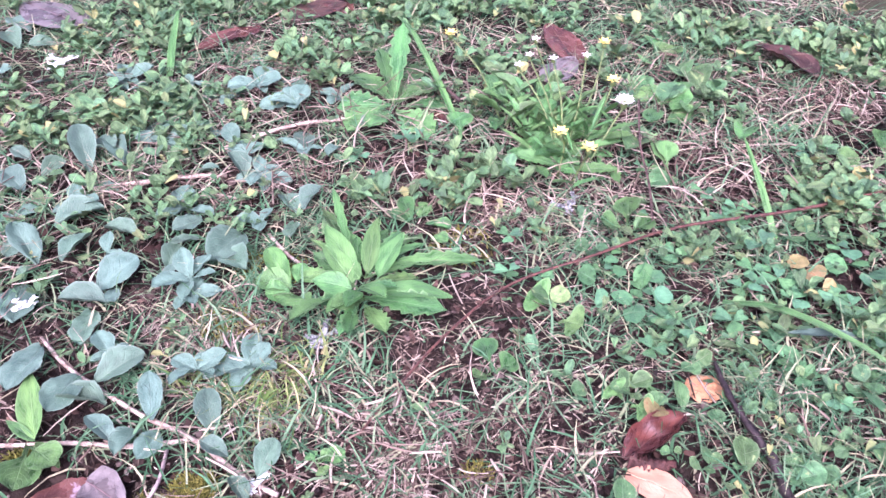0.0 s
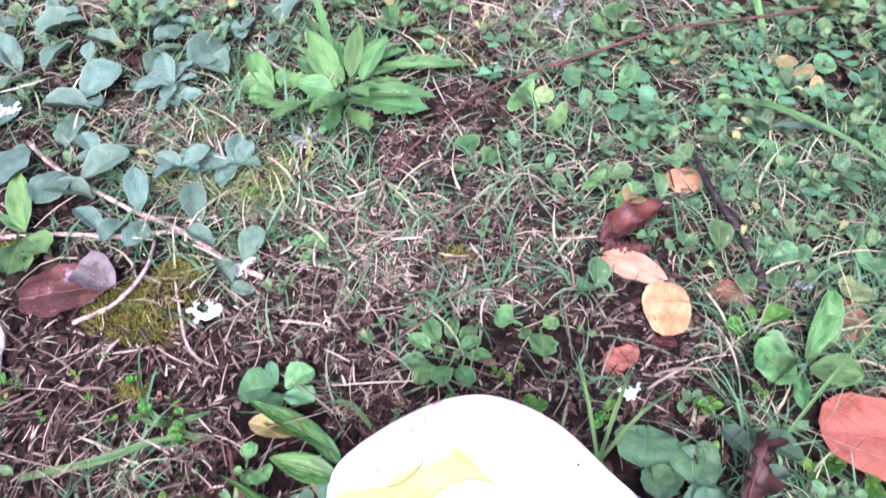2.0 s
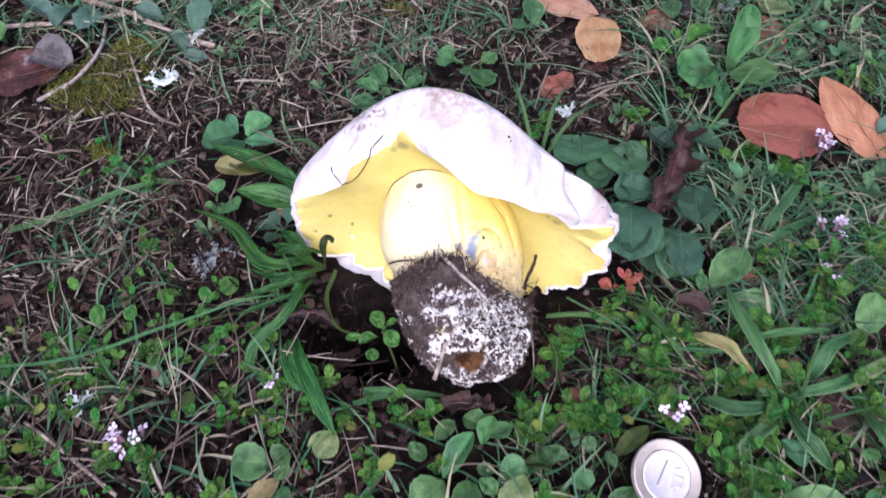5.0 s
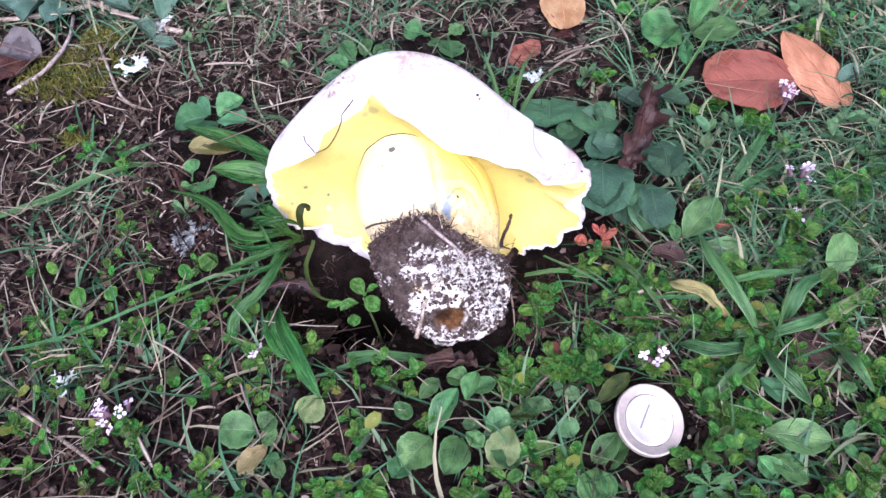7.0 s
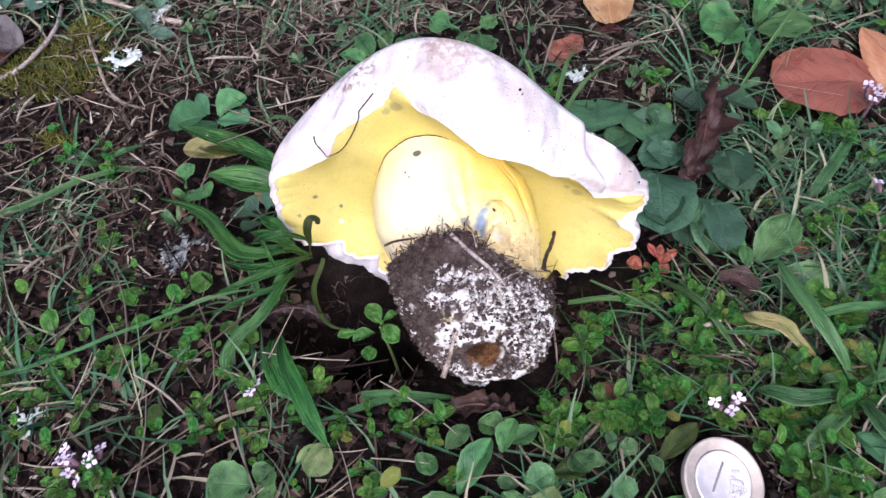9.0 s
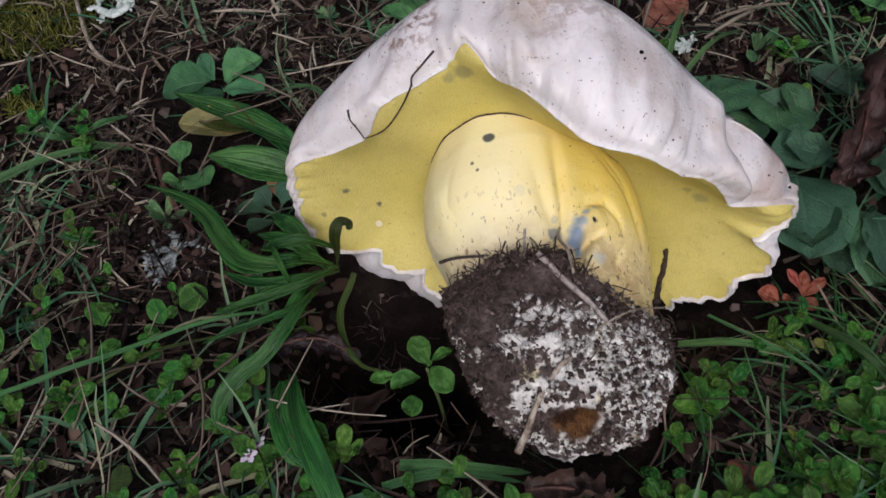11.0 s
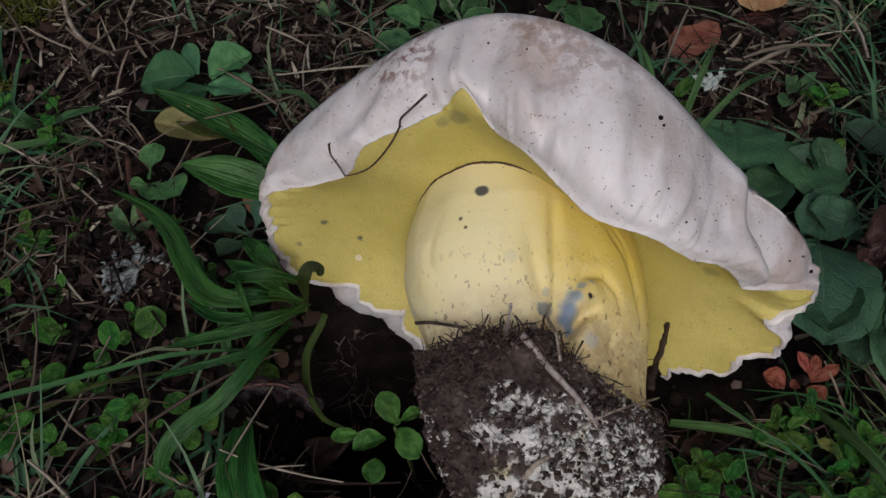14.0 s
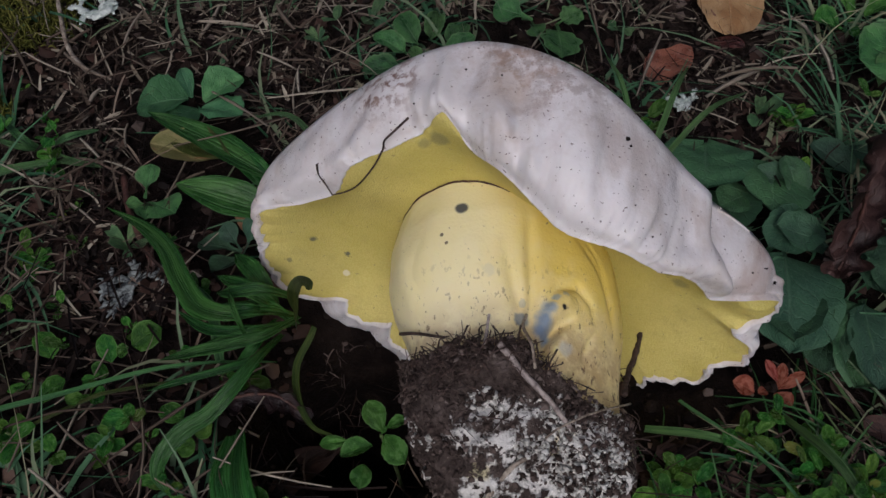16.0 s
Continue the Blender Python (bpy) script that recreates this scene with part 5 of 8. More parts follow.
stick("catkin", "dark reddish-brown knobbly catkin on litter", "catkin", [(0.0968, 0.2710, 0.004), (0.1032, 0.2680, 0.006), (0.1095, 0.2675, 0.006), (0.1164, 0.2697, 0.004)], 0.0030, 0.0018, bark_material("catkin_scale", (0.018, 0.007, 0.006), (0.075, 0.03, 0.024)), 1.9, 11)


def lichen(label, x, y, size, mat, seed, z=0.005, arms=(40, 75, 160, 205, 265)):
    """A flat, antler-like lichen scrap: broad arms that fork into short blunt tips."""
    r = random.Random(seed)
    ob = thing("lichen", label, "lichen", x, y, height(x, y) + z)

    def arm(p, a, length, wide, depth):
        q = p + Vector((math.cos(a), math.sin(a), r.uniform(-0.1, 0.35))) * length
        bow = Vector((-math.sin(a), math.cos(a), 0)) * length * r.uniform(-0.25, 0.25)
        v, f = tube((p, (p + q) / 2 + bow + Vector((0, 0, length * 0.12)), q), wide, wide * (0.75 if depth else 0.4), 8, 0.7, 4, r.random() * 9)
        part("lobe", mesh_of("lobe", [Vector((k.x, k.y, p.z + (k.z - p.z) * 0.45)) for k in v], f), mat, ob)
        if depth:
            for d in r.sample((-1.0, -0.35, 0.4, 1.05), 2 + (r.random() < 0.5)):
                arm(q - (q - p) * r.uniform(0, 0.35), a + d * r.uniform(0.7, 1.2), length * r.uniform(0.4, 0.75), wide * r.uniform(0.5, 0.75), depth - 1)

    for k, a in enumerate(arms):
        arm(Vector((r.uniform(-0.1, 0.1) * size, r.uniform(-0.1, 0.1) * size, 0)), radians(a + r.uniform(-15, 15)), size * r.uniform(0.2, 0.42), size * r.uniform(0.06, 0.1), 2 if k % 2 == 0 else 1)


lichen("white branching lichen scrap on dark litter", -0.0757, 0.2230, 0.019, LICHEN, 3, 0.007, (48, 62, 150, 255))
lichen("grey and black lichen scrap on soil", 0.0844, 0.4618, 0.022, DARKLICHEN, 5)
lichen("grey and black lichen scrap under the dandelion", -0.0491, 0.3421, 0.024, DARKLICHEN, 6)
lichen("white lichen scrap on the hawkweed", -0.2085, 0.3600, 0.022, LICHEN, 7, 0.009)
lichen("pale lichen scrap between straw", 0.180, 0.246, 0.012, DARKLICHEN, 8)
lichen("pale grey lichen scrap beside the plantain", -0.045, 0.133, 0.016, DARKLICHEN, 9, 0.003)
lichen("pale lichen scrap behind the cap", 0.098, 0.190, 0.012, LICHEN, 10)
lichen("white lichen scrap in the turf", -0.29, 0.63, 0.026, LICHEN, 12, 0.012)
lichen("pale lichen scrap on the runner", -0.065, 0.252, 0.014, LICHEN, 13)
lichen("whitish lichen curl on the litter", -0.085, 0.074, 0.010, LICHEN, 14)


def flower(label, x, y, z, r, mat, foot, rays=13):
    """A small flower head of narrow rays on a thin stalk that rises from foot."""
    ob = thing("flower", label, "flower", x, y, z, "flowers")
    rays_v = []
    for k in range(rays):
        w = 2 * math.pi * k / rays
        m = Matrix.Rotation(w, 3, "Z") @ Matrix.Rotation(radians(-28 + 14 * (k % 2)), 3, "Y")
        rays_v.append(([m @ Vector(p) for p in ((0.1 * r, -0.1 * r, 0), (0.6 * r, -0.17 * r, 0.03 * r), (r, 0, 0), (0.6 * r, 0.17 * r, 0.03 * r), (0.1 * r, 0.1 * r, 0))], [(0, 1, 2, 3, 4)]))
    part("petals", mesh_of("petals", *join(rays_v)), mat, ob)
    part("calyx", mesh_of("calyx", *blob((0, 0, -0.3 * r), 0.4 * r, 1.3, 2, 0.2, 5, 8)), STALK, ob)
    f = Vector(foot) - Vector((x, y, z))
    part("stalk", mesh_of("stalk", *tube(((0, 0, -0.5 * r), f * 0.5 + Vector((0.003, 0.002, 0.004)), f), 0.0005, 0.0007, 5)), STALK, ob)


for fx, fy, fz in ((0.1235, 0.6154, 0.036), (0.1222, 0.557, 0.036), (0.0811, 0.4888, 0.036), (0.0969, 0.471, 0.036), (0.0107, 0.628, 0.036)):
    flower("small yellow hawkbit flower on a thin stalk", fx, fy, fz, 0.0058, YELLOW, (fx * 0.5 + 0.042, fy * 0.5 + 0.25, 0.0))
flower("white fluffy seed head on a thin stalk", 0.1257, 0.528, 0.036, 0.007, WHITE, (0.1, 0.5, 0.0), 24)
flower("tiny yellow medick flower in the turf", 0.231, 0.298, 0.012, 0.0045, YELLOW, (0.226, 0.292, 0.0))
for fx, fy in ((0.058, 0.56), (0.066, 0.575), (0.082, 0.57), (0.105, 0.575), (0.072, 0.60)):
    flower("closed pale seed bud on a thin stalk", fx, fy, 0.045, 0.004, WHITE, (0.085, 0.5, 0.0), 9)


def thyme_flowers(label, x, y, z, count, spread, seed):
    """A loose head of tiny lilac four-lobed flowers."""
    r = random.Random(seed)
    ob = thing("thyme_flower_head", label, "flower", x, y, height(x, y), "thyme flowers")
    for k in range(count):
        px, py, pz = r.uniform(-spread, spread), r.uniform(-spread, spread), z + r.uniform(0, 0.003)
        q = 0.0021
        v = []
        for i in range(4):
            w = math.pi / 2 * i + r.uniform(-0.2, 0.2)
            v.append(([(0.2 * q * math.cos(w - 1), 0.2 * q * math.sin(w - 1), 0), (0.8 * q * math.cos(w - 0.5), 0.8 * q * math.sin(w - 0.5), 0.0004), (q * math.cos(w), q * math.sin(w), 0.0002), (0.8 * q * math.cos(w + 0.5), 0.8 * q * math.sin(w + 0.5), 0.0004), (0.2 * q * math.cos(w + 1), 0.2 * q * math.sin(w + 1), 0)], [(0, 1, 2, 3, 4)]))
        part("floret", mesh_of("floret", *join(v)), LILAC, ob, m=pose(px, py, pz, r.uniform(-50, 10), r.uniform(-30, 30), r.uniform(0, 90)))
        part("calyx", mesh_of("calyx", *tube(((px, py, pz), (px * 0.7, py * 0.7, pz * 0.7)), 0.0007, 0.0009, 5)), CALYX, ob)
    part("stalk", mesh_of("stalk", *tube(((0, 0, 0), (0.0005, 0, z * 0.5), (0, 0, z * 0.8)), 0.0005, 0.0012, 5)), CALYX, ob)


thyme_flowers("lilac thyme flowers on a purplish head", -0.0639, 0.0560, 0.012, 9, 0.0052, 1)
thyme_flowers("single lilac thyme flower among leaves", -0.0195, 0.0745, 0.008, 2, 0.002, 2)
thyme_flowers("two lilac thyme flowers near the coin", 0.1124, 0.0545, 0.008, 3, 0.004, 3)
thyme_flowers("lilac thyme flowers on a purplish head by the russet leaf", 0.1925, 0.157, 0.014, 6, 0.006, 4)
thyme_flowers("faded whitish thyme head in the turf", 0.1758, 0.100, 0.008, 3, 0.005, 5)
thyme_flowers("faded thyme head in the turf", 0.185, 0.118, 0.010, 5, 0.007, 6)


# ---- low plants, leaf by leaf ----
hb = random.Random(77)
for crown, (cx, cy, count, rise, kinds, spread, low, high, broad) in enumerate(((0.086, 0.525, 64, 16, "tooth", 28, 18, 36, 0.26), (0.088, 0.532, 70, 42, "lance", 24, 16, 32, 0.15), (0.066, 0.556, 46, 30, "ovate", 26, 14, 28, 0.34))):
    rosette("hawkbit_clump", kinds, ("bright", "bright", "fresh")[crown], cx, cy, [(k * 137.5 + hb.uniform(-25, 25), hb.uniform(low, high), broad * hb.uniform(0.7, 1.3), hb.gauss(0, 0.6) * spread, hb.gauss(0, 0.6) * spread) for k in range(count)],
            ("leafy yellow-flowered hawkbit clump with many narrow leaves", "tufted crown of narrow upright hawkbit leaves", "soft green leaf clump behind the hawkbit flowers")[crown], "hawkbit", rise, 0.005 + 0.005 * crown)
rosette("hawkweed_shoot", "ovate", "grey", -0.1803, 0.3812, [(-33, 28.6, 0.77, 3.5, -5.4), (98, 26.0, 0.66, 13.1, -15.6), (-169, 30.2, 0.54, 6.5, -22.4), (-151, 16.3, 0.55, 10.8, -4.3), (-163, 36.8, 0.50, -40.0, -0.9), (140, 13.1, 1.30, -36.6, 13.8)],
        "grey-green creeping hawkweed shoot with downy oval leaves", "hawkweed", lift=14)
rosette("hawkweed_shoot", "ovate", "grey", -0.1494, 0.3089, [(-48, 26.0, 0.64, -2.5, -4.1), (85, 25.4, 0.64, 7.3, -17.1), (168, 30.1, 0.59, -37.2, 18.6), (171, 28.1, 0.62, -12.2, 0.4), (19, 26.3, 0.43, 31.0, -26.1)],
        "grey-green creeping hawkweed shoot with downy oval leaves", "hawkweed", lift=14)
rosette("hawkweed_shoot", "ovate", "grey", -0.1214, 0.2795, [(53, 20.4, 0.50, -11.0, -8.9), (168, 19.2, 0.78, -2.9, 1.5), (161, 18.3, 0.76, 6.4, 0.1)],
        "grey-green creeping hawkweed shoot with downy oval leaves", "hawkweed", lift=14)
rosette("hawkweed_shoot", "ovate", "grey", -0.0926, 0.2851, [(19, 25.3, 0.50, 3.1, -6.5), (67, 15.0, 0.57, 12.5, -18.7)],
        "grey-green creeping hawkweed shoot with downy oval leaves", "hawkweed", lift=14)
rosette("hawkweed_shoot", "ovate", "grey", -0.0686, 0.2607, [(-15, 18.8, 0.60, 3.6, -5.2), (45, 14.6, 0.61, 1.9, -19.9), (76, 10.1, 0.78, 11.2, -22.3)],
        "grey-green creeping hawkweed shoot with downy oval leaves", "hawkweed", lift=14)
rosette("hawkweed_shoot", "ovate", "grey", -0.2255, 0.5267, [(27, 41.3, 0.41, 6.8, -41.8), (-147, 45.8, 0.31, 7.4, -0.2), (-124, 26.8, 0.66, -4.0, -6.3)],
        "grey-green creeping hawkweed shoot with downy oval leaves", "hawkweed", lift=14)
rosette("hawkweed_shoot", "ovate", "grey", -0.1414, 0.4842, [(-89, 15.5, 1.29, -8.1, 0.5), (45, 22.5, 0.81, 24.6, -5.1), (51, 21.4, 0.82, -0.2, -30.3), (30, 22.6, 0.59, 11.5, 35.1)],
        "grey-green creeping hawkweed shoot with downy oval leaves", "hawkweed", lift=14)
rosette("hawkweed_shoot", "ovate", "grey", -0.1100, 0.4232, [(158, 34.7, 0.63, 2.3, 1.4), (-134, 26.0, 0.71, -2.6, -20.6), (131, 19.8, 1.03, -23.9, 13.5), (120, 16.3, 1.00, -20.8, -5.5)],
        "grey-green creeping hawkweed shoot with downy oval leaves", "hawkweed", lift=14)
rosette("hawkweed_shoot", "ovate", "grey", -0.0772, 0.4462, [(31, 23.7, 0.59, -0.7, -2.4), (-29, 20.7, 0.83, 2.3, 0.5), (-178, 18.9, 0.57, -1.0, -10.9)],
        "grey-green creeping hawkweed shoot with downy oval leaves", "hawkweed", lift=14)
rosette("hawkweed_shoot", "ovate", "grey", -0.1453, 0.4066, [(-2, 20.2, 0.85, 2.2, -14.7), (80, 22.2, 0.70, -22.9, 15.4), (-89, 17.0, 0.87, -1.1, -19.6)],
        "grey-green creeping hawkweed shoot with downy oval leaves", "hawkweed", lift=14)
rosette("hawkweed_shoot", "ovate", "grey", -0.2122, 0.4288, [(-19, 26.5, 0.94, 9.5, -33.5), (-51, 30.5, 0.64, -8.4, 0.2), (43, 34.6, 0.50, -4.7, -33.8), (173, 21.1, 0.87, -21.7, -8.4)],
        "grey-green creeping hawkweed shoot with downy oval leaves", "hawkweed", lift=14)
rosette("hawkweed_shoot", "ovate", "grey", -0.0874, 0.5228, [(1, 29.0, 0.50, 0.6, -11.7)],
        "grey-green creeping hawkweed shoot with downy oval leaves", "hawkweed", lift=14)
rosette("hawkweed_shoot", "ovate", "grey", -0.3383, 0.6893, [(120, 21.7, 1.30, 24.1, -14.6), (45, 29.4, 0.85, -2.4, -23.6), (47, 32.9, 0.88, -6.5, 8.8), (163, 18.8, 1.30, 47.7, -81.0)],
        "grey-green creeping hawkweed shoot with downy oval leaves", "hawkweed", lift=14)
rosette("hawkweed_shoot", "ovate", "grey", -0.2565, 0.4879, [(45, 26.1, 0.69, 6.0, -27.7), (-26, 18.6, 0.96, 9.1, -8.8), (65, 15.5, 1.30, -6.2, 10.7)],
        "grey-green creeping hawkweed shoot with downy oval leaves", "hawkweed", lift=14)
rosette("hawkweed_shoot", "ovate", "grey", -0.0492, 0.5421, [(-33, 14.0, 1.30, 0.2, 1.2), (158, 15.1, 0.92, -12.2, -24.7)],
        "grey-green creeping hawkweed shoot with downy oval leaves", "hawkweed", lift=14)
rosette("daisy_seedling", "ovate", "seed", 0.0884, 0.2501, [(-1, 13.8, 0.76, 1.3, -7.0), (122, 8.0, 1.30, 0.2, -5.7), (-153, 6.2, 1.03, 2.4, -9.0)],
        "small green seedling with rounded leaves on short stalks", "seedling", lift=14)
rosette("daisy_seedling", "ovate", "seed", 0.1479, 0.2742, [(-6, 16.9, 0.67, -2.5, -10.9), (149, 5.1, 1.15, -4.1, -8.1)],
        "tall seedling with a rounded pale-edged leaf over the twig", "seedling", lift=14)
rosette("daisy_seedling", "ovate", "seed", 0.1707, 0.2675, [(115, 8.9, 1.28, -3.1, -5.1), (-22, 11.0, 0.88, -3.4, -3.7), (-89, 11.4, 1.14, -2.3, -6.1), (-130, 9.0, 1.20, 6.5, -2.3), (179, 11.5, 0.74, -3.7, -13.4), (18, 5.3, 1.30, -4.4, -0.8)],
        "seedling rosette of pale-edged bitten leaves", "seedling", lift=14)
rosette("daisy_seedling", "ovate", "seed", 0.1553, 0.2506, [(178, 12.7, 0.69, -2.7, 0.3)],
        "single rounded seedling leaf beside the twig", "seedling", lift=14)
rosette("daisy_seedling", "ovate", "seed", 0.1137, 0.3055, [(-28, 7.4, 1.21, -0.6, -4.5)],
        "small green seedling leaf on litter", "seedling", lift=20)
rosette("daisy_seedling", "ovate", "yellow", 0.1106, 0.3013, [(138, 13.0, 0.98, 4.3, -1.2)],
        "yellowing rounded seedling leaf", "seedling", lift=20)
rosette("daisy_seedling", "ovate", "seed", 0.1002, 0.3142, [(96, 10.4, 1.27, 2.1, -5.4), (-73, 10.8, 0.84, 3.2, -0.9), (5, 12.2, 0.48, 0.2, -5.1), (-161, 6.8, 0.87, 2.8, -6.2)],
        "small green seedling with rounded leaves on short stalks", "seedling", lift=14)
rosette("daisy_seedling", "ovate", "seed", 0.1282, 0.3148, [(0, 16.3, 0.45, -2.9, -16.0)],
        "upright green seedling leaf on litter", "seedling", lift=14)
rosette("daisy_seedling", "round", "seed", 0.1415, 0.3279, [(-26, 10.8, 0.73, -1.7, -3.2), (71, 6.1, 1.30, -2.7, -5.3), (-158, 4.4, 1.30, -1.7, -9.9), (98, 6.7, 1.27, -5.8, -3.3), (-158, 8.4, 0.99, -3.0, -28.7)],
        "clover-like small round leaves above the orange leaf", "seedling", lift=14)
rosette("daisy_seedling", "round", "seed", 0.1656, 0.3275, [(-32, 8.1, 0.98, -4.9, -10.8), (-76, 7.4, 0.98, 0.2, -18.9), (-69, 6.0, 1.30, -2.4, -27.0), (-123, 2.8, 1.30, -4.0, -31.8)],
        "scattered small round weed leaves", "seedling", lift=14)
rosette("daisy_seedling", "ovate", "seed", 0.1187, 0.2798, [(60, 4.2, 1.30, -4.2, -6.5), (-89, 3.6, 1.30, -2.1, -5.7), (151, 2.5, 1.30, -3.9, -8.6)],
        "dark green seedling behind the dark leaf", "seedling", lift=14)
rosette("daisy_seedling", "round", "seed", 0.1317, 0.2756, [(5, 8.8, 0.63, -1.5, -8.5), (108, 5.0, 1.28, -5.1, -7.1), (-72, 5.0, 1.30, 0.4, -7.7), (173, 4.3, 1.16, -1.7, -9.9)],
        "small dark green weed with round leaves", "seedling", lift=14)
rosette("daisy_seedling", "ovate", "seed", 0.2075, 0.2624, [(104, 12.2, 1.17, 2.9, -5.2), (-5, 12.0, 0.91, -0.6, 3.5), (-29, 9.5, 0.60, 3.6, 3.6), (-34, 11.8, 0.81, 2.9, -12.0), (66, 6.3, 1.15, -14.6, -11.8), (-25, 4.6, 0.61, -14.6, -11.8)],
        "seedling group with broad rounded leaves", "seedling", lift=14)
rosette("plantain_seedling", "disc", "pale", 0.2011, 0.2458, [(104, 15.5, 1.14, 5.5, -3.8)],
        "broad pale-spotted bitten leaf over the russet leaf", "seedling", lift=10)
rosette("daisy_seedling", "ovate", "seed", 0.2066, 0.2329, [(-125, 6.2, 1.30, -5.9, -3.6), (-105, 2.3, 1.30, -1.1, 7.5)],
        "small seedling beside the russet leaf", "seedling", lift=14)
rosette("daisy_seedling", "ovate", "seed", 0.1826, 0.2290, [(-10, 19.9, 0.52, -4.2, -16.0), (24, 5.9, 1.30, 2.1, 2.7), (32, 5.5, 1.30, -7.3, -19.9)],
        "upright seedling with folded pale-edged leaves before a russet leaf", "seedling", lift=30)
rosette("daisy_seedling", "ovate", "shoot", 0.1516, 0.2274, [(-72, 13.7, 0.85, 3.5, -4.5), (92, 10.2, 1.10, -3.3, -7.8), (5, 7.6, 0.69, 0.5, -1.4), (-38, 2.4, 1.30, -1.2, -5.2), (-118, 3.1, 1.30, -1.9, -9.2)],
        "bright green spoon-leaved seedling rosette", "seedling", lift=16)
rosette("daisy_seedling", "disc", "seed", 0.1596, 0.2165, [(85, 9.6, 1.30, 2.6, -5.5)],
        "yellow-green broad seedling leaf", "seedling", lift=8)
rosette("daisy_seedling", "round", "seed", 0.2191, 0.3244, [(58, 6.1, 1.30, -3.5, -5.7), (3, 9.2, 0.88, -3.1, -6.5), (-166, 8.4, 1.30, -2.5, -7.3), (-80, 5.6, 1.30, -0.2, -3.1), (171, 22.0, 0.35, -6.5, -12.8), (117, 7.4, 1.30, -7.3, -10.7)],
        "medick shoot with three-part leaves", "seedling", lift=14)
rosette("daisy_seedling", "ovate", "seed", 0.0811, 0.3180, [(115, 8.2, 1.17, 0.4, -8.0), (-29, 4.8, 0.81, 1.3, -7.2)],
        "small seedling leaf with a curled pale edge", "seedling", lift=14)
rosette("daisy_leaf", "ovate", "pale", 0.0601, 0.0338, [(146, 14.2, 0.81, 3.1, 2.6)],
        "yellow-green broad daisy leaf on thyme", "daisy", lift=6)
rosette("daisy_leaf", "ovate", "seed", 0.0585, 0.0407, [(-73, 8.8, 0.97, -3.0, -2.2), (177, 5.2, 0.87, -2.1, -2.4), (73, 6.3, 0.78, -4.6, -1.0)],
        "green rounded daisy leaves on thyme", "daisy", lift=10)
rosette("daisy_leaf", "disc", "seed", 0.0818, 0.0362, [(21, 7.1, 1.08, 0.9, -4.7)],
        "round green leaf among thyme", "daisy", lift=6)
rosette("daisy_leaf", "ovate", "olive", 0.0661, 0.0425, [(-101, 9.2, 0.83, -2.9, -1.3)],
        "olive withering leaf among thyme", "daisy", lift=6)
rosette("daisy_leaf", "ovate", "seed", 0.0751, 0.0466, [(58, 7.3, 0.70, 2.8, -3.8), (-2, 5.6, 0.65, 5.3, -0.3), (-78, 5.5, 0.91, 7.0, -0.9), (-166, 6.6, 0.56, 14.5, -3.7)],
        "small grey-green pointed leaves among thyme", "daisy", lift=12)
rosette("yellow_leaf", "round", "yellow", 0.2193, 0.4016, [(25, 10.2, 1.30, -1.8, -12.3)],
        "rounded yellow dying leaf in the turf", "leaf", lift=14)
rosette("yellow_leaf", "round", "yellow", 0.2219, 0.3898, [(-28, 12.6, 0.57, -6.9, -12.9)],
        "rounded yellow dying leaf in the turf", "leaf", lift=14)
rosette("yellow_leaf", "round", "yellow", 0.2775, 0.5006, [(-17, 16.0, 0.56, -7.4, -17.2)],
        "rounded yellow dying leaf in the turf", "leaf", lift=14)
rosette("yellow_leaf", "round", "pale", 0.2609, 0.4334, [(-107, 11.4, 1.30, -10.2, -6.6)],
        "rounded pale dying leaf in the turf", "leaf", lift=14)
rosette("yellow_leaf", "round", "yellow", 0.2130, 0.4121, [(-67, 11.2, 1.12, -8.9, -10.1)],
        "rounded yellow dying leaf in the turf", "leaf", lift=14)
rosette("yellow_leaf", "round", "pale", 0.0746, 0.3800, [(-50, 11.6, 0.92, -5.3, -10.9)],
        "rounded pale dying leaf in the turf", "leaf", lift=14)
rosette("yellow_leaf", "round", "pale", 0.1827, 0.4142, [(104, 10.4, 1.18, 1.9, -6.7)],
        "rounded pale dying leaf in the turf", "leaf", lift=14)
rosette("clover_seedling", "round", "clover", 0.0906, 0.3963, [(68, 11.2, 1.30, 3.9, -9.6), (-97, 8.5, 1.30, -4.6, 22.5), (166, 12.8, 0.63, 6.4, 17.4), (-11, 12.6, 0.57, 2.9, -29.8)],
        "low clover-like group of rounded green leaves", "seedling", lift=14)
rosette("clover_seedling", "round", "clover", 0.1230, 0.3959, [(-21, 18.2, 0.57, -5.2, -15.9), (36, 11.7, 1.02, -13.2, -29.7), (-92, 9.8, 1.30, -1.0, -9.1), (-177, 16.7, 0.69, -11.0, -28.8), (-82, 10.3, 1.30, 0.4, -24.4), (162, 12.2, 0.65, -13.9, 1.8)],
        "low clover-like group of rounded green leaves", "seedling", lift=14)
rosette("clover_seedling", "round", "seed", 0.0641, 0.3769, [(71, 13.2, 1.27, 5.5, -9.2)],
        "single rounded pale green leaf on litter", "seedling", lift=14)
rosette("daisy_seedling", "ovate", "seed", 0.1896, 0.6384, [(178, 30.9, 0.63, -2.8, 3.2), (1, 31.1, 0.73, 5.7, -40.6), (-42, 24.2, 0.97, -25.0, -57.6), (146, 24.1, 0.75, -0.1, -36.0), (-168, 24.7, 0.91, 11.3, -25.5), (159, 29.1, 0.52, -2.5, -58.0)],
        "group of pale green spoon-shaped daisy leaves", "seedling", lift=14)
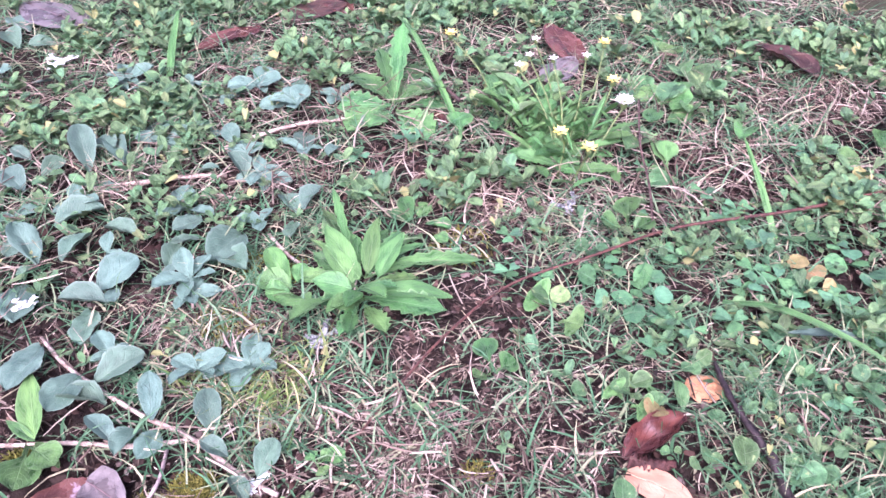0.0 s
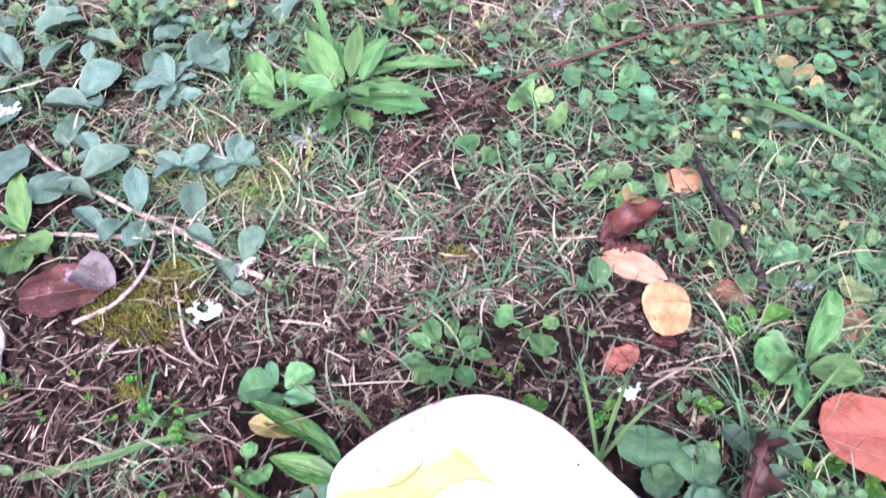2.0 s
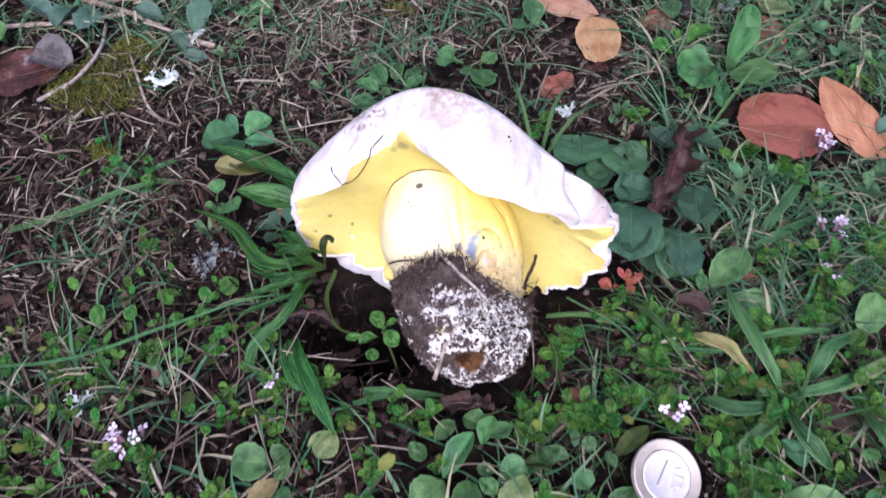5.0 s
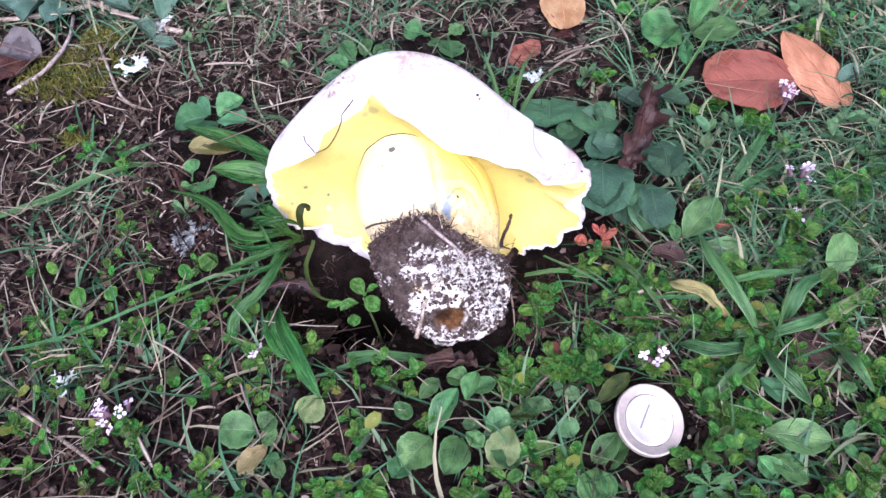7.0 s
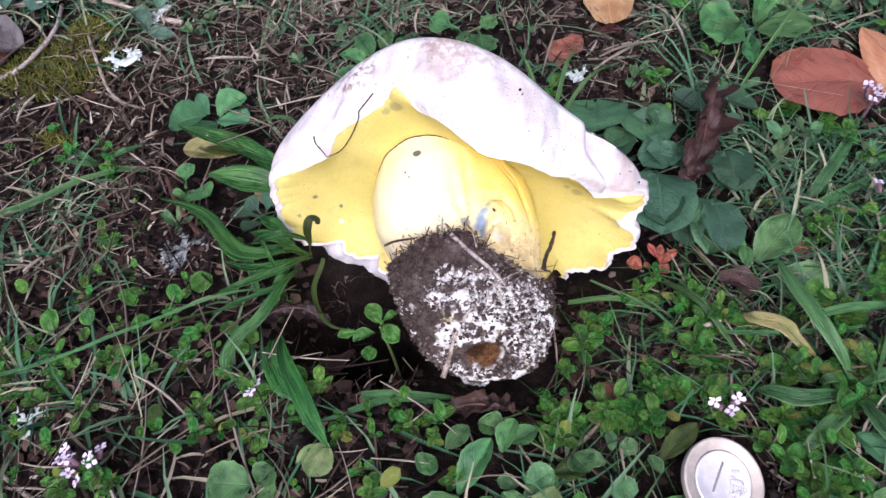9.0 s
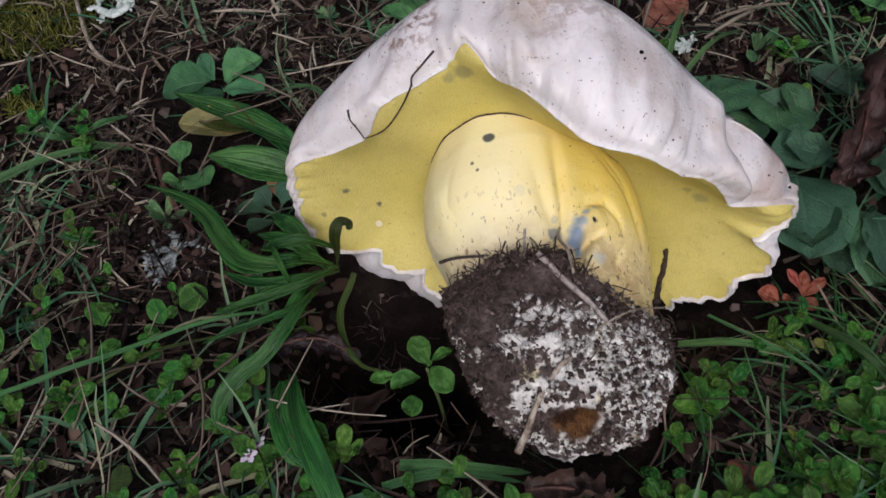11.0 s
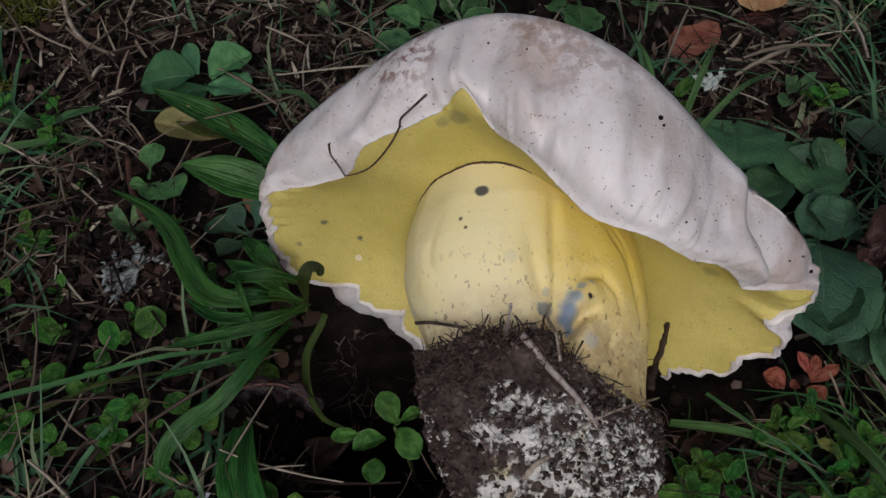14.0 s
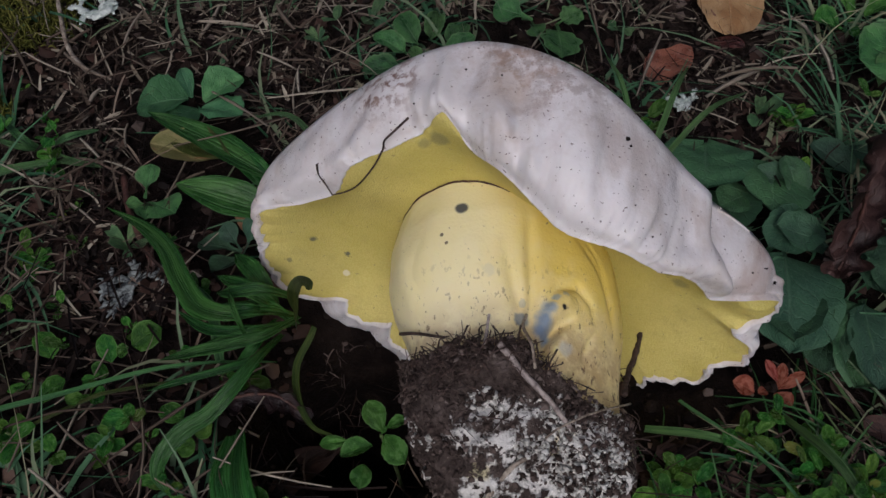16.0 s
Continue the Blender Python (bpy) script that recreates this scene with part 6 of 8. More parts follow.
rosette("daisy_seedling", "ovate", "seed", 0.1477, 0.4930, [(-93, 15.5, 1.30, -10.2, -9.1), (152, 32.2, 0.68, -6.8, 44.9), (-22, 28.9, 0.59, 2.0, 101.8)],
        "oval green leaves beside the hawkbit", "seedling", lift=14)
rosette("daisy_seedling", "ovate", "fresh", 0.2158, 0.5500, [(153, 30.1, 0.55, 3.1, 3.0), (-11, 28.0, 0.62, 84.9, -33.8), (-78, 14.6, 1.30, 50.8, -39.3)],
        "scattered oval green leaves in dry grass", "seedling", lift=14)
rosette("clover_seedling", "round", "seed", 0.2217, 0.4616, [(-16, 16.5, 0.55, -6.2, -16.7), (-101, 11.6, 1.30, -3.1, -19.8), (136, 16.9, 0.74, 10.4, -29.9), (-96, 9.4, 1.30, 13.2, -20.6), (-178, 12.1, 0.93, -8.6, -29.8)],
        "trailing weed with small rounded leaves", "seedling", lift=14)
rosette("clover_seedling", "round", "clover", 0.2450, 0.4188, [(175, 13.9, 0.83, -3.8, -1.0), (-62, 12.4, 1.08, -20.5, -17.7), (141, 13.8, 0.62, -30.3, -26.1), (77, 9.2, 1.30, 0.6, -31.2), (-151, 10.9, 1.30, 4.0, -18.8), (-27, 14.7, 0.57, -45.1, -34.6), (-110, 8.2, 1.30, -23.4, -33.5), (-142, 8.6, 1.30, -4.3, -11.6)],
        "trailing weed with small rounded green leaves", "seedling", lift=14)
rosette("dandelion_leaf", "lance", "bright", -0.0346, 0.3904, [(-107, 47.6, 0.38, 6.1, -19.5), (140, 23.7, 0.68, 3.1, -21.8), (168, 21.1, 0.50, 0.9, -20.4), (46, 28.9, 0.50, -2.4, -12.3), (29, 36.7, 0.34, -1.5, -6.0), (-4, 35.3, 0.29, 4.4, -4.2), (-34, 30.3, 0.45, 10.7, -6.2), (81, 21.8, 0.65, -2.5, -17.0), (-149, 26.5, 0.44, 4.1, -17.1), (29, 17.1, 0.55, 1.0, -10.0)],
        "broader smooth green leaves in the heart of the dandelion", "dandelion", lift=16, high=0.009)
rosette("dandelion_rosette", "tooth", "fresh", -0.0348, 0.3853, [(-84, 61.6, 0.24, 8.6, 9.6), (-108, 49.3, 0.27, 5.6, -16.2), (-153, 30.7, 0.36, 4.8, -20.0), (127, 24.3, 0.42, 5.1, -17.2), (-178, 32.4, 0.26, -0.2, -23.2), (28, 64.7, 0.15, 0.6, 2.6), (-5, 51.7, 0.13, 3.7, 2.5), (55, 29.9, 0.33, -2.8, -0.4), (152, 41.2, 0.32, -9.0, -12.1), (13, 64.6, 0.08, -0.6, 2.6), (-30, 34.5, 0.24, 5.5, 2.5), (-83, 27.5, 0.32, 6.5, -1.6), (59, 17.8, 0.42, -0.3, -6.4), (168, 33.3, 0.24, 2.6, -16.2), (-76, 18.1, 0.40, 11.0, -16.3), (-80, 30.0, 0.30, 4.0, 2.0), (-120, 26.0, 0.32, 2.0, -6.0), (60, 34.0, 0.26, -4.0, 8.0), (20, 30.0, 0.26, -2.0, 12.0), (-20, 34.0, 0.24, 2.0, 14.0), (140, 22.0, 0.36, -4.0, -8.0), (95, 24.0, 0.34, -10.0, 2.0), (-60, 36.0, 0.22, 6.0, 10.0), (0, 24.0, 0.30, 0.0, 6.0)],
        "bright green dandelion rosette with toothed leaves on the soil", "dandelion", lift=13)
rosette("hawkweed_shoot", "ovate", "bright", -0.0731, 0.3874, [(82, 20.3, 0.84, 2.2, -8.9), (33, 26.8, 0.44, 1.0, -5.4), (-8, 12.9, 0.78, 4.9, -3.0), (162, 14.9, 1.05, 5.2, -13.9), (-41, 10.0, 1.19, 8.0, -3.1), (110, 13.6, 1.10, 2.0, -12.9), (-148, 11.4, 0.73, 8.0, -13.0)],
        "pale green spoon-leaved rosette beside the dandelion", "hawkweed", lift=16)
rosette("daisy_seedling", "ovate", "fresh", -0.0102, 0.4530, [(55, 16.4, 1.10, -0.5, -12.2), (21, 16.6, 0.64, 1.0, -9.2), (-20, 13.0, 0.88, 5.8, -6.3), (134, 11.9, 1.30, 0.2, -23.9), (178, 11.3, 0.84, 5.1, -24.0), (-112, 16.3, 1.13, 9.5, -12.4), (-121, 11.5, 1.03, 13.4, -27.0)],
        "pale green daisy seedling with spoon-shaped curled leaves", "seedling", lift=14)
rosette("daisy_seedling", "spat", "fresh", 0.1201, 0.4381, [(-7, 28.6, 0.48, -1.3, -6.6), (84, 16.9, 0.91, -3.3, -6.6), (-77, 16.1, 1.15, 0.0, -6.5)],
        "small pale green seedling with spoon-shaped leaves", "seedling")
rosette("daisy_seedling", "spat", "fresh", 0.0378, 0.3224, [(14, 20.8, 0.51, -0.8, -3.6), (-67, 12.0, 1.14, 0.8, -5.4), (118, 9.8, 1.00, -1.4, -5.5)],
        "small pale green seedling with spoon-shaped leaves", "seedling")
rosette("daisy_seedling", "spat", "fresh", 0.0763, 0.3672, [(57, 17.1, 1.12, -5.0, -1.2), (-115, 14.0, 1.19, -4.5, -14.0), (-42, 12.3, 0.74, -7.8, 1.0)],
        "small pale green seedling with spoon-shaped leaves", "seedling")
rosette("daisy_seedling", "spat", "fresh", 0.0986, 0.3122, [(36, 9.5, 1.30, -0.4, -8.0), (-117, 10.8, 1.11, 3.0, -11.4), (-51, 11.8, 0.70, -0.8, -1.0), (-44, 9.1, 1.09, 11.4, -7.7)],
        "small pale green seedling with spoon-shaped leaves", "seedling")
rosette("daisy_seedling", "round", "fresh", 0.1626, 0.5867, [(30, 19.4, 1.23, -3.0, -0.8), (-46, 31.3, 0.95, 0.4, -4.8), (-102, 17.7, 1.30, 5.8, -8.8), (157, 25.8, 0.56, -3.0, -13.1), (-135, 16.4, 1.30, 6.3, -16.9)],
        "round-leaved green seedling cluster in the turf", "seedling")
rosette("daisy_seedling", "spat", "fresh", 0.1753, 0.6748, [(6, 25.7, 0.73, -1.1, -15.5), (-37, 19.3, 1.01, 2.4, -20.3), (134, 14.4, 1.30, -6.4, -20.5)],
        "small pale green seedling with spoon-shaped leaves", "seedling")
rosette("daisy_seedling", "spat", "fresh", 0.0192, 0.5475, [(7, 24.1, 0.62, 0.1, -19.4), (-140, 11.8, 1.29, 4.0, -22.9), (143, 9.1, 1.30, -3.6, -23.1)],
        "small pale green seedling with spoon-shaped leaves", "seedling")
rosette("daisy_seedling", "spat", "fresh", 0.0916, 0.7510, [(-148, 20.7, 1.30, -3.2, -5.7), (64, 13.5, 1.30, -7.8, 0.3)],
        "small pale green seedling with spoon-shaped leaves", "seedling")
rosette("hawkbit_rosette", "tooth", "fresh", -0.0336, 0.5947, [(97, 40.2, 0.70, 1.8, -18.3), (43, 47.2, 0.53, 1.5, -14.1), (-2, 90.0, 0.18, 5.2, -9.8), (-43, 49.3, 0.60, 7.6, -14.0), (-95, 38.6, 0.73, 7.9, -18.2), (-136, 42.2, 0.53, 6.4, -26.4), (160, 37.5, 0.49, 2.4, -26.5), (139, 42.9, 0.52, -1.9, -22.5), (18, 66.2, 0.23, 3.5, -14.1), (-15, 78.2, 0.25, 7.0, -5.5)],
        "flat green rosette of long toothed leaves", "hawkbit", lift=8)
rosette("willowherb_shoot", "lance", "fresh", -0.1682, 0.2719, [(23, 41.8, .3), (58, 18.5, .28), (-134, 23.6, .28)],
        "pale green upright shoot with pointed narrow leaves", "weed")
rosette("willowherb_shoot", "spat", "fresh", -0.1700, 0.2688, [(-174, 25.3, .6), (-124, 21.8, .6)],
        "pale green broad-leaved shoot beside the stolon", "weed")
rosette("daisy_seedling", "spat", "fresh", -0.0405, 0.2624, [(39, 6.4, .8), (-63, 8.2, .7), (-137, 7.1, .8), (-60, 13.7, .5)],
        "small pale green seedling with spoon-shaped leaves", "seedling")
rosette("daisy_seedling", "spat", "fresh", 0.1530, 0.4978, [(89, 11.5, .5), (-180, 15.6, .4), (16, 24.0, .5), (0, 24.0, .5)],
        "small pale green seedling with spoon-shaped leaves", "seedling")
rosette("daisy_seedling", "spat", "fresh", 0.0918, 0.7547, [(-61, 11.5, .7), (34, 21.3, .7), (171, 24.0, .6)],
        "small pale green seedling with spoon-shaped leaves", "seedling")
rosette("groundsel_cluster", "disc", "fresh", 0.0260, 0.2072, [(26, 12.0, .65, -2.6, 4.3), (-9, 10.2, .6, 0.9, 6.3), (-36, 9.8, .7, 5.8, 4.6), (63, 11.4, .65, -6.0, 1.1), (108, 11.9, .65, -6.9, -3.1), (146, 13.0, .7, -4.4, -6.0), (172, 12.6, .7, 0.3, -6.8), (-154, 11.4, .7, 5.0, -5.7), (-93, 11.0, .75, 7.2, -2.1), (-67, 10.1, .6, 4.7, 0.9), (46, 5.1, .7, -1.1, -0.8), (-57, 4.1, .7, 2.5, -3.7)],
        "dense bright green seedling cluster behind the mushroom", "seedling")
rosette("daisy_seedling", "spat", "fresh", 0.0568, 0.2205, [(67, 12.4, .7), (96, 3.3, .7), (-165, 8.2, .6)],
        "small pale green seedling with spoon-shaped leaves", "seedling")
rosette("cranesbill_leaf", "lobed", "fresh", 0.0640, 0.2191, [(-59, 9.0, .9), (178, 14.9, .9)],
        "small lobed cranesbill leaves on thin stalks", "cranesbill")
rosette("daisy_seedling", "spat", "fresh", -0.0447, 0.1547, [(-6, 9.2, .6), (99, 5.7, .5), (-124, 10.6, .8), (-172, 8.8, .5)],
        "small pale green seedling with spoon-shaped leaves", "seedling")
rosette("hawkweed_patch", "disc", "dark", 0.1271, 0.1453, [(79, 13.5, .6, -3.3, 14.8), (38, 14.6, .6, 11.3, 18.3), (-69, 6.3, .8, 16.8, 22.1), (123, 12.6, .8, -16.3, 12.6), (82, 16.4, .62, -1.1, -4.2), (165, 17.9, .85, 12.8, -3.2), (16, 12.1, .7, -5.4, 10.6), (-100, 12.6, .6, 8.6, 8.0)],
        "dark green downy hawkweed rosette beside the mushroom cap", "hawkweed")
rosette("hawkweed_patch", "disc", "dark", 0.1214, 0.1493, [(171, 22.1, 1.0, -20.1, 26.0), (166, 16.2, .9, -15.8, 10.4), (163, 19.2, 1.1, -4.9, 19.0), (169, 31.2, .75, -6.0, -8.0), (160, 25.4, .75, 10.0, -21.4), (-124, 23.0, .6, 14.3, 23.8), (128, 19.0, .7, 3.3, -0.0), (173, 19.5, .8, 17.8, -4.1)],
        "green mottled hawkweed leaves overlapping beside the mushroom cap", "hawkweed")
rosette("hawkweed_patch", "disc", "dark", 0.1268, 0.1310, [(138, 23.9, .6, -6.0, 7.3), (169, 19.6, .7, -12.1, -0.1), (169, 23.7, .6, 4.2, -4.3), (162, 18.1, .6, -4.0, -7.0)],
        "dark green downy hawkweed rosette beside the mushroom cap", "hawkweed")
rosette("ribwort_plantain", "lance", "ribwort", -0.0129, 0.1588, [(76, 25.8, 0.43, 1.4, -7.3), (66, 40.2, 0.24, 0.9, 2.9), (45, 23.5, 0.28, 1.8, -0.9)],
        "broad ribbed plantain leaves lying beside the cap", "plantain", lift=6)
rosette("withered_leaf", "ovate", "yellow", -0.0367, 0.1731, [(79, 19.4, 0.46, 8.4, -3.2)],
        "yellow withering leaf under the plantain leaves", "leaf", lift=4)
rosette("daisy_seedling", "spat", "dark", -0.0177, 0.1395, [(76, 12.4, .5), (144, 10.8, .5), (-23, 10.9, .5), (31, 8.6, .5)],
        "dark green seedling beside the cap", "seedling")
rosette("plantain_seedling", "broad", "fresh", 0.1622, 0.0186, [(-160, 7.8, .6), (-50, 7.6, .5)],
        "broad dark green plantain leaves low on the turf", "plantain")
rosette("withered_leaf", "ovate", "pale", 0.0018, 0.0544, [(150, 10.5, 0.85, 0.4, 2.8), (118, 8.5, 0.5, -0.6, 1.8)],
        "pale withered lobed leaf under the green one", "leaf", lift=4)
rosette("yellow_leaf", "lance", "olive", -0.0447, 0.1802, [(-122, 24.5, .4)],
        "withered yellow leaf under the seedling", "leaf")
rosette("cinquefoil_leaf", "tooth", "fresh", 0.1192, 0.0106, [(67, 7.8, .4), (2, 6.5, .45), (-78, 8.4, .4), (-142, 7.3, .4), (124, 9.5, .4)],
        "five-fingered green cinquefoil leaf close to the soil", "cinquefoil")
rosette("lobed_leaf", "lobed", "fresh", 0.1700, 0.0316, [(-21, 6.0, 1.0)],
        "small yellow-green lobed cranesbill leaf", "cranesbill")
rosette("daisy_seedling", "spat", "fresh", 0.1936, 0.0807, [(48, 8.2, .8), (-48, 5.6, .7), (-164, 8.1, .6)],
        "round-leaved green seedling cluster on the litter", "seedling")
rosette("hawkweed_patch", "broad", "grey", 0.2316, 0.1714, [(-109, 6.8, .5), (117, 14.9, .5)],
        "grey-green hawkweed leaves on the turf", "hawkweed")
rosette("plantain_seedling", "lance", "grey", 0.2329, 0.3473, [(102, 51.9, .2), (94, 12.9, .2)],
        "long dark green leaf reaching over the turf", "plantain")
rosette("daisy_rosette", "broad", "fresh", 0.2143, 0.1239, [(-58, 7.3, .6), (23, 7.5, .5), (-171, 7.9, .6)],
        "green leaves at the edge of the turf", "daisy")
rosette("plantain_seedling", "ovate", "fresh", 0.1400, 0.0234, [(-107, 19.9, 0.56, 0.1, 0.4), (-135, 12.6, 0.80, 0.5, -6.5), (-151, 8.2, 0.96, -3.5, -6.3)],
        "broad dark green plantain leaves low on the turf", "plantain", lift=6)
rosette("plantain_seedling", "ovate", "fresh", 0.1395, 0.1040, [(-51, 19.6, 0.65, -2.5, -3.2), (-105, 17.9, 0.78, 0.2, -10.0), (25, 9.3, 0.79, -5.9, -2.7), (-7, 7.2, 0.61, -6.3, -5.5)],
        "bright green seedling with large round leaves", "plantain", lift=12)
rosette("plantain_seedling", "round", "fresh", 0.1885, 0.0856, [(-27, 16.0, 0.67, -6.9, -9.7), (30, 5.6, 1.05, -10.4, -9.1)],
        "round green leaf standing in the turf", "plantain", lift=12)
rosette("daisy_seedling", "ovate", "clover", 0.1460, 0.0407, [(-151, 10.2, 0.84, -1.1, 1.0), (-155, 8.8, 0.76, 6.4, 1.5)],
        "pale green leaves beside the ribwort", "seedling", lift=5)
rosette("clover_seedling", "round", "fresh", 0.1334, 0.0252, [(-10, 6.5, 0.97, -1.9, -4.7)],
        "small heart-shaped green leaf on a thin stalk", "seedling", lift=12)
rosette("yellow_leaf", "ovate", "olive", 0.0932, 0.0424, [(-55, 15.4, 0.42, -1.5, -1.8)],
        "yellowing broad leaf tucked under the coin", "leaf", lift=3)
rosette("daisy_rosette", "ovate", "fresh", 0.0492, 0.0401, [(-40, 17.4, 0.47, -11.8, -1.8), (148, 14.7, 0.71, -2.8, -3.7), (133, 13.3, 0.96, -11.9, -2.8), (136, 8.0, 1.08, -20.0, -9.1), (-114, 10.5, 0.99, 5.5, 1.7), (-162, 12.6, 0.83, 8.8, -5.2), (-119, 7.6, 1.05, -4.3, 18.2), (-30, 10.2, 0.63, 1.1, 7.8), (-71, 8.5, 0.66, 3.7, 11.3), (-144, 7.3, 0.80, -0.3, -3.0), (125, 6.8, 1.09, -17.1, 9.4), (-58, 8.9, 0.72, -14.2, 11.8), (-153, 7.1, 1.26, 20.0, 5.2)],
        "green daisy rosette with broad rounded leaves", "daisy", lift=10)
rosette("daisy_rosette", "ovate", "fresh", 0.0931, 0.0252, [(137, 14.4, 0.69, 7.6, 7.5), (129, 12.4, 0.60, 3.9, 7.1), (167, 13.8, 0.80, -5.0, -2.6), (-175, 8.9, 0.58, -3.2, -4.7)],
        "broad green leaves spreading under the coin", "daisy", lift=0, high=0.0005)
rosette("broad_seedling", "disc", "fresh", -0.0187, 0.0482, [(82, 13.5, 0.90, 1.1, -1.3), (-50, 6.4, 1.30, 1.5, -1.4)],
        "two-leaved seedling with broad rounded seed leaves", "seedling", lift=4)
rosette("broad_seedling", "disc", "fresh", -0.0169, 0.0475, [(-123, 5.0, 1.30, 0.4, -1.6)],
        "small round seed leaf of a seedling", "seedling", lift=4)
rosette("yellow_leaf", "ovate", "yellow", -0.0168, 0.0408, [(131, 12.1, 0.62, 1.4, 1.1)],
        "curled half-withered yellow leaf on the soil", "leaf", lift=8)
rosette("daisy_seedling", "round", "fresh", -0.0147, 0.0396, [(-163, 6.1, 0.76, 0.3, 0.3), (-158, 6.8, 0.71, 2.3, -3.5)],
        "small green seedling beside the withered leaf", "seedling", lift=12)
rosette("yellow_leaf", "round", "olive", -0.0489, 0.0725, [(-94, 6.3, 1.11, -1.8, -1.2)],
        "round yellow-green leaf on the litter", "leaf", lift=6)
rosette("plantain_seedling", "ovate", "fresh", 0.1675, 0.2086, [(104, 21.7, 0.98, -4.1, -5.1), (-109, 18.8, 0.90, 0.3, -8.1), (-24, 33.4, 0.34, 0.7, -1.4), (-25, 11.7, 0.54, 0.7, -3.8), (140, 22.7, 0.42, -3.7, -2.7), (167, 19.3, 0.35, -3.2, -11.1)],
        "green broad-leaved plantain with mottled rounded leaves", "plantain", lift=10)
rosette("daisy_seedling", "ovate", "clover", -0.0403, 0.1937, [(100, 14.3, 1.30, -0.1, -3.6), (-49, 13.0, 0.92, 4.2, -4.1), (-115, 13.5, 0.90, 4.2, -7.1), (25, 11.3, 0.54, 0.7, -2.4), (147, 10.5, 1.07, 2.7, -6.8)],
        "dull green seedling with five rounded leaves", "seedling", lift=12)
rosette("daisy_seedling", "round", "thyme", -0.1023, 0.1256, [(110, 4.0, 1.30, -0.0, -3.1), (-53, 4.1, 1.30, 4.1, -3.7)],
        "tiny round-leaved seedling on the dark litter", "seedling", lift=12)
rosette("daisy_seedling", "round", "thyme", -0.0866, 0.1112, [(8, 8.1, 0.75, 2.7, -6.5)],
        "tiny round-leaved seedling on the dark litter", "seedling", lift=12)
rosette("daisy_seedling", "round", "thyme", -0.0738, 0.1081, [(82, 3.6, 1.30, 1.8, -5.2), (7, 5.7, 1.00, 2.4, -3.5)],
        "tiny round-leaved seedling on the dark litter", "seedling", lift=12)
rosette("daisy_seedling", "round", "thyme", -0.0618, 0.1182, [(34, 8.4, 0.64, 2.7, -6.6)],
        "tiny round-leaved seedling on the dark litter", "seedling", lift=12)
rosette("daisy_seedling", "round", "thyme", -0.0571, 0.1049, [(-58, 7.0, 1.05, -0.5, -5.0)],
        "tiny round-leaved seedling on the dark litter", "seedling", lift=12)
rosette("daisy_seedling", "round", "thyme", -0.0463, 0.1158, [(24, 7.0, 0.65, 1.6, -5.2), (-54, 3.3, 1.30, 3.2, -4.3), (136, 3.4, 1.30, 0.7, -6.3)],
        "tiny round-leaved seedling on the dark litter", "seedling", lift=12)
rosette("daisy_seedling", "round", "thyme", -0.0394, 0.1189, [(-55, 7.6, 1.00, -1.1, -4.4)],
        "tiny round-leaved seedling on the dark litter", "seedling", lift=12)
rosette("daisy_seedling", "round", "thyme", -0.0255, 0.0975, [(55, 6.0, 0.82, 1.1, -2.5), (-69, 4.5, 1.30, 3.1, -3.9)],
        "tiny round-leaved seedling on the dark litter", "seedling", lift=12)
rosette("daisy_seedling", "round", "thyme", -0.0535, 0.0926, [(31, 4.4, 0.81, 1.7, -3.8), (-134, 4.3, 0.86, 2.7, -4.8)],
        "tiny round-leaved seedling on the dark litter", "seedling", lift=12)
rosette("daisy_seedling", "round", "thyme", -0.0253, 0.0907, [(-67, 4.1, 1.22, 1.1, -2.4)],
        "tiny round-leaved seedling on the dark litter", "seedling", lift=12)
rosette("daisy_seedling", "round", "thyme", -0.0541, 0.0676, [(-52, 3.2, 1.30, 1.6, -2.0)],
        "tiny round-leaved seedling on the dark litter", "seedling", lift=12)
rosette("daisy_seedling", "round", "thyme", -0.0426, 0.0621, [(-57, 3.5, 1.30, 0.5, -2.2)],
        "tiny round-leaved seedling on the dark litter", "seedling", lift=12)
rosette("thyme_shoot", "ovate", "shoot", 0.0187, 0.0940, [(27, 7.5, .72, 0.4, -0.0), (-140, 8.1, .72, 0.9, -0.7), (-66, 5.1, .6, 1.5, 0.7), (-24, 1.9, .7, 0.2, -0.0), (113, 7.2, .66, -1.5, -3.2), (97, 5.6, .6, -7.3, -2.6), (173, 5.9, .8, -3.1, -7.3)],
        "glossy thyme shoot with paired round leaves beside the stem base", "thyme", lift=10, level=0.0)
rosette("red_shoot", "ovate", "red", 0.1108, 0.1105, [(61, 5.3, 0.91, -8.2, -5.3), (20, 5.2, 0.47, -3.2, -3.1), (-15, 5.2, 0.49, -2.2, -3.9), (-56, 6.9, 0.40, -2.0, -3.9), (-142, 4.7, 1.00, -3.9, -5.7), (119, 3.1, 0.76, -5.9, -5.4), (21, 2.9, 0.76, -2.1, -4.2)],
        "coral-red seedling shoot of small pointed leaves beside the cap", "seedling", lift=22)
rosette("thyme_shoot", "round", "thyme", 0.1588, 0.1577, [(31, 7.2, .6), (157, 8.5, .6), (-132, 4.4, .6), (-19, 3.9, .5)],
        "small thyme shoot with paired round leaves", "thyme")
rosette("thyme_shoot", "round", "thyme", 0.1677, 0.1630, [(7, 5.1, .7), (-140, 4.7, .7), (155, 10.9, .7), (105, 6.8, .6)],
        "small thyme shoot with paired round leaves", "thyme")
rosette("thyme_shoot", "round", "thyme", 0.1791, 0.1555, [(19, 6.1, .7), (-64, 3.8, .7), (157, 11.5, .7)],
        "small thyme shoot with paired round leaves", "thyme")


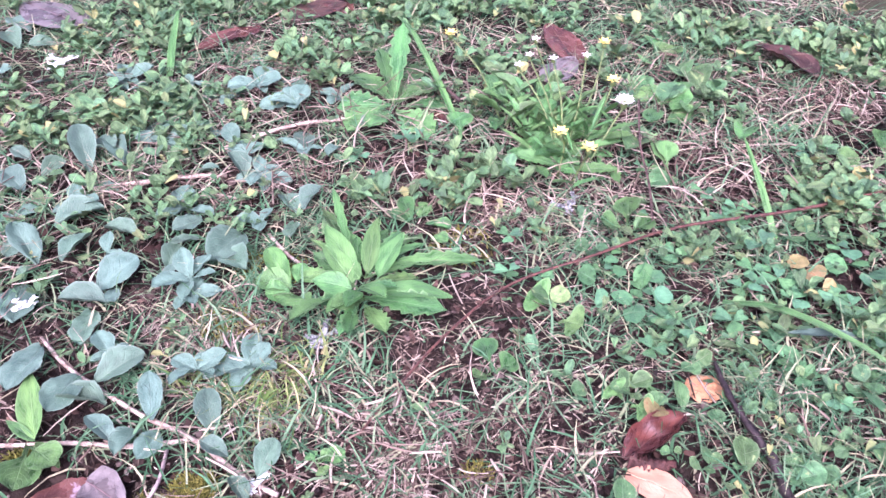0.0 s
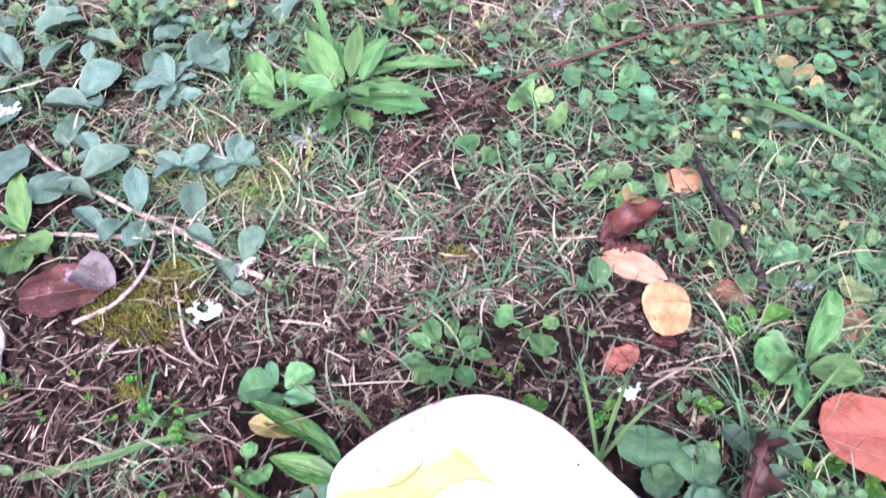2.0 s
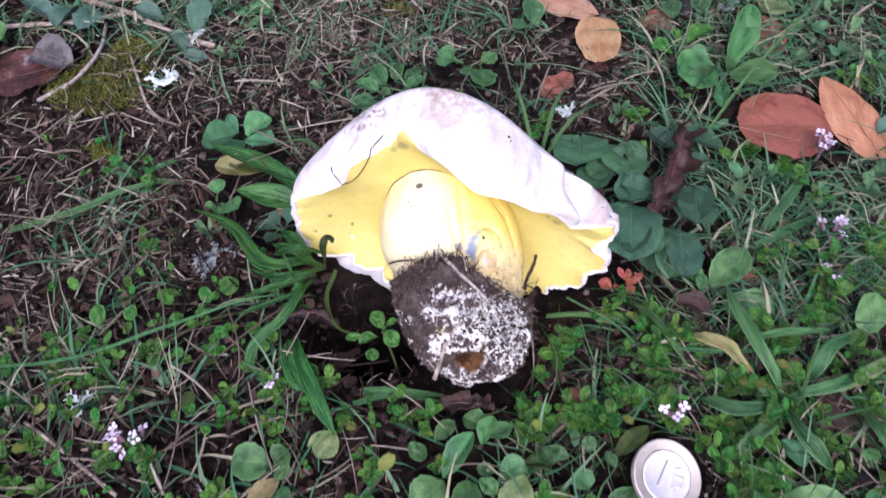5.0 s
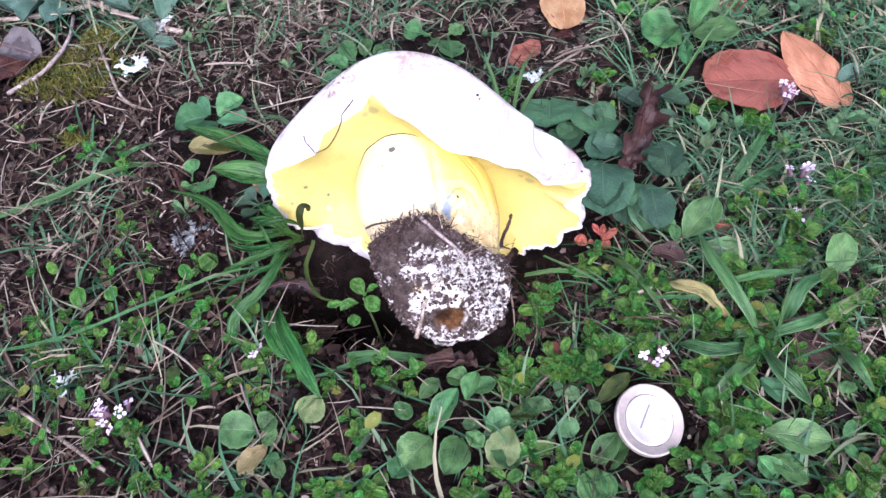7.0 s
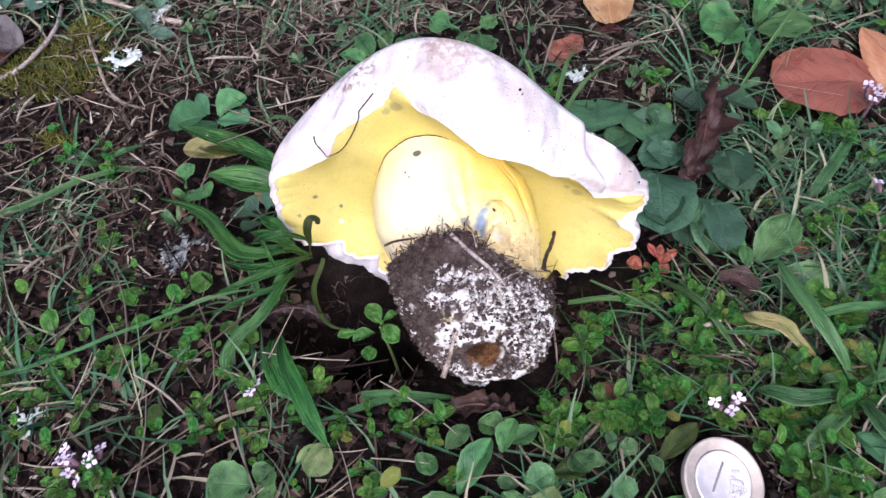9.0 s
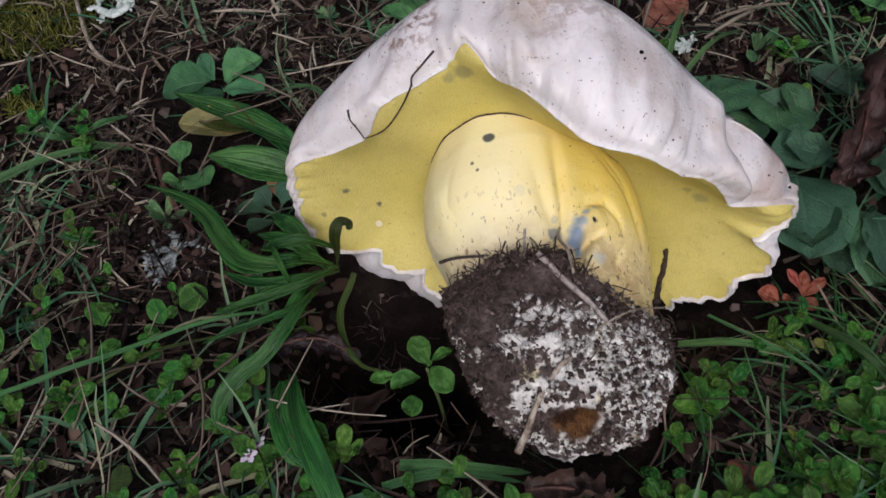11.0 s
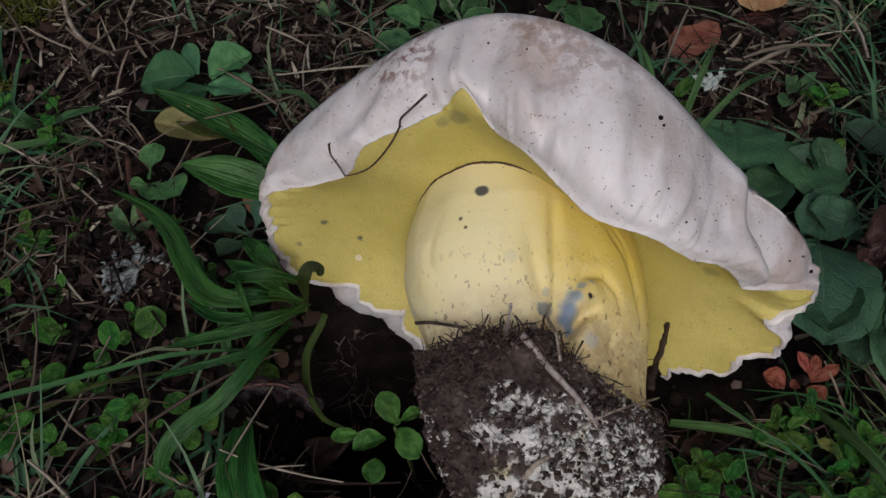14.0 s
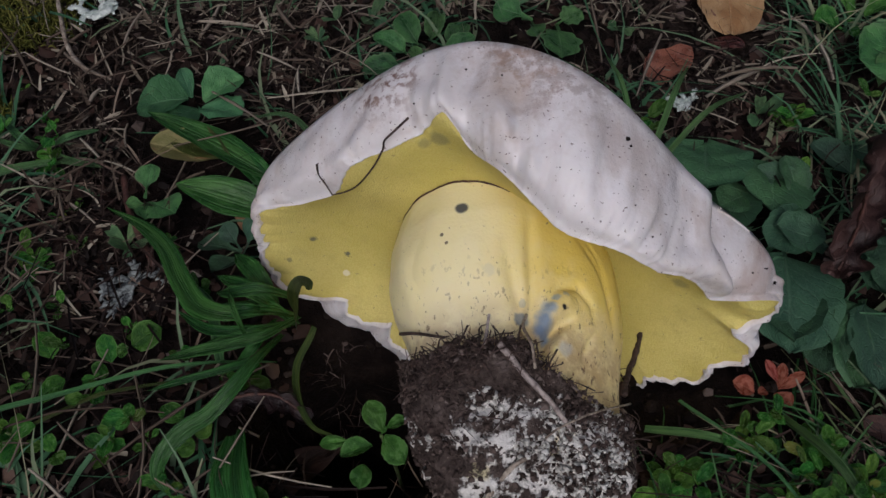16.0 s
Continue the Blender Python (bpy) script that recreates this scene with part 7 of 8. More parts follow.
# ---- ribwort leaves and single grass blades ----
def strap_mesh(points, wide, fold=0.3, seed=0):
    """A long leaf along a few points: broadest past its middle, keeled, with a wavy rim."""
    line = smooth_line(points, 6)
    verts, uv, n = [], [], len(line)
    for k, p in enumerate(line):
        s = k / (n - 1)
        d = (line[min(k + 1, n - 1)] - line[max(k - 1, 0)]).normalized()
        a = d.cross(Vector((0, 0, 1))).normalized()
        up = a.cross(d)
        w = wide * 0.5 * max(0.04, (0.3 + 0.7 * math.sin(math.pi * min(1, s ** 1.15)) ** 0.8) * (1 if s < 0.75 else max(0.0, 1 - ((s - 0.75) / 0.25) ** 2) ** 0.6))
        for i in range(-3, 4):
            q = i / 3
            z = fold * abs(q) ** 1.3 * w + 0.12 * w * math.cos(q * 9.4) + 0.35 * w * abs(q) * noise.noise(Vector((s * 6 + seed, q, seed)))
            verts.append(p + a * w * q + up * z)
            uv.append((0.5 + q * 0.5, s))
    return mesh_of("leaf", verts, grid_faces(n, 7), uv)


ribwort = thing("ribwort_plantain", "green ribwort plantain with overlapping arched leaves beside the cap", "plantain")


def ribwort_leaf(seed, wide, *points):
    part("leaf", strap_mesh(points, wide, 0.45, seed), GREEN["ribwort"], ribwort)


ribwort_leaf(0, 0.0050, (-0.0025, 0.1205, 0.006), (-0.0081, 0.1184, 0.012), (-0.0153, 0.1158, 0.015), (-0.0224, 0.1184, 0.014), (-0.0280, 0.1256, 0.013), (-0.0338, 0.1353, 0.011), (-0.0422, 0.1439, 0.008), (-0.0540, 0.1518, 0.005))
ribwort_leaf(1, 0.0042, (-0.0025, 0.1189, 0.005), (-0.0075, 0.1202, 0.011), (-0.0146, 0.1183, 0.012), (-0.0215, 0.1180, 0.011), (-0.0272, 0.1226, 0.010), (-0.0324, 0.1311, 0.007))
ribwort_leaf(2, 0.0036, (-0.0012, 0.1226, 0.010), (-0.0077, 0.1214, 0.016), (-0.0145, 0.1213, 0.015), (-0.0203, 0.1240, 0.010))
ribwort_leaf(3, 0.0030, (-0.0011, 0.1187, 0.006), (-0.0066, 0.1141, 0.011), (-0.0128, 0.1131, 0.012), (-0.0213, 0.1148, 0.010), (-0.0304, 0.1218, 0.006))
ribwort_leaf(4, 0.0034, (-0.0008, 0.1190, 0.008), (-0.0070, 0.1116, 0.013), (-0.0143, 0.1098, 0.012), (-0.0229, 0.1094, 0.009), (-0.0317, 0.1088, 0.006))
ribwort_leaf(5, 0.0026, (-0.0025, 0.1189, 0.006), (-0.0093, 0.1128, 0.013), (-0.0179, 0.1113, 0.010), (-0.0224, 0.1106, 0.008))
ribwort_leaf(6, 0.0044, (-0.0041, 0.1145, 0.008), (-0.0076, 0.1044, 0.015), (-0.0117, 0.0976, 0.015), (-0.0158, 0.0932, 0.013), (-0.0214, 0.0901, 0.011), (-0.0253, 0.0860, 0.009), (-0.0266, 0.0822, 0.006), (-0.0238, 0.0786, 0.003))
ribwort_leaf(7, 0.0020, (-0.0060, 0.1115, 0.008), (-0.0107, 0.1065, 0.010), (-0.0221, 0.1027, 0.010), (-0.0325, 0.1009, 0.007))
ribwort_leaf(8, 0.0014, (-0.0105, 0.1105, 0.010), (-0.0130, 0.1151, 0.018), (-0.0155, 0.1215, 0.016))


ribwort_leaf(9, 0.0042, (-0.0051, 0.1209, 0.007), (-0.0087, 0.1213, 0.013), (-0.0133, 0.1235, 0.014), (-0.0208, 0.1287, 0.010))
ribwort_leaf(10, 0.0038, (-0.0060, 0.1208, 0.006), (-0.0099, 0.1174, 0.014), (-0.0159, 0.1171, 0.014), (-0.0241, 0.1199, 0.008))
ribwort_leaf(11, 0.0026, (-0.0066, 0.1196, 0.006), (-0.0093, 0.1100, 0.011), (-0.0140, 0.1073, 0.007))
ribwort_leaf(12, 0.0046, (-0.0063, 0.1220, 0.008), (-0.0113, 0.1280, 0.012), (-0.0182, 0.1360, 0.008))


broad_leaf = thing("plantain_leaf", "long broad green plantain leaf lying over the soil", "plantain")
part("leaf", strap_mesh(((-0.0122, 0.0945, 0.001), (-0.0090, 0.0820, 0.008), (-0.0050, 0.0715, 0.010), (-0.0010, 0.0620, 0.008), (0.0030, 0.0545, 0.005)), 0.0054, 0.45, 11), GREEN["ribwort"], broad_leaf)
part("leaf", strap_mesh(((-0.0142, 0.0930, 0.001), (-0.0128, 0.0830, 0.006), (-0.0095, 0.0745, 0.007), (-0.0068, 0.0700, 0.006)), 0.0070, 0.3, 12), GREEN["ribwort"], broad_leaf)


# ---- single grass blades ----
def blade(label, points, wide, mat=None, name="grass_blade", fold=0.35, level=None):
    """A folded strip of grass through a few points given as x, y and height over the soil."""
    line = smooth_line([(x, y, (height(x, y) if level is None else level) + z) for x, y, z in points], 7)
    verts, uv, n = [], [], len(line)
    for k, p in enumerate(line):
        d = (line[min(k + 1, n - 1)] - line[max(k - 1, 0)]).normalized()
        a = d.cross(Vector((0, 0, 1))).normalized()
        w = wide * 0.5 * (0.35 + 0.65 * math.sin(math.pi * min(1, 0.25 + 0.75 * k / (n - 1)))) * (1 if k < n - 1 else 0.1)
        up = a.cross(d)
        for i, e in ((-1, fold), (0, 0), (1, fold)):
            verts.append(p + a * w * i + up * w * e)
            uv.append((0.5 + i * 0.5, k / (n - 1)))
    ob = part(name, mesh_of(name, verts, grid_faces(n, 3), uv), mat or GREEN["fresh"])
    return tagged(ob, label, "grass", "grass blades")


blade("long pale green grass stalk leaning over the thyme", [(-0.125, 0.090, 0.007), (-0.0990, 0.0885, 0.009), (-0.0770, 0.0917, 0.011), (-0.0611, 0.0960, 0.013), (-0.0508, 0.0982, 0.014), (-0.0319, 0.1032, 0.015), (-0.0193, 0.1065, 0.015), (-0.0070, 0.1125, 0.012)], 0.0014)
blade("pale yellowish grass stalk under the green one", [(-0.0610, 0.0930, 0.006), (-0.0455, 0.0983, 0.010), (-0.0384, 0.1011, 0.009), (-0.020, 0.1075, 0.006)], 0.0011, GREEN["olive"])
blade("green grass blade lying on the litter", [(-0.128, 0.150, 0.004), (-0.10, 0.157, 0.007), (-0.082, 0.164, 0.008), (-0.063, 0.170, 0.005)], 0.0036)
blade("green grass blade in a starry tuft", [(-0.0785, 0.1746, 0.003), (-0.0830, 0.1747, 0.009), (-0.0922, 0.1839, 0.007)], 0.0024)
blade("green grass blade in a starry tuft", [(-0.0785, 0.1746, 0.003), (-0.0694, 0.1728, 0.010), (-0.0623, 0.1778, 0.008)], 0.0030)
blade("green grass blade in a starry tuft", [(-0.0785, 0.1746, 0.003), (-0.0676, 0.1666, 0.008), (-0.0600, 0.1673, 0.005)], 0.0026)
blade("green grass blade in a starry tuft", [(-0.0785, 0.1746, 0.003), (-0.0829, 0.1722, 0.008), (-0.0927, 0.1768, 0.005)], 0.0022)
blade("curled withered leaf tip hooked over the cap margin", [(0.0006, 0.1128, 0.016), (0.0012, 0.113, 0.0225), (0.0018, 0.1137, 0.028), (0.003, 0.1152, 0.03), (0.0047, 0.1155, 0.0292), (0.0049, 0.1145, 0.028)], 0.0032, GREEN["olive"], "withered_leaf", 0.2, 0.0)
blade("yellowing curved leaf in the hollow", [(0.0030, 0.1165, 0.008), (0.0018, 0.1145, 0.006), (-0.0009, 0.1084, 0.004), (0.0002, 0.1007, 0.003), (0.0039, 0.0946, 0.003), (0.0090, 0.0924, 0.003)], 0.0017, GREEN["olive"], "withered_leaf", 0.3, 0.0)
blade("blue-green grass blade below the stem base", [(0.012, 0.071, 0.006), (0.024, 0.069, 0.009), (0.040, 0.069, 0.006)], 0.0030)
blade("blue-green grass blade below the stem base", [(0.008, 0.067, 0.004), (0.022, 0.068, 0.008), (0.038, 0.067, 0.006)], 0.0022)
blade("green grass blade from under the cap", [(0.078, 0.098, 0.004), (0.090, 0.094, 0.008), (0.102, 0.091, 0.006)], 0.0021)
blade("green grass blade from under the cap", [(0.086, 0.104, 0.006), (0.101, 0.087, 0.010), (0.110, 0.073, 0.006)], 0.0010)
blade("long green grass blade beside the thyme", [(0.108, 0.100, 0.004), (0.114, 0.085, 0.012), (0.122, 0.069, 0.008)], 0.0024)
blade("long thin green grass blade over the russet leaf", [(0.150, 0.170, 0.006), (0.172, 0.192, 0.016), (0.196, 0.216, 0.018), (0.218, 0.240, 0.012)], 0.0013)
blade("broad green grass blade in the turf", [(0.160, 0.122, 0.004), (0.175, 0.136, 0.012), (0.186, 0.150, 0.010)], 0.0040)
blade("broad green grass blade in the turf", [(0.158, 0.118, 0.004), (0.170, 0.121, 0.010), (0.184, 0.128, 0.008)], 0.0036)
blade("dark green grass blade arching over clover", [(0.16, 0.372, 0.006), (0.185, 0.357, 0.016), (0.215, 0.335, 0.016), (0.24, 0.315, 0.008)], 0.0050)
blade("tall blue-green grass blade in the turf", [(0.205, 0.43, 0.002), (0.20, 0.46, 0.02), (0.198, 0.50, 0.03)], 0.0045)
blade("tall yellow-green grass blade in the turf", [(-0.205, 0.62, 0.004), (-0.208, 0.65, 0.02), (-0.212, 0.69, 0.03)], 0.0060)
blade("long green grass blade in the hawkbit", [(0.02, 0.54, 0.004), (0.0, 0.60, 0.02), (-0.02, 0.66, 0.025), (-0.035, 0.70, 0.02)], 0.0050)
blade("green grass blade by the cap's edge", [(-0.02, 0.112, 0.004), (-0.022, 0.122, 0.012), (-0.028, 0.130, 0.008)], 0.0026)
blade("green grass blade behind the cap", [(0.082, 0.160, 0.006), (0.090, 0.178, 0.02), (0.098, 0.196, 0.014)], 0.0016)
blade("green grass blade behind the cap", [(0.082, 0.160, 0.006), (0.078, 0.180, 0.02), (0.076, 0.200, 0.014)], 0.0016)
blade("green grass blade behind the cap", [(0.082, 0.160, 0.006), (0.096, 0.170, 0.02), (0.112, 0.186, 0.014)], 0.0016)
blade("green grass blade behind the cap", [(0.0, 0.172, 0.004), (-0.010, 0.180, 0.010), (-0.024, 0.183, 0.006)], 0.0018)
coin_ribwort = thing("ribwort_plantain", "ribwort plantain star of strap leaves with pale margins beside the coin", "plantain")
part("leaf", strap_mesh(((0.1495, 0.0562, 0.004), (0.1457, 0.0619, 0.012), (0.1415, 0.0721, 0.016), (0.1391, 0.0834, 0.015), (0.1391, 0.0958, 0.011)), 0.0050, 0.35, 21), GREEN["strap"], coin_ribwort)
part("leaf", strap_mesh(((0.1485, 0.0534, 0.004), (0.1401, 0.0512, 0.009), (0.1313, 0.0507, 0.011), (0.1254, 0.0543, 0.009), (0.1224, 0.0572, 0.006)), 0.0052, 0.35, 22), GREEN["strap"], coin_ribwort)
part("leaf", strap_mesh(((0.1481, 0.0522, 0.004), (0.1426, 0.0468, 0.008), (0.1342, 0.0412, 0.009), (0.1279, 0.0376, 0.005)), 0.0046, 0.35, 23), GREEN["strap"], coin_ribwort)
part("leaf", strap_mesh(((0.1496, 0.0528, 0.004), (0.1490, 0.0449, 0.009), (0.1506, 0.0381, 0.011), (0.1549, 0.0330, 0.008), (0.1582, 0.0313, 0.004)), 0.0058, 0.35, 24), GREEN["strap"], coin_ribwort)
part("leaf", strap_mesh(((0.1506, 0.0556, 0.004), (0.1549, 0.0548, 0.010), (0.1609, 0.0550, 0.012), (0.1691, 0.0578, 0.010), (0.1817, 0.0652, 0.006)), 0.0044, 0.35, 25), GREEN["strap"], coin_ribwort)
part("leaf", strap_mesh(((0.1597, 0.0610, 0.004), (0.1619, 0.0637, 0.010), (0.1666, 0.0688, 0.013), (0.1787, 0.0746, 0.009)), 0.0048, 0.35, 26), GREEN["strap"], coin_ribwort)
part("leaf", strap_mesh(((0.1498, 0.0572, 0.004), (0.1425, 0.0568, 0.008), (0.1401, 0.0571, 0.005)), 0.0030, 0.35, 27), GREEN["strap"], coin_ribwort)
withered = thing("withered_leaf", "yellow withered ribwort leaf with brown tip on thyme", "leaf")
part("leaf", strap_mesh(((0.1424, 0.0638, 0.004), (0.1372, 0.0688, 0.009), (0.1337, 0.0738, 0.010), (0.1276, 0.0782, 0.008), (0.1258, 0.0811, 0.006)), 0.0052, 0.3, 31), GREEN["yellow"], withered)
mottled = thing("withered_leaf", "half yellow mottled ribwort leaf in dry grass", "leaf")
part("leaf", strap_mesh(((0.1669, 0.0562, 0.006), (0.1734, 0.0586, 0.009), (0.1820, 0.0628, 0.008), (0.1926, 0.0674, 0.005)), 0.0046, 0.3, 32), GREEN["pale"], mottled)
blade("flat green grass blade above the ribwort", [(0.1463, 0.0770, 0.010), (0.1533, 0.0764, 0.012), (0.1609, 0.0761, 0.012), (0.1710, 0.0775, 0.009)], 0.0030)
blade("pale thin grass blade above the ribwort", [(0.1188, 0.0756, 0.010), (0.1310, 0.0722, 0.012), (0.1440, 0.0711, 0.012), (0.1578, 0.0711, 0.010)], 0.0016)
blade("thin pale grass stalk in the ribwort", [(0.1522, 0.0509, 0.006), (0.1543, 0.0562, 0.014), (0.1594, 0.0657, 0.018), (0.1653, 0.0759, 0.018)], 0.0010)
blade("dry pale grass stalk beside the ribwort", [(0.1577, 0.0465, 0.006), (0.1660, 0.0472, 0.010), (0.1768, 0.0497, 0.008)], 0.0010)
blade("blue-green grass blade beside the ribwort", [(0.1736, 0.0492, 0.006), (0.1734, 0.0380, 0.012), (0.1775, 0.0315, 0.008)], 0.0040)


# ---- thyme shoots and clover, one by one ----
def clear_of(x, y, margin=0.0):
    """Whether a small plant may stand there: not under the mushroom, the coin or the larger fallen leaves."""
    if ((x - 0.047) / (0.060 + margin)) ** 2 + ((y - 0.135) / (0.026 + margin)) ** 2 < 1 or ((x - 0.049) / (0.026 + margin)) ** 2 + ((y - 0.09) / (0.032 + margin)) ** 2 < 1:
        return False
    for cx, cy, r in ((0.1066, 0.0337, 0.0155), (0.1193, 0.2368, 0.014), (0.1838, 0.1735, 0.019), (0.2122, 0.1756, 0.014), (-0.140, 0.241, 0.02), (0.013, 0.099, 0.019), (0.109, 0.258, 0.012), (0.092, 0.108, 0.013), (0.080, 0.103, 0.010), (0.007, 0.110, 0.012)):
        if (x - cx) ** 2 + (y - cy) ** 2 < (r + margin) ** 2:
            return False
    return True


def thyme_shoot(x, y, seed):
    r = random.Random(seed)
    ob = thing("thyme_shoot", "small thyme shoot with paired glossy round leaves", "thyme", x, y, height(x, y), "thyme shoots", turn=r.uniform(0, 360))
    tall = r.uniform(0.006, 0.011)
    lean = Vector((r.uniform(-0.5, 0.5), r.uniform(-0.5, 0.5), 1)) * tall
    part("stem", mesh_of("stem", *tube(((0, 0, 0), lean * 0.5 + Vector((0.0006, 0, 0)), lean), 0.0005, 0.0003, 5, 0, 3)), STALK, ob)
    for k in range(4):
        p = lean * (0.35 + 0.65 * k / 3)
        size = (0.0052, 0.0060, 0.0048, 0.0028)[k] * r.uniform(0.8, 1.2)
        for d in (0, 180):
            m = Matrix.Translation(p) @ pose(0, 0, 0, 0, 0, 90 * (k % 2) + d + r.uniform(-15, 15)) @ pose(0, 0, 0, (8, 18, 30, 52)[k] + r.uniform(-8, 8), r.uniform(-10, 10), 0)
            part("leaf", leaf_mesh("round", GREEN["thyme"], r.randrange(6)), None, ob, m=m @ Matrix.Diagonal((size * 0.66, size, size, 1)))
    return ob


def clover_leaf(x, y, seed):
    r = random.Random(seed)
    ob = thing("clover_leaf", "three-part clover leaf on a thin stalk", "clover", x, y, height(x, y), "clover leaves", turn=r.uniform(0, 360))
    top = Vector((r.uniform(-0.005, 0.005), r.uniform(-0.005, 0.005), r.uniform(0.008, 0.017)))
    part("stalk", mesh_of("stalk", *tube(((0, 0, 0), top * 0.5 + Vector((0.001, 0, 0)), top), 0.0004, 0.0003, 5, 0, 3)), STALK, ob)
    for k in range(3):
        size = r.uniform(0.006, 0.0095)
        m = Matrix.Translation(top) @ pose(0, 0, 0, 0, 0, 120 * k + r.uniform(-8, 8)) @ pose(0, 0, 0, r.uniform(0, 18), r.uniform(-8, 8), 0)
        part("leaflet", leaf_mesh("leaflet", GREEN["clover"], r.randrange(4)), None, ob, m=m @ Matrix.Diagonal((size, size, size, 1)))
    return ob


def scatter(count, box, keep, seed):
    """Places in a box, kept by chance as keep(x, y) says."""
    r = random.Random(seed)
    out, tries = [], 0
    while len(out) < count and tries < count * 60:
        tries += 1
        x, y = r.uniform(box[0], box[1]), r.uniform(box[2], box[3])
        if math.hypot(x, y - 0.4) > 0.53 + 0.05 * noise.noise(Vector((x * 9, y * 9, 2.0))):
            continue
        if r.random() < keep(x, y):
            out.append((x, y))
    return out


def patch(x, y, scale, seed=0.0):
    return 0.5 + 0.5 * noise.noise(Vector((x * scale + seed, y * scale, seed * 1.7)))


def thyme_chance(x, y):
    if not clear_of(x, y, 0.001 if x > 0.06 else 0.004) or not is_free(x, y):
        return 0.0
    c = 0.12 + 0.88 * max(0.0, min(1.0, (0.135 - y) / 0.05))
    if x < 0.02:
        c *= 0.22 if y < 0.115 else 0.08
    if x > 0.12 and y > 0.1:
        c *= 0.6
    return c * (0.25 + 1.3 * patch(x, y, 28, 3.0)) if y < 0.2 else 0.03


def far_green(x, y):
    """Dense low greenery beside and beyond the litter."""
    c = (0.12 if y < 0.335 else 0.7) * (x > 0.15) * (0.26 < y < 0.5) + 0.5 * (0.06 < x < 0.16) * (0.33 < y < 0.46) + 0.35 * (x < -0.1) * (y > 0.42) + 0.6 * (y > 0.55)
    return is_free(x, y) * clear_of(x, y, 0.006) * c * max(0.0, 3.2 * patch(x, y, 24, 31.0) - 1.25) ** 1.3 * (1 - bare(x, y))


OPEN = ((0.195, 0.515, 0.045, 0.050), (0.068, 0.455, 0.055, 0.028), (-0.105, 0.478, 0.036, 0.034), (0.03, 0.335, 0.05, 0.03), (0.27, 0.60, 0.05, 0.025), (-0.03, 0.60, 0.03, 0.05))


def bare(x, y):
    """Where soil and straw lie open between the turf plants, 0 to 1."""
    wob = 0.45 * noise.noise(Vector((x * 45, y * 45, 8.0)))
    return max(max(0.0, min(1.0, 3.2 * (1.15 + wob - math.hypot((x - cx) / rx, (y - cy) / ry)))) for cx, cy, rx, ry in OPEN)


def clover_chance(x, y):
    a = math.exp(-(((x - 0.12) / 0.05) ** 2 + ((y - 0.375) / 0.05) ** 2)) + 0.9 * (x > 0.17) * (0.3 < y < 0.47) + 0.45 * (y > 0.45) + 0.12 * (x > 0.1)
    a += math.exp(-(((x - 0.035) / 0.04) ** 2 + ((y - 0.50) / 0.04) ** 2))
    return min(1.0, a) * patch(x, y, 22, 5.0) ** 1.5 * clear_of(x, y, 0.01) * is_free(x, y) * (1 - 0.95 * bare(x, y))


THYME = [thyme_shoot(x, y, 100 + k) for k, (x, y) in enumerate(scatter(6, (0.03, 0.15, 0.0, 0.05), thyme_chance, 1))]
for k, (x, y) in enumerate(scatter(300, (-0.15, 0.24, -0.01, 0.2), thyme_chance, 2)):
    copy_thing(THYME[k % 6], pose(x, y, height(x, y), rnd.uniform(-8, 8), rnd.uniform(-8, 8), rnd.uniform(0, 360)) @ Matrix.Scale(rnd.uniform(0.65, 1.15), 4))
CLOVER = [clover_leaf(x, y, 200 + k) for k, (x, y) in enumerate(scatter(5, (0.09, 0.15, 0.34, 0.41), clover_chance, 3))]
for k, (x, y) in enumerate(scatter(70, (-0.05, 0.34, 0.24, 0.6), clover_chance, 4)):
    copy_thing(CLOVER[k % 5], pose(x, y, height(x, y), rnd.uniform(-8, 8), rnd.uniform(-8, 8), rnd.uniform(0, 360)) @ Matrix.Scale(rnd.uniform(0.7, 1.2), 4))


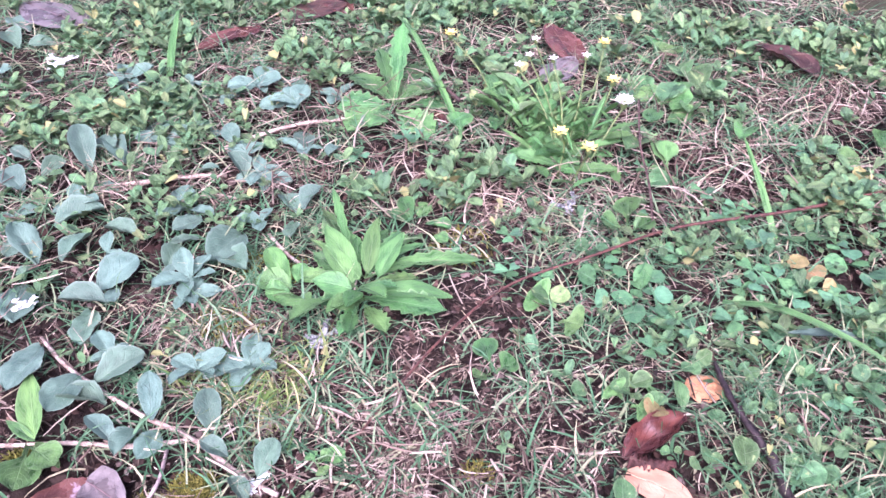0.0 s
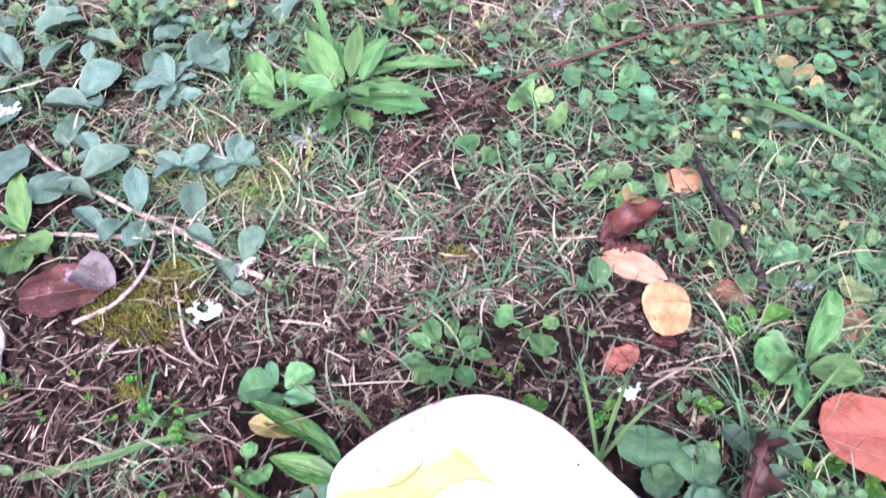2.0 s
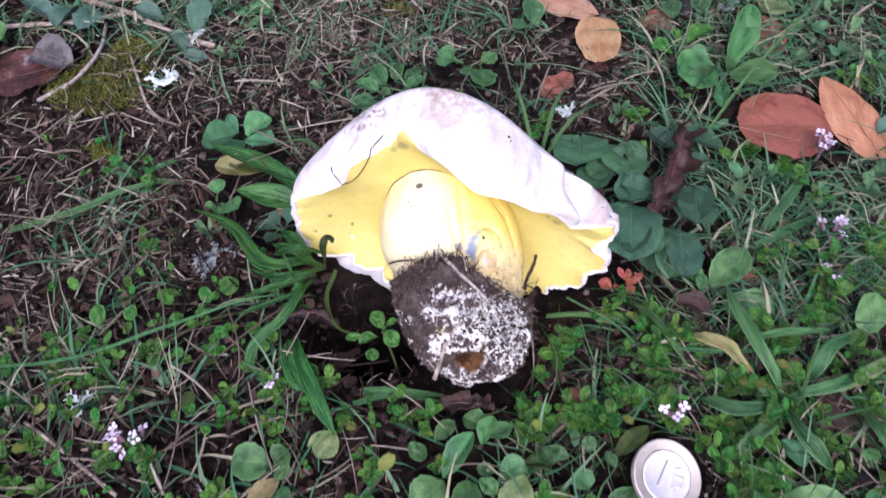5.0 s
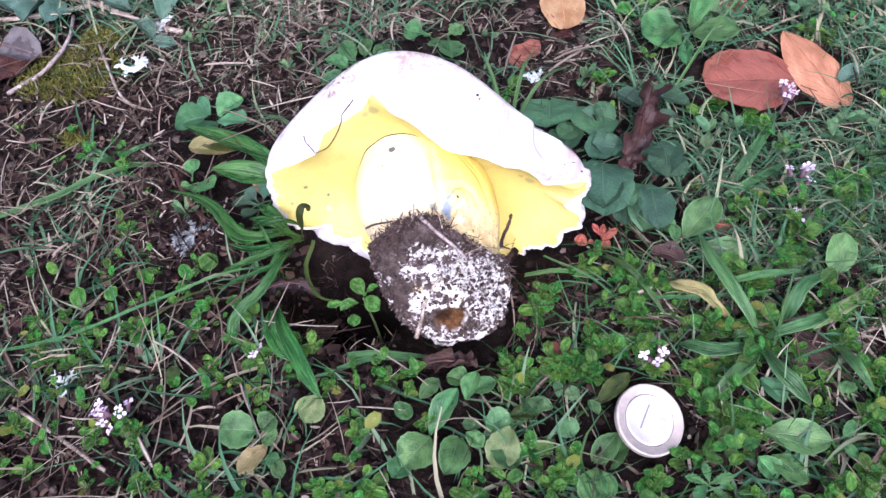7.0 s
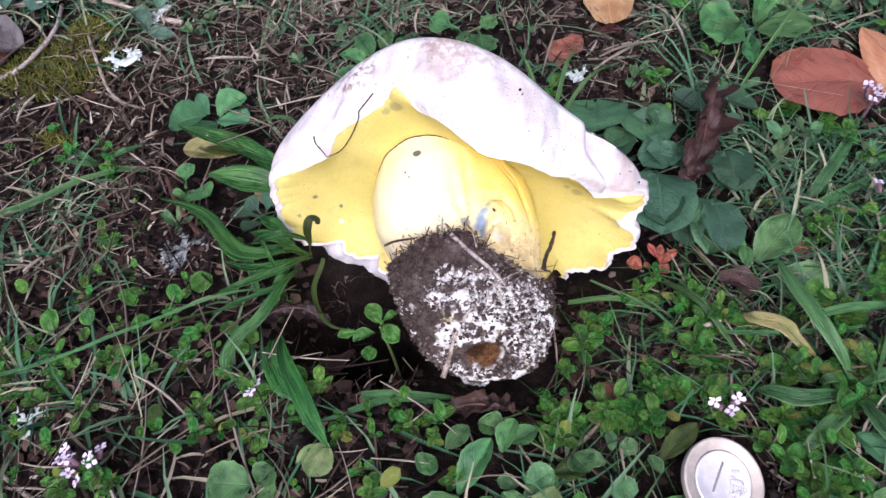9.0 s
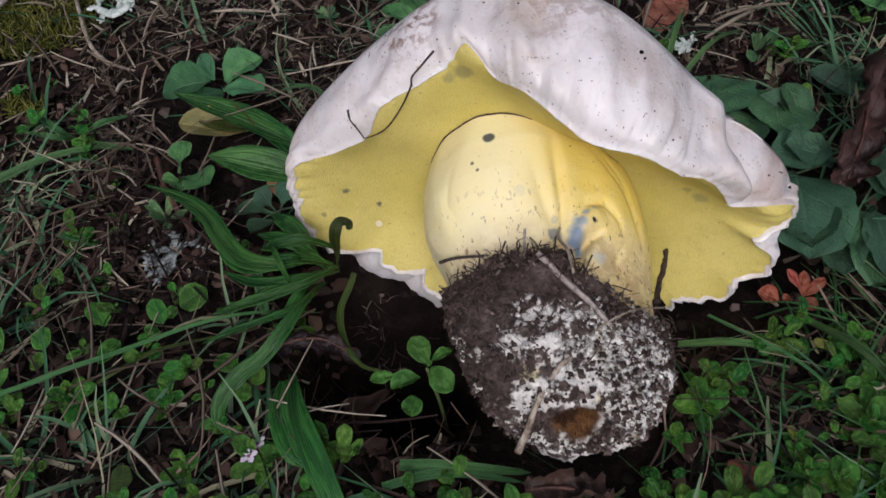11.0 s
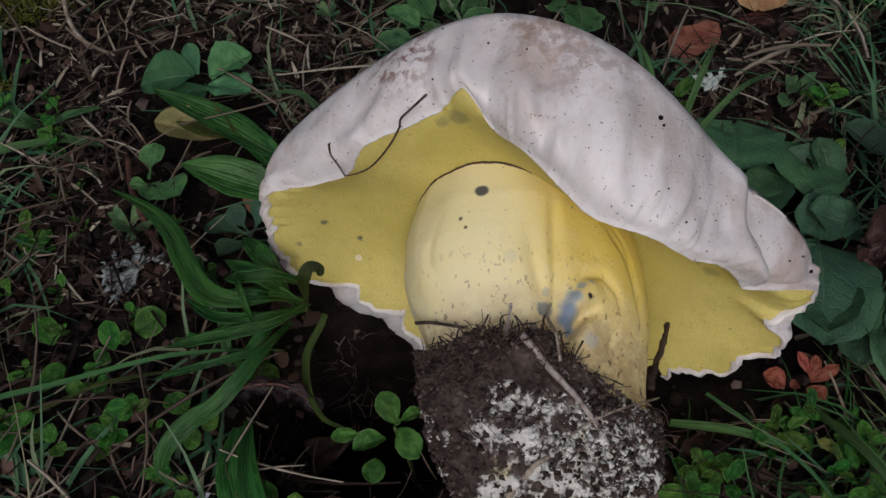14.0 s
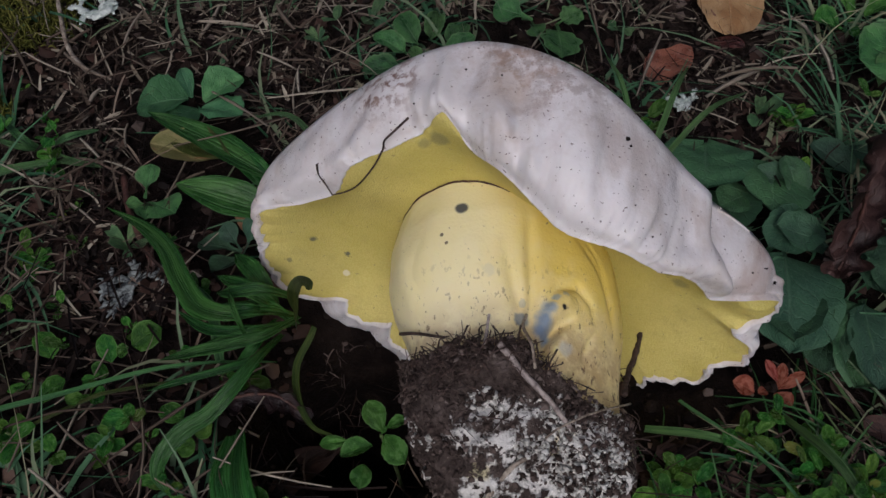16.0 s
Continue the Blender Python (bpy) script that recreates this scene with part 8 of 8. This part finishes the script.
# ---- what nobody could count ----
def strands(name, label, category, spots, material, spec, seed, sides=3, comb=0.0):
    """Many thin bent strands in one mesh. spec(r, x, y) gives length, breadth, rise in degrees, height over the soil and droop; comb is the share that lies side by side in sheaves."""
    r = random.Random(seed)
    verts, faces = [], []
    for x, y in spots:
        length, wide, rise, z0, droop = spec(r, x, y)
        w = r.uniform(0, 2 * math.pi)
        if comb and r.random() < comb:
            w = 9.0 * noise.noise(Vector((x * 38, y * 38, 0.37 * seed))) + r.gauss(0, 0.35)
        d = Vector((math.cos(w), math.sin(w), 0))
        a = Vector((-d.y, d.x, 0))
        bend = r.gauss(0, 0.5 if droop > 0.16 else 0.2)
        base = Vector((x, y, height(x, y) + z0))
        if any((base.x + (d.x * q + a.x * bend * q * q) * length - 0.1066) ** 2 + (base.y + (d.y * q + a.y * bend * q * q) * length - 0.0337) ** 2 < 0.0135 ** 2 for q in (0.0, 0.2, 0.4, 0.6, 0.8, 1.0)):
            continue                        # nothing lies on the coin
        if length > 0.008 and not all(clear_of(base.x + d.x * length * q, base.y + d.y * length * q, -0.003) for q in (0.35, 0.7, 1.0)):
            continue
        b = len(verts)
        for k in range(5):
            s = k / 4
            up = math.sin(radians(rise)) * s - droop * s * s
            p = base + (d * math.cos(radians(rise)) * s + a * bend * s * s + Vector((0, 0, up))) * length
            q = wide * 0.5 * (1 - 0.75 * s * s if rise > 20 else 1 - 0.4 * abs(2 * s - 1))
            verts += [p + a * q, p - a * q, p + Vector((0, 0, q * (0.9 if sides == 3 else -0.5)))]
        for k in range(4):
            o = b + 3 * k
            faces += [(o, o + 2, o + 5, o + 3), (o + 2, o + 1, o + 4, o + 5)]
            if sides == 3:
                faces.append((o + 1, o, o + 3, o + 4))
    ob = part(name, mesh_of(name, verts, faces), material)
    return tagged(ob, label, category, kind="stuff")


def litter_chance(x, y):
    if not clear_of(x, y, -0.003) or (x - 0.002) ** 2 + (y - 0.118) ** 2 < 0.00048:
        return 0.0
    if (x - 0.013) ** 2 + (y - 0.099) ** 2 < 0.00045:
        return 0.0
    if not is_free(x, y):
        return 0.05
    c = 0.35 + 0.65 * math.exp(-(((x - 0.0) / 0.16) ** 2 + ((y - 0.22) / 0.11) ** 2))
    if x > 0.14 and y < 0.2:
        c *= 0.7
    return c * (0.45 + 0.75 * patch(x, y, 20, 9.0)) * (1 if y < 0.5 else 0.75)


def grass_chance(x, y):
    if not clear_of(x, y, 0.004):
        return 0.0
    c = 0.12 + 0.04 * (y > 0.24) + 1.4 * math.exp(-(((x + 0.085) / 0.055) ** 2 + ((y - 0.33) / 0.05) ** 2)) + 0.9 * (x > 0.14) * (0.08 < y < 0.34) + 0.35 * (y > 0.4) + 0.3 * (x > 0.08) * (y > 0.26)
    c += 0.4 * math.exp(-(((x - 0.04) / 0.06) ** 2 + ((y - 0.30) / 0.045) ** 2)) + 0.08 * (y < 0.1)
    return min(1.0, c) * patch(x, y, 35, 2.0) ** 1.6


def in_tufts(count, box, keep, seed, per, spread):
    r = random.Random(seed)
    out = []
    for x, y in scatter(count, box, keep, seed):
        for k in range(r.randint(2, per)):
            out.append((x + r.gauss(0, spread), y + r.gauss(0, spread)))
    return out


NEAR, ALL, FAR = (-0.22, 0.29, -0.03, 0.45), (-0.46, 0.46, -0.1, 0.93), (-0.46, 0.46, 0.42, 0.93)
def damp(x, y):
    """How dark and wet the litter is: near the mushroom and in front of it."""
    wet = max(0.0, min(1.0, 0.5 + (0.205 + 0.05 * noise.noise(Vector((x * 18, y * 18, 3.0))) - 1.1 * max(0.0, -x - 0.045) - y) / 0.06))
    return wet * (1 - 0.6 * max(0.0, min(1.0, max((-0.045 - x) / 0.03, (0.062 - y) / 0.03))))


STREWN = scatter(23500, NEAR, lambda x, y: litter_chance(x, y) * (0.35 + 0.65 * (patch(x, y, 60, 41.0) > 0.47)) * (1.0 if y < 0.2 else 0.3 + 0.7 * (patch(x, y, 34, 43.0) > 0.47)), 21)
WET = [p for k, p in enumerate(STREWN) if (k * 0.618) % 1.0 < 0.8 * damp(*p)]
DRY = [p for k, p in enumerate(STREWN) if (k * 0.618) % 1.0 >= 0.84 * damp(*p)]
strands("damp_litter", "dark damp needle and grass litter round the mushroom", "litter", WET, DAMP_STRAW,
        lambda r, x, y: (r.choice((0.003, 0.005, 0.007, 0.011, 0.020)) * r.uniform(0.7, 1.3), r.choice((0.00018, 0.00025, 0.0004, 0.0007)), r.uniform(-4, 26), r.uniform(-0.001, 0.007), r.uniform(0.0, 0.15)), 30, 2)
strands("dry_grass_litter", "dry brown grass and needle litter", "litter", DRY, STRAW,
        lambda r, x, y: (r.choice((0.003, 0.004, 0.005, 0.006, 0.008, 0.012)) * r.uniform(0.7, 1.3), r.choice((0.00025, 0.0003, 0.0004, 0.0006, 0.0011)), r.uniform(-4, 30), r.uniform(-0.001, 0.006), r.uniform(0.0, 0.2)), 31, 2, 0.5)
strands("dry_grass_litter", "dry straw litter between farther turf plants", "litter", scatter(14000, ALL, lambda x, y: 0.0 if (-0.22 < x < 0.29 and y < 0.45) else (0.4 + 0.6 * (y < 0.7)) * patch(x, y, 18, 4.0), 22), PALE_STRAW,
        lambda r, x, y: (r.uniform(0.008, 0.034), r.choice((0.0003, 0.0005, 0.0008, 0.0014)), r.uniform(0, 32), r.uniform(0, 0.009), r.uniform(0.0, 0.3)), 32, 3, 0.6)
strands("grass", "thin green grass blades in loose tufts", "grass", in_tufts(1350, NEAR, grass_chance, 23, 12, 0.004), GRASS,
        lambda r, x, y: (r.uniform(0.010, 0.036), r.uniform(0.0006, 0.0017), r.uniform(12, 62), 0.0, r.uniform(0.15, 0.7)), 33, 2)
strands("grass", "thin green grass blades in the farther turf", "grass", in_tufts(2600, ALL, lambda x, y: 0.0 if (-0.22 < x < 0.29 and y < 0.45) else 0.2 + 0.8 * patch(x, y, 14, 6.0) ** 2, 24, 9, 0.007), GRASS,
        lambda r, x, y: (r.uniform(0.015, 0.05), r.uniform(0.0005, 0.0016), r.uniform(15, 60), 0.0, r.uniform(0.15, 0.7)), 34, 2)


strands("pale_straw", "bleached straw pieces on the litter", "straw", scatter(520, NEAR, lambda x, y: litter_chance(x, y) * (1 - 0.85 * damp(x, y)), 26), PALE_STRAW,
        lambda r, x, y: (r.choice((0.007, 0.011, 0.016, 0.024)) * r.uniform(0.8, 1.3), r.choice((0.0004, 0.0007, 0.001, 0.0017)), r.uniform(-2, 16), r.uniform(0.003, 0.008), r.uniform(0.0, 0.15)), 36, 3, 0.6)
def tuft(spots, seed):
    r = random.Random(seed)
    return [(r.gauss(cx, sx), r.gauss(cy, sy)) for cx, cy, sx, sy, n in spots for k in range(n)]


strands("grass_tuft", "yellow-green tuft of soft grass beside the runner", "grass", tuft(((-0.072, 0.300, 0.010, 0.009, 150), (-0.098, 0.318, 0.011, 0.009, 110), (-0.060, 0.322, 0.008, 0.008, 70)), 91), YELLOW_GRASS,
        lambda r, x, y: (r.uniform(0.010, 0.028), r.uniform(0.0007, 0.0017), r.uniform(15, 65), 0.0, r.uniform(0.2, 0.8)), 92, 2, 0.4)
strands("dead_grass", "bleached yellowish tuft of dead grass beside the runner", "grass", tuft(((-0.128, 0.350, 0.012, 0.010, 170), (-0.096, 0.358, 0.012, 0.010, 150), (0.0, 0.276, 0.012, 0.009, 110), (0.005, 0.245, 0.016, 0.010, 130), (-0.02, 0.262, 0.012, 0.008, 80), (-0.022, 0.292, 0.010, 0.008, 70)), 93), PALE_STRAW,
        lambda r, x, y: (r.uniform(0.008, 0.026), r.choice((0.0004, 0.0007, 0.0011, 0.0016)), r.uniform(8, 55), 0.0, r.uniform(0.2, 0.8)), 94, 2, 0.5)
strands("pale_straw", "thin bleached straws between the thyme shoots", "straw", scatter(170, (-0.16, 0.2, -0.02, 0.1), lambda x, y: litter_chance(x, y) * (0.3 + patch(x, y, 30, 77.0)) * (0.08 if 0.0 < x < 0.13 and y > 0.05 else 1.0), 47), PALE_STRAW,
        lambda r, x, y: (r.choice((0.006, 0.010, 0.016, 0.026)) * r.uniform(0.8, 1.2), r.uniform(0.0003, 0.0008), r.uniform(-2, 22), r.uniform(0.003, 0.010), r.uniform(0.0, 0.15)), 48, 3, 0.3)
strands("litter_chips", "short broken chips of straw and bark on the soil", "litter", scatter(5500, NEAR, lambda x, y: litter_chance(x, y) * (1 - 0.6 * damp(x, y)) * (0.25 + 0.75 * (patch(x, y, 48, 61.0) > 0.5)), 45), STRAW,
        lambda r, x, y: (r.uniform(0.0012, 0.0050), r.uniform(0.0004, 0.0013), r.uniform(-16, 40), r.uniform(0.0, 0.004), 0.0), 46, 2)
strands("dead_grass", "bleached tufts of dead grass among the weeds", "grass", in_tufts(60, (0.13, 0.23, 0.0, 0.1), lambda x, y: is_free(x, y, -0.003) * patch(x, y, 30, 29.0), 49, 10, 0.005) + in_tufts(470, (-0.3, 0.33, 0.22, 0.68), lambda x, y: is_free(x, y, -0.002) * min(1.0, patch(x, y, 16, 23.0) ** 2 + 0.5 * bare(x, y) * (y > 0.4)), 40, 14, 0.004), PALE_STRAW,
        lambda r, x, y: (r.uniform(0.008, 0.030), r.choice((0.0004, 0.0006, 0.0009, 0.0014)), r.uniform(8, 60), 0.0, r.uniform(0.2, 0.8)), 44, 2, 0.45)
strands("pale_straw", "criss-cross bleached straws on the dark litter", "straw", scatter(120, (-0.16, 0.0, 0.03, 0.21), lambda x, y: litter_chance(x, y) * (0.3 + patch(x, y, 22, 17.0)), 29), PALE_STRAW,
        lambda r, x, y: (r.choice((0.008, 0.012, 0.018, 0.036)) * r.uniform(0.8, 1.2), r.uniform(0.0004, 0.0010), r.uniform(-2, 14), r.uniform(0.003, 0.009), r.uniform(0.0, 0.1)), 39)
strands("wiry_grass", "fine wiry green grass in dense tufts", "grass", in_tufts(330, (0.13, 0.29, 0.07, 0.34), lambda x, y: is_free(x, y, -0.002) * clear_of(x, y, 0.004) * patch(x, y, 30, 12.0), 25, 9, 0.006), GRASS,
        lambda r, x, y: (r.uniform(0.015, 0.045), r.uniform(0.0003, 0.0008), r.uniform(10, 60), 0.0, r.uniform(0.1, 0.6)), 35, 2)


strands("wiry_grass", "fine dark green grass in the thyme", "grass", in_tufts(150, (0.075, 0.22, 0.0, 0.11), lambda x, y: is_free(x, y, -0.003) * clear_of(x, y, 0.005) * patch(x, y, 30, 12.0), 27, 8, 0.007), DARK_GRASS,
        lambda r, x, y: (r.uniform(0.012, 0.034), r.uniform(0.0004, 0.0011), r.uniform(5, 50), 0.0, r.uniform(0.1, 0.6)), 37, 2)


def flakes(count, box, low, high, seed):
    """Scraps of rotted leaf, each a bent ragged fan."""
    r = random.Random(seed)
    verts, faces = [], []
    for x, y in scatter(count, box, lambda x, y: (0.3 + 0.7 * patch(x, y, 25, 15.0)) * (1.0 if is_free(x, y) else 0.1) * (clear_of(x, y, -0.002)), seed):
        q = r.uniform(low, high)
        m = pose(x, y, height(x, y) + r.uniform(0.0, 0.003), r.uniform(-40, 40), r.uniform(-40, 40), r.uniform(0, 360))
        k = len(verts)
        verts.append(m @ Vector((0, 0, q * 0.2)))
        for i in range(8):
            w = 2 * math.pi * i / 8
            e = q * r.uniform(0.55, 1.15)
            verts.append(m @ Vector((e * math.cos(w), e * math.sin(w) * 0.65, q * r.uniform(-0.2, 0.15))))
        faces += [(k, k + 1 + i, k + 1 + (i + 1) % 8) for i in range(8)]
    tagged(part("leaf_flakes", mesh_of("leaf_flakes", verts, faces), FLAKE), "dark scraps of rotted leaves", "litter", kind="stuff")


flakes(8500, NEAR, 0.0010, 0.0036, 55)
flakes(5000, (-0.2, 0.2, -0.02, 0.21), 0.0008, 0.0030, 56)
flakes(2500, (-0.25, 0.3, 0.4, 0.65), 0.0015, 0.0050, 57)

strands("root_tangle", "hanging tangle of grey-brown fine roots in the hollow", "roots", tuft(((0.0053, 0.1139, 0.0022, 0.0045, 90),), 95), ROOT,
        lambda r, x, y: (r.uniform(0.003, 0.011), r.uniform(0.00015, 0.0004), r.uniform(10, 85), r.uniform(0.0, 0.006), r.uniform(0.0, 0.6)), 96, 2)
strands("rootlets", "dark torn rootlets in the hollow", "roots", scatter(260, (-0.008, 0.03, 0.084, 0.118), lambda x, y: 1.0 if (x - 0.011) ** 2 + (y - 0.101) ** 2 < 0.0004 else 0.0, 28), DAMP_STRAW,
        lambda r, x, y: (r.uniform(0.004, 0.014), r.uniform(0.0002, 0.0006), r.uniform(-10, 70), 0.0, r.uniform(0.0, 0.4)), 38, 2)


def moss(spots, seed):
    r = random.Random(seed)
    pts = []
    for cx, cy, rx, ry, n in spots:
        for k in range(n):
            a, q = r.uniform(0, 6.283), math.sqrt(r.random()) * (0.8 + 0.3 * math.sin(3 * r.random()))
            pts.append((cx + rx * q * math.cos(a), cy + ry * q * math.sin(a)))
    strands("moss", "yellow-green cushion moss on soil", "moss", pts, MOSS, lambda r, x, y: (r.uniform(0.0025, 0.006), r.uniform(0.0006, 0.0012), r.uniform(35, 85), 0.002, r.uniform(0, 0.4)), seed)


moss(((-0.104, 0.229, 0.023, 0.017, 1500), (-0.092, 0.251, 0.010, 0.007, 500), (-0.097, 0.189, 0.006, 0.004, 160), (-0.171, 0.262, 0.010, 0.008, 350), (-0.085, 0.40, 0.02, 0.014, 300), (-0.10, 0.352, 0.02, 0.012, 300), (0.02, 0.42, 0.02, 0.02, 200), (0.03, 0.262, 0.008, 0.006, 120)), 41)


def crumbs(count, box, low, high, seed):
    r = random.Random(seed)
    pieces = [blob((x, y, height(x, y) + r.uniform(0, 0.0008)), r.uniform(low, high), 0.75, r.random() * 60, 0.7, 3, 5) for x, y in scatter(count, box, lambda x, y: (0.3 + 0.7 * patch(x, y, 30, 8.0)) * ((x - 0.010) ** 2 + (y - 0.102) ** 2 > 0.0004), seed)]
    tagged(part("soil_crumbs", mesh_of("soil_crumbs", *join(pieces), smooth=False), CRUMB), "loose dark soil crumbs and grit", "soil", kind="stuff")


crumbs(7000, NEAR, 0.0004, 0.002, 51)
crumbs(3400, (-0.2, 0.26, 0.19, 0.52), 0.0007, 0.0034, 52)


def leaf_cover(name, label, count, box, keep, kinds, size, seed, up=(5, 40), mat="mixed", per=(2, 5), step=0.0):
    """Small leaves of many plants in one mesh."""
    r = random.Random(seed)
    verts, faces, uvs = [], [], []
    shapes = [leaf_grid(k, s + 60) for k in kinds for s in range(3)]
    for x, y in scatter(count, box, keep, seed):
        z = height(x, y) + r.uniform(0.001, 0.012)
        heading = r.uniform(0, 360)
        grown = r.uniform(0.75, 1.2)
        for k in range(r.randint(*per)):
            v, f, uv = r.choice(shapes)
            s = r.uniform(*size) * grown
            m = pose(x + 0.8 * step * r.uniform(-k, k), y + 0.8 * step * r.uniform(-k, k), z + step * k, 0, 0, heading + k * 137.5 + r.uniform(-20, 20)) @ pose(0, 0, 0, r.uniform(*up), r.uniform(-20, 20), 0) @ Matrix.Diagonal((s * r.uniform(0.45, 0.75), s, s, 1))
            b = len(verts)
            verts += [m @ Vector(p) for p in v]
            faces += [tuple(i + b for i in g) for g in f]
            uvs += uv
    tagged(part(name, mesh_of(name, verts, faces, uvs), GREEN[mat]), label, "turf plants", kind="stuff")


leaf_cover("thyme_carpet", "dense carpet of tiny round thyme leaves", 420, (-0.17, 0.25, -0.04, 0.2), lambda x, y: thyme_chance(x, y), ("round",), (0.0028, 0.0058), 61, (5, 50), "carpet", (3, 7), 0.0009)
leaf_cover("turf_weeds", "mixed small green weeds in the farther turf", 1250, (-0.46, 0.46, 0.45, 0.93), lambda x, y: is_free(x, y) * (1 - bare(x, y)) * (0.02 + 0.98 * max(0.0, 2.8 * patch(x, y, 14, 7.0) - 1.15) ** 1.5), ("round", "ovate", "leaflet", "tooth"), (0.004, 0.013), 62, (5, 60), per=(3, 9), step=0.0012)
leaf_cover("turf_weeds", "mixed small green weeds beside the near turf", 700, (-0.46, 0.46, 0.0, 0.47), lambda x, y: 0.0 if -0.2 < x < 0.24 else 0.1 + 0.9 * patch(x, y, 14, 7.0) ** 2, ("round", "spat", "leaflet"), (0.005, 0.013), 63, (5, 55))
leaf_cover("turf_weeds", "scattered small green weeds on the litter", 330, (-0.2, 0.26, 0.13, 0.47), lambda x, y: clear_of(x, y, 0.01) * is_free(x, y) * (0.05 + 0.6 * (x > 0.13) + 0.15 * (x < -0.1) * (y > 0.28) + 0.3 * (y > 0.4)) * patch(x, y, 25, 1.0) ** 1.5, ("round", "spat", "leaflet"), (0.003, 0.0085), 64, (5, 60))
leaf_cover("hawkweed_cover", "downy grey-green hawkweed leaves in the turf", 60, (-0.42, -0.06, 0.31, 0.66), lambda x, y: is_free(x, y, 0.002) * patch(x, y, 18, 7.0) ** 2, ("ovate",), (0.012, 0.021), 65, (0, 28), "grey")
leaf_cover("turf_weeds", "dense small-leaved weeds and clover in the turf", 270, (-0.3, 0.36, 0.25, 0.75), far_green, ("round", "ovate", "leaflet"), (0.005, 0.0105), 67, (0, 55), per=(3, 8), step=0.0011)
leaf_cover("seedlings", "scattered tiny green seedlings on the litter", 110, (-0.16, 0.06, 0.0, 0.2), lambda x, y: clear_of(x, y, 0.004) * is_free(x, y) * patch(x, y, 30, 21.0) ** 2, ("round", "spat"), (0.002, 0.005), 66, (10, 60), "carpet")
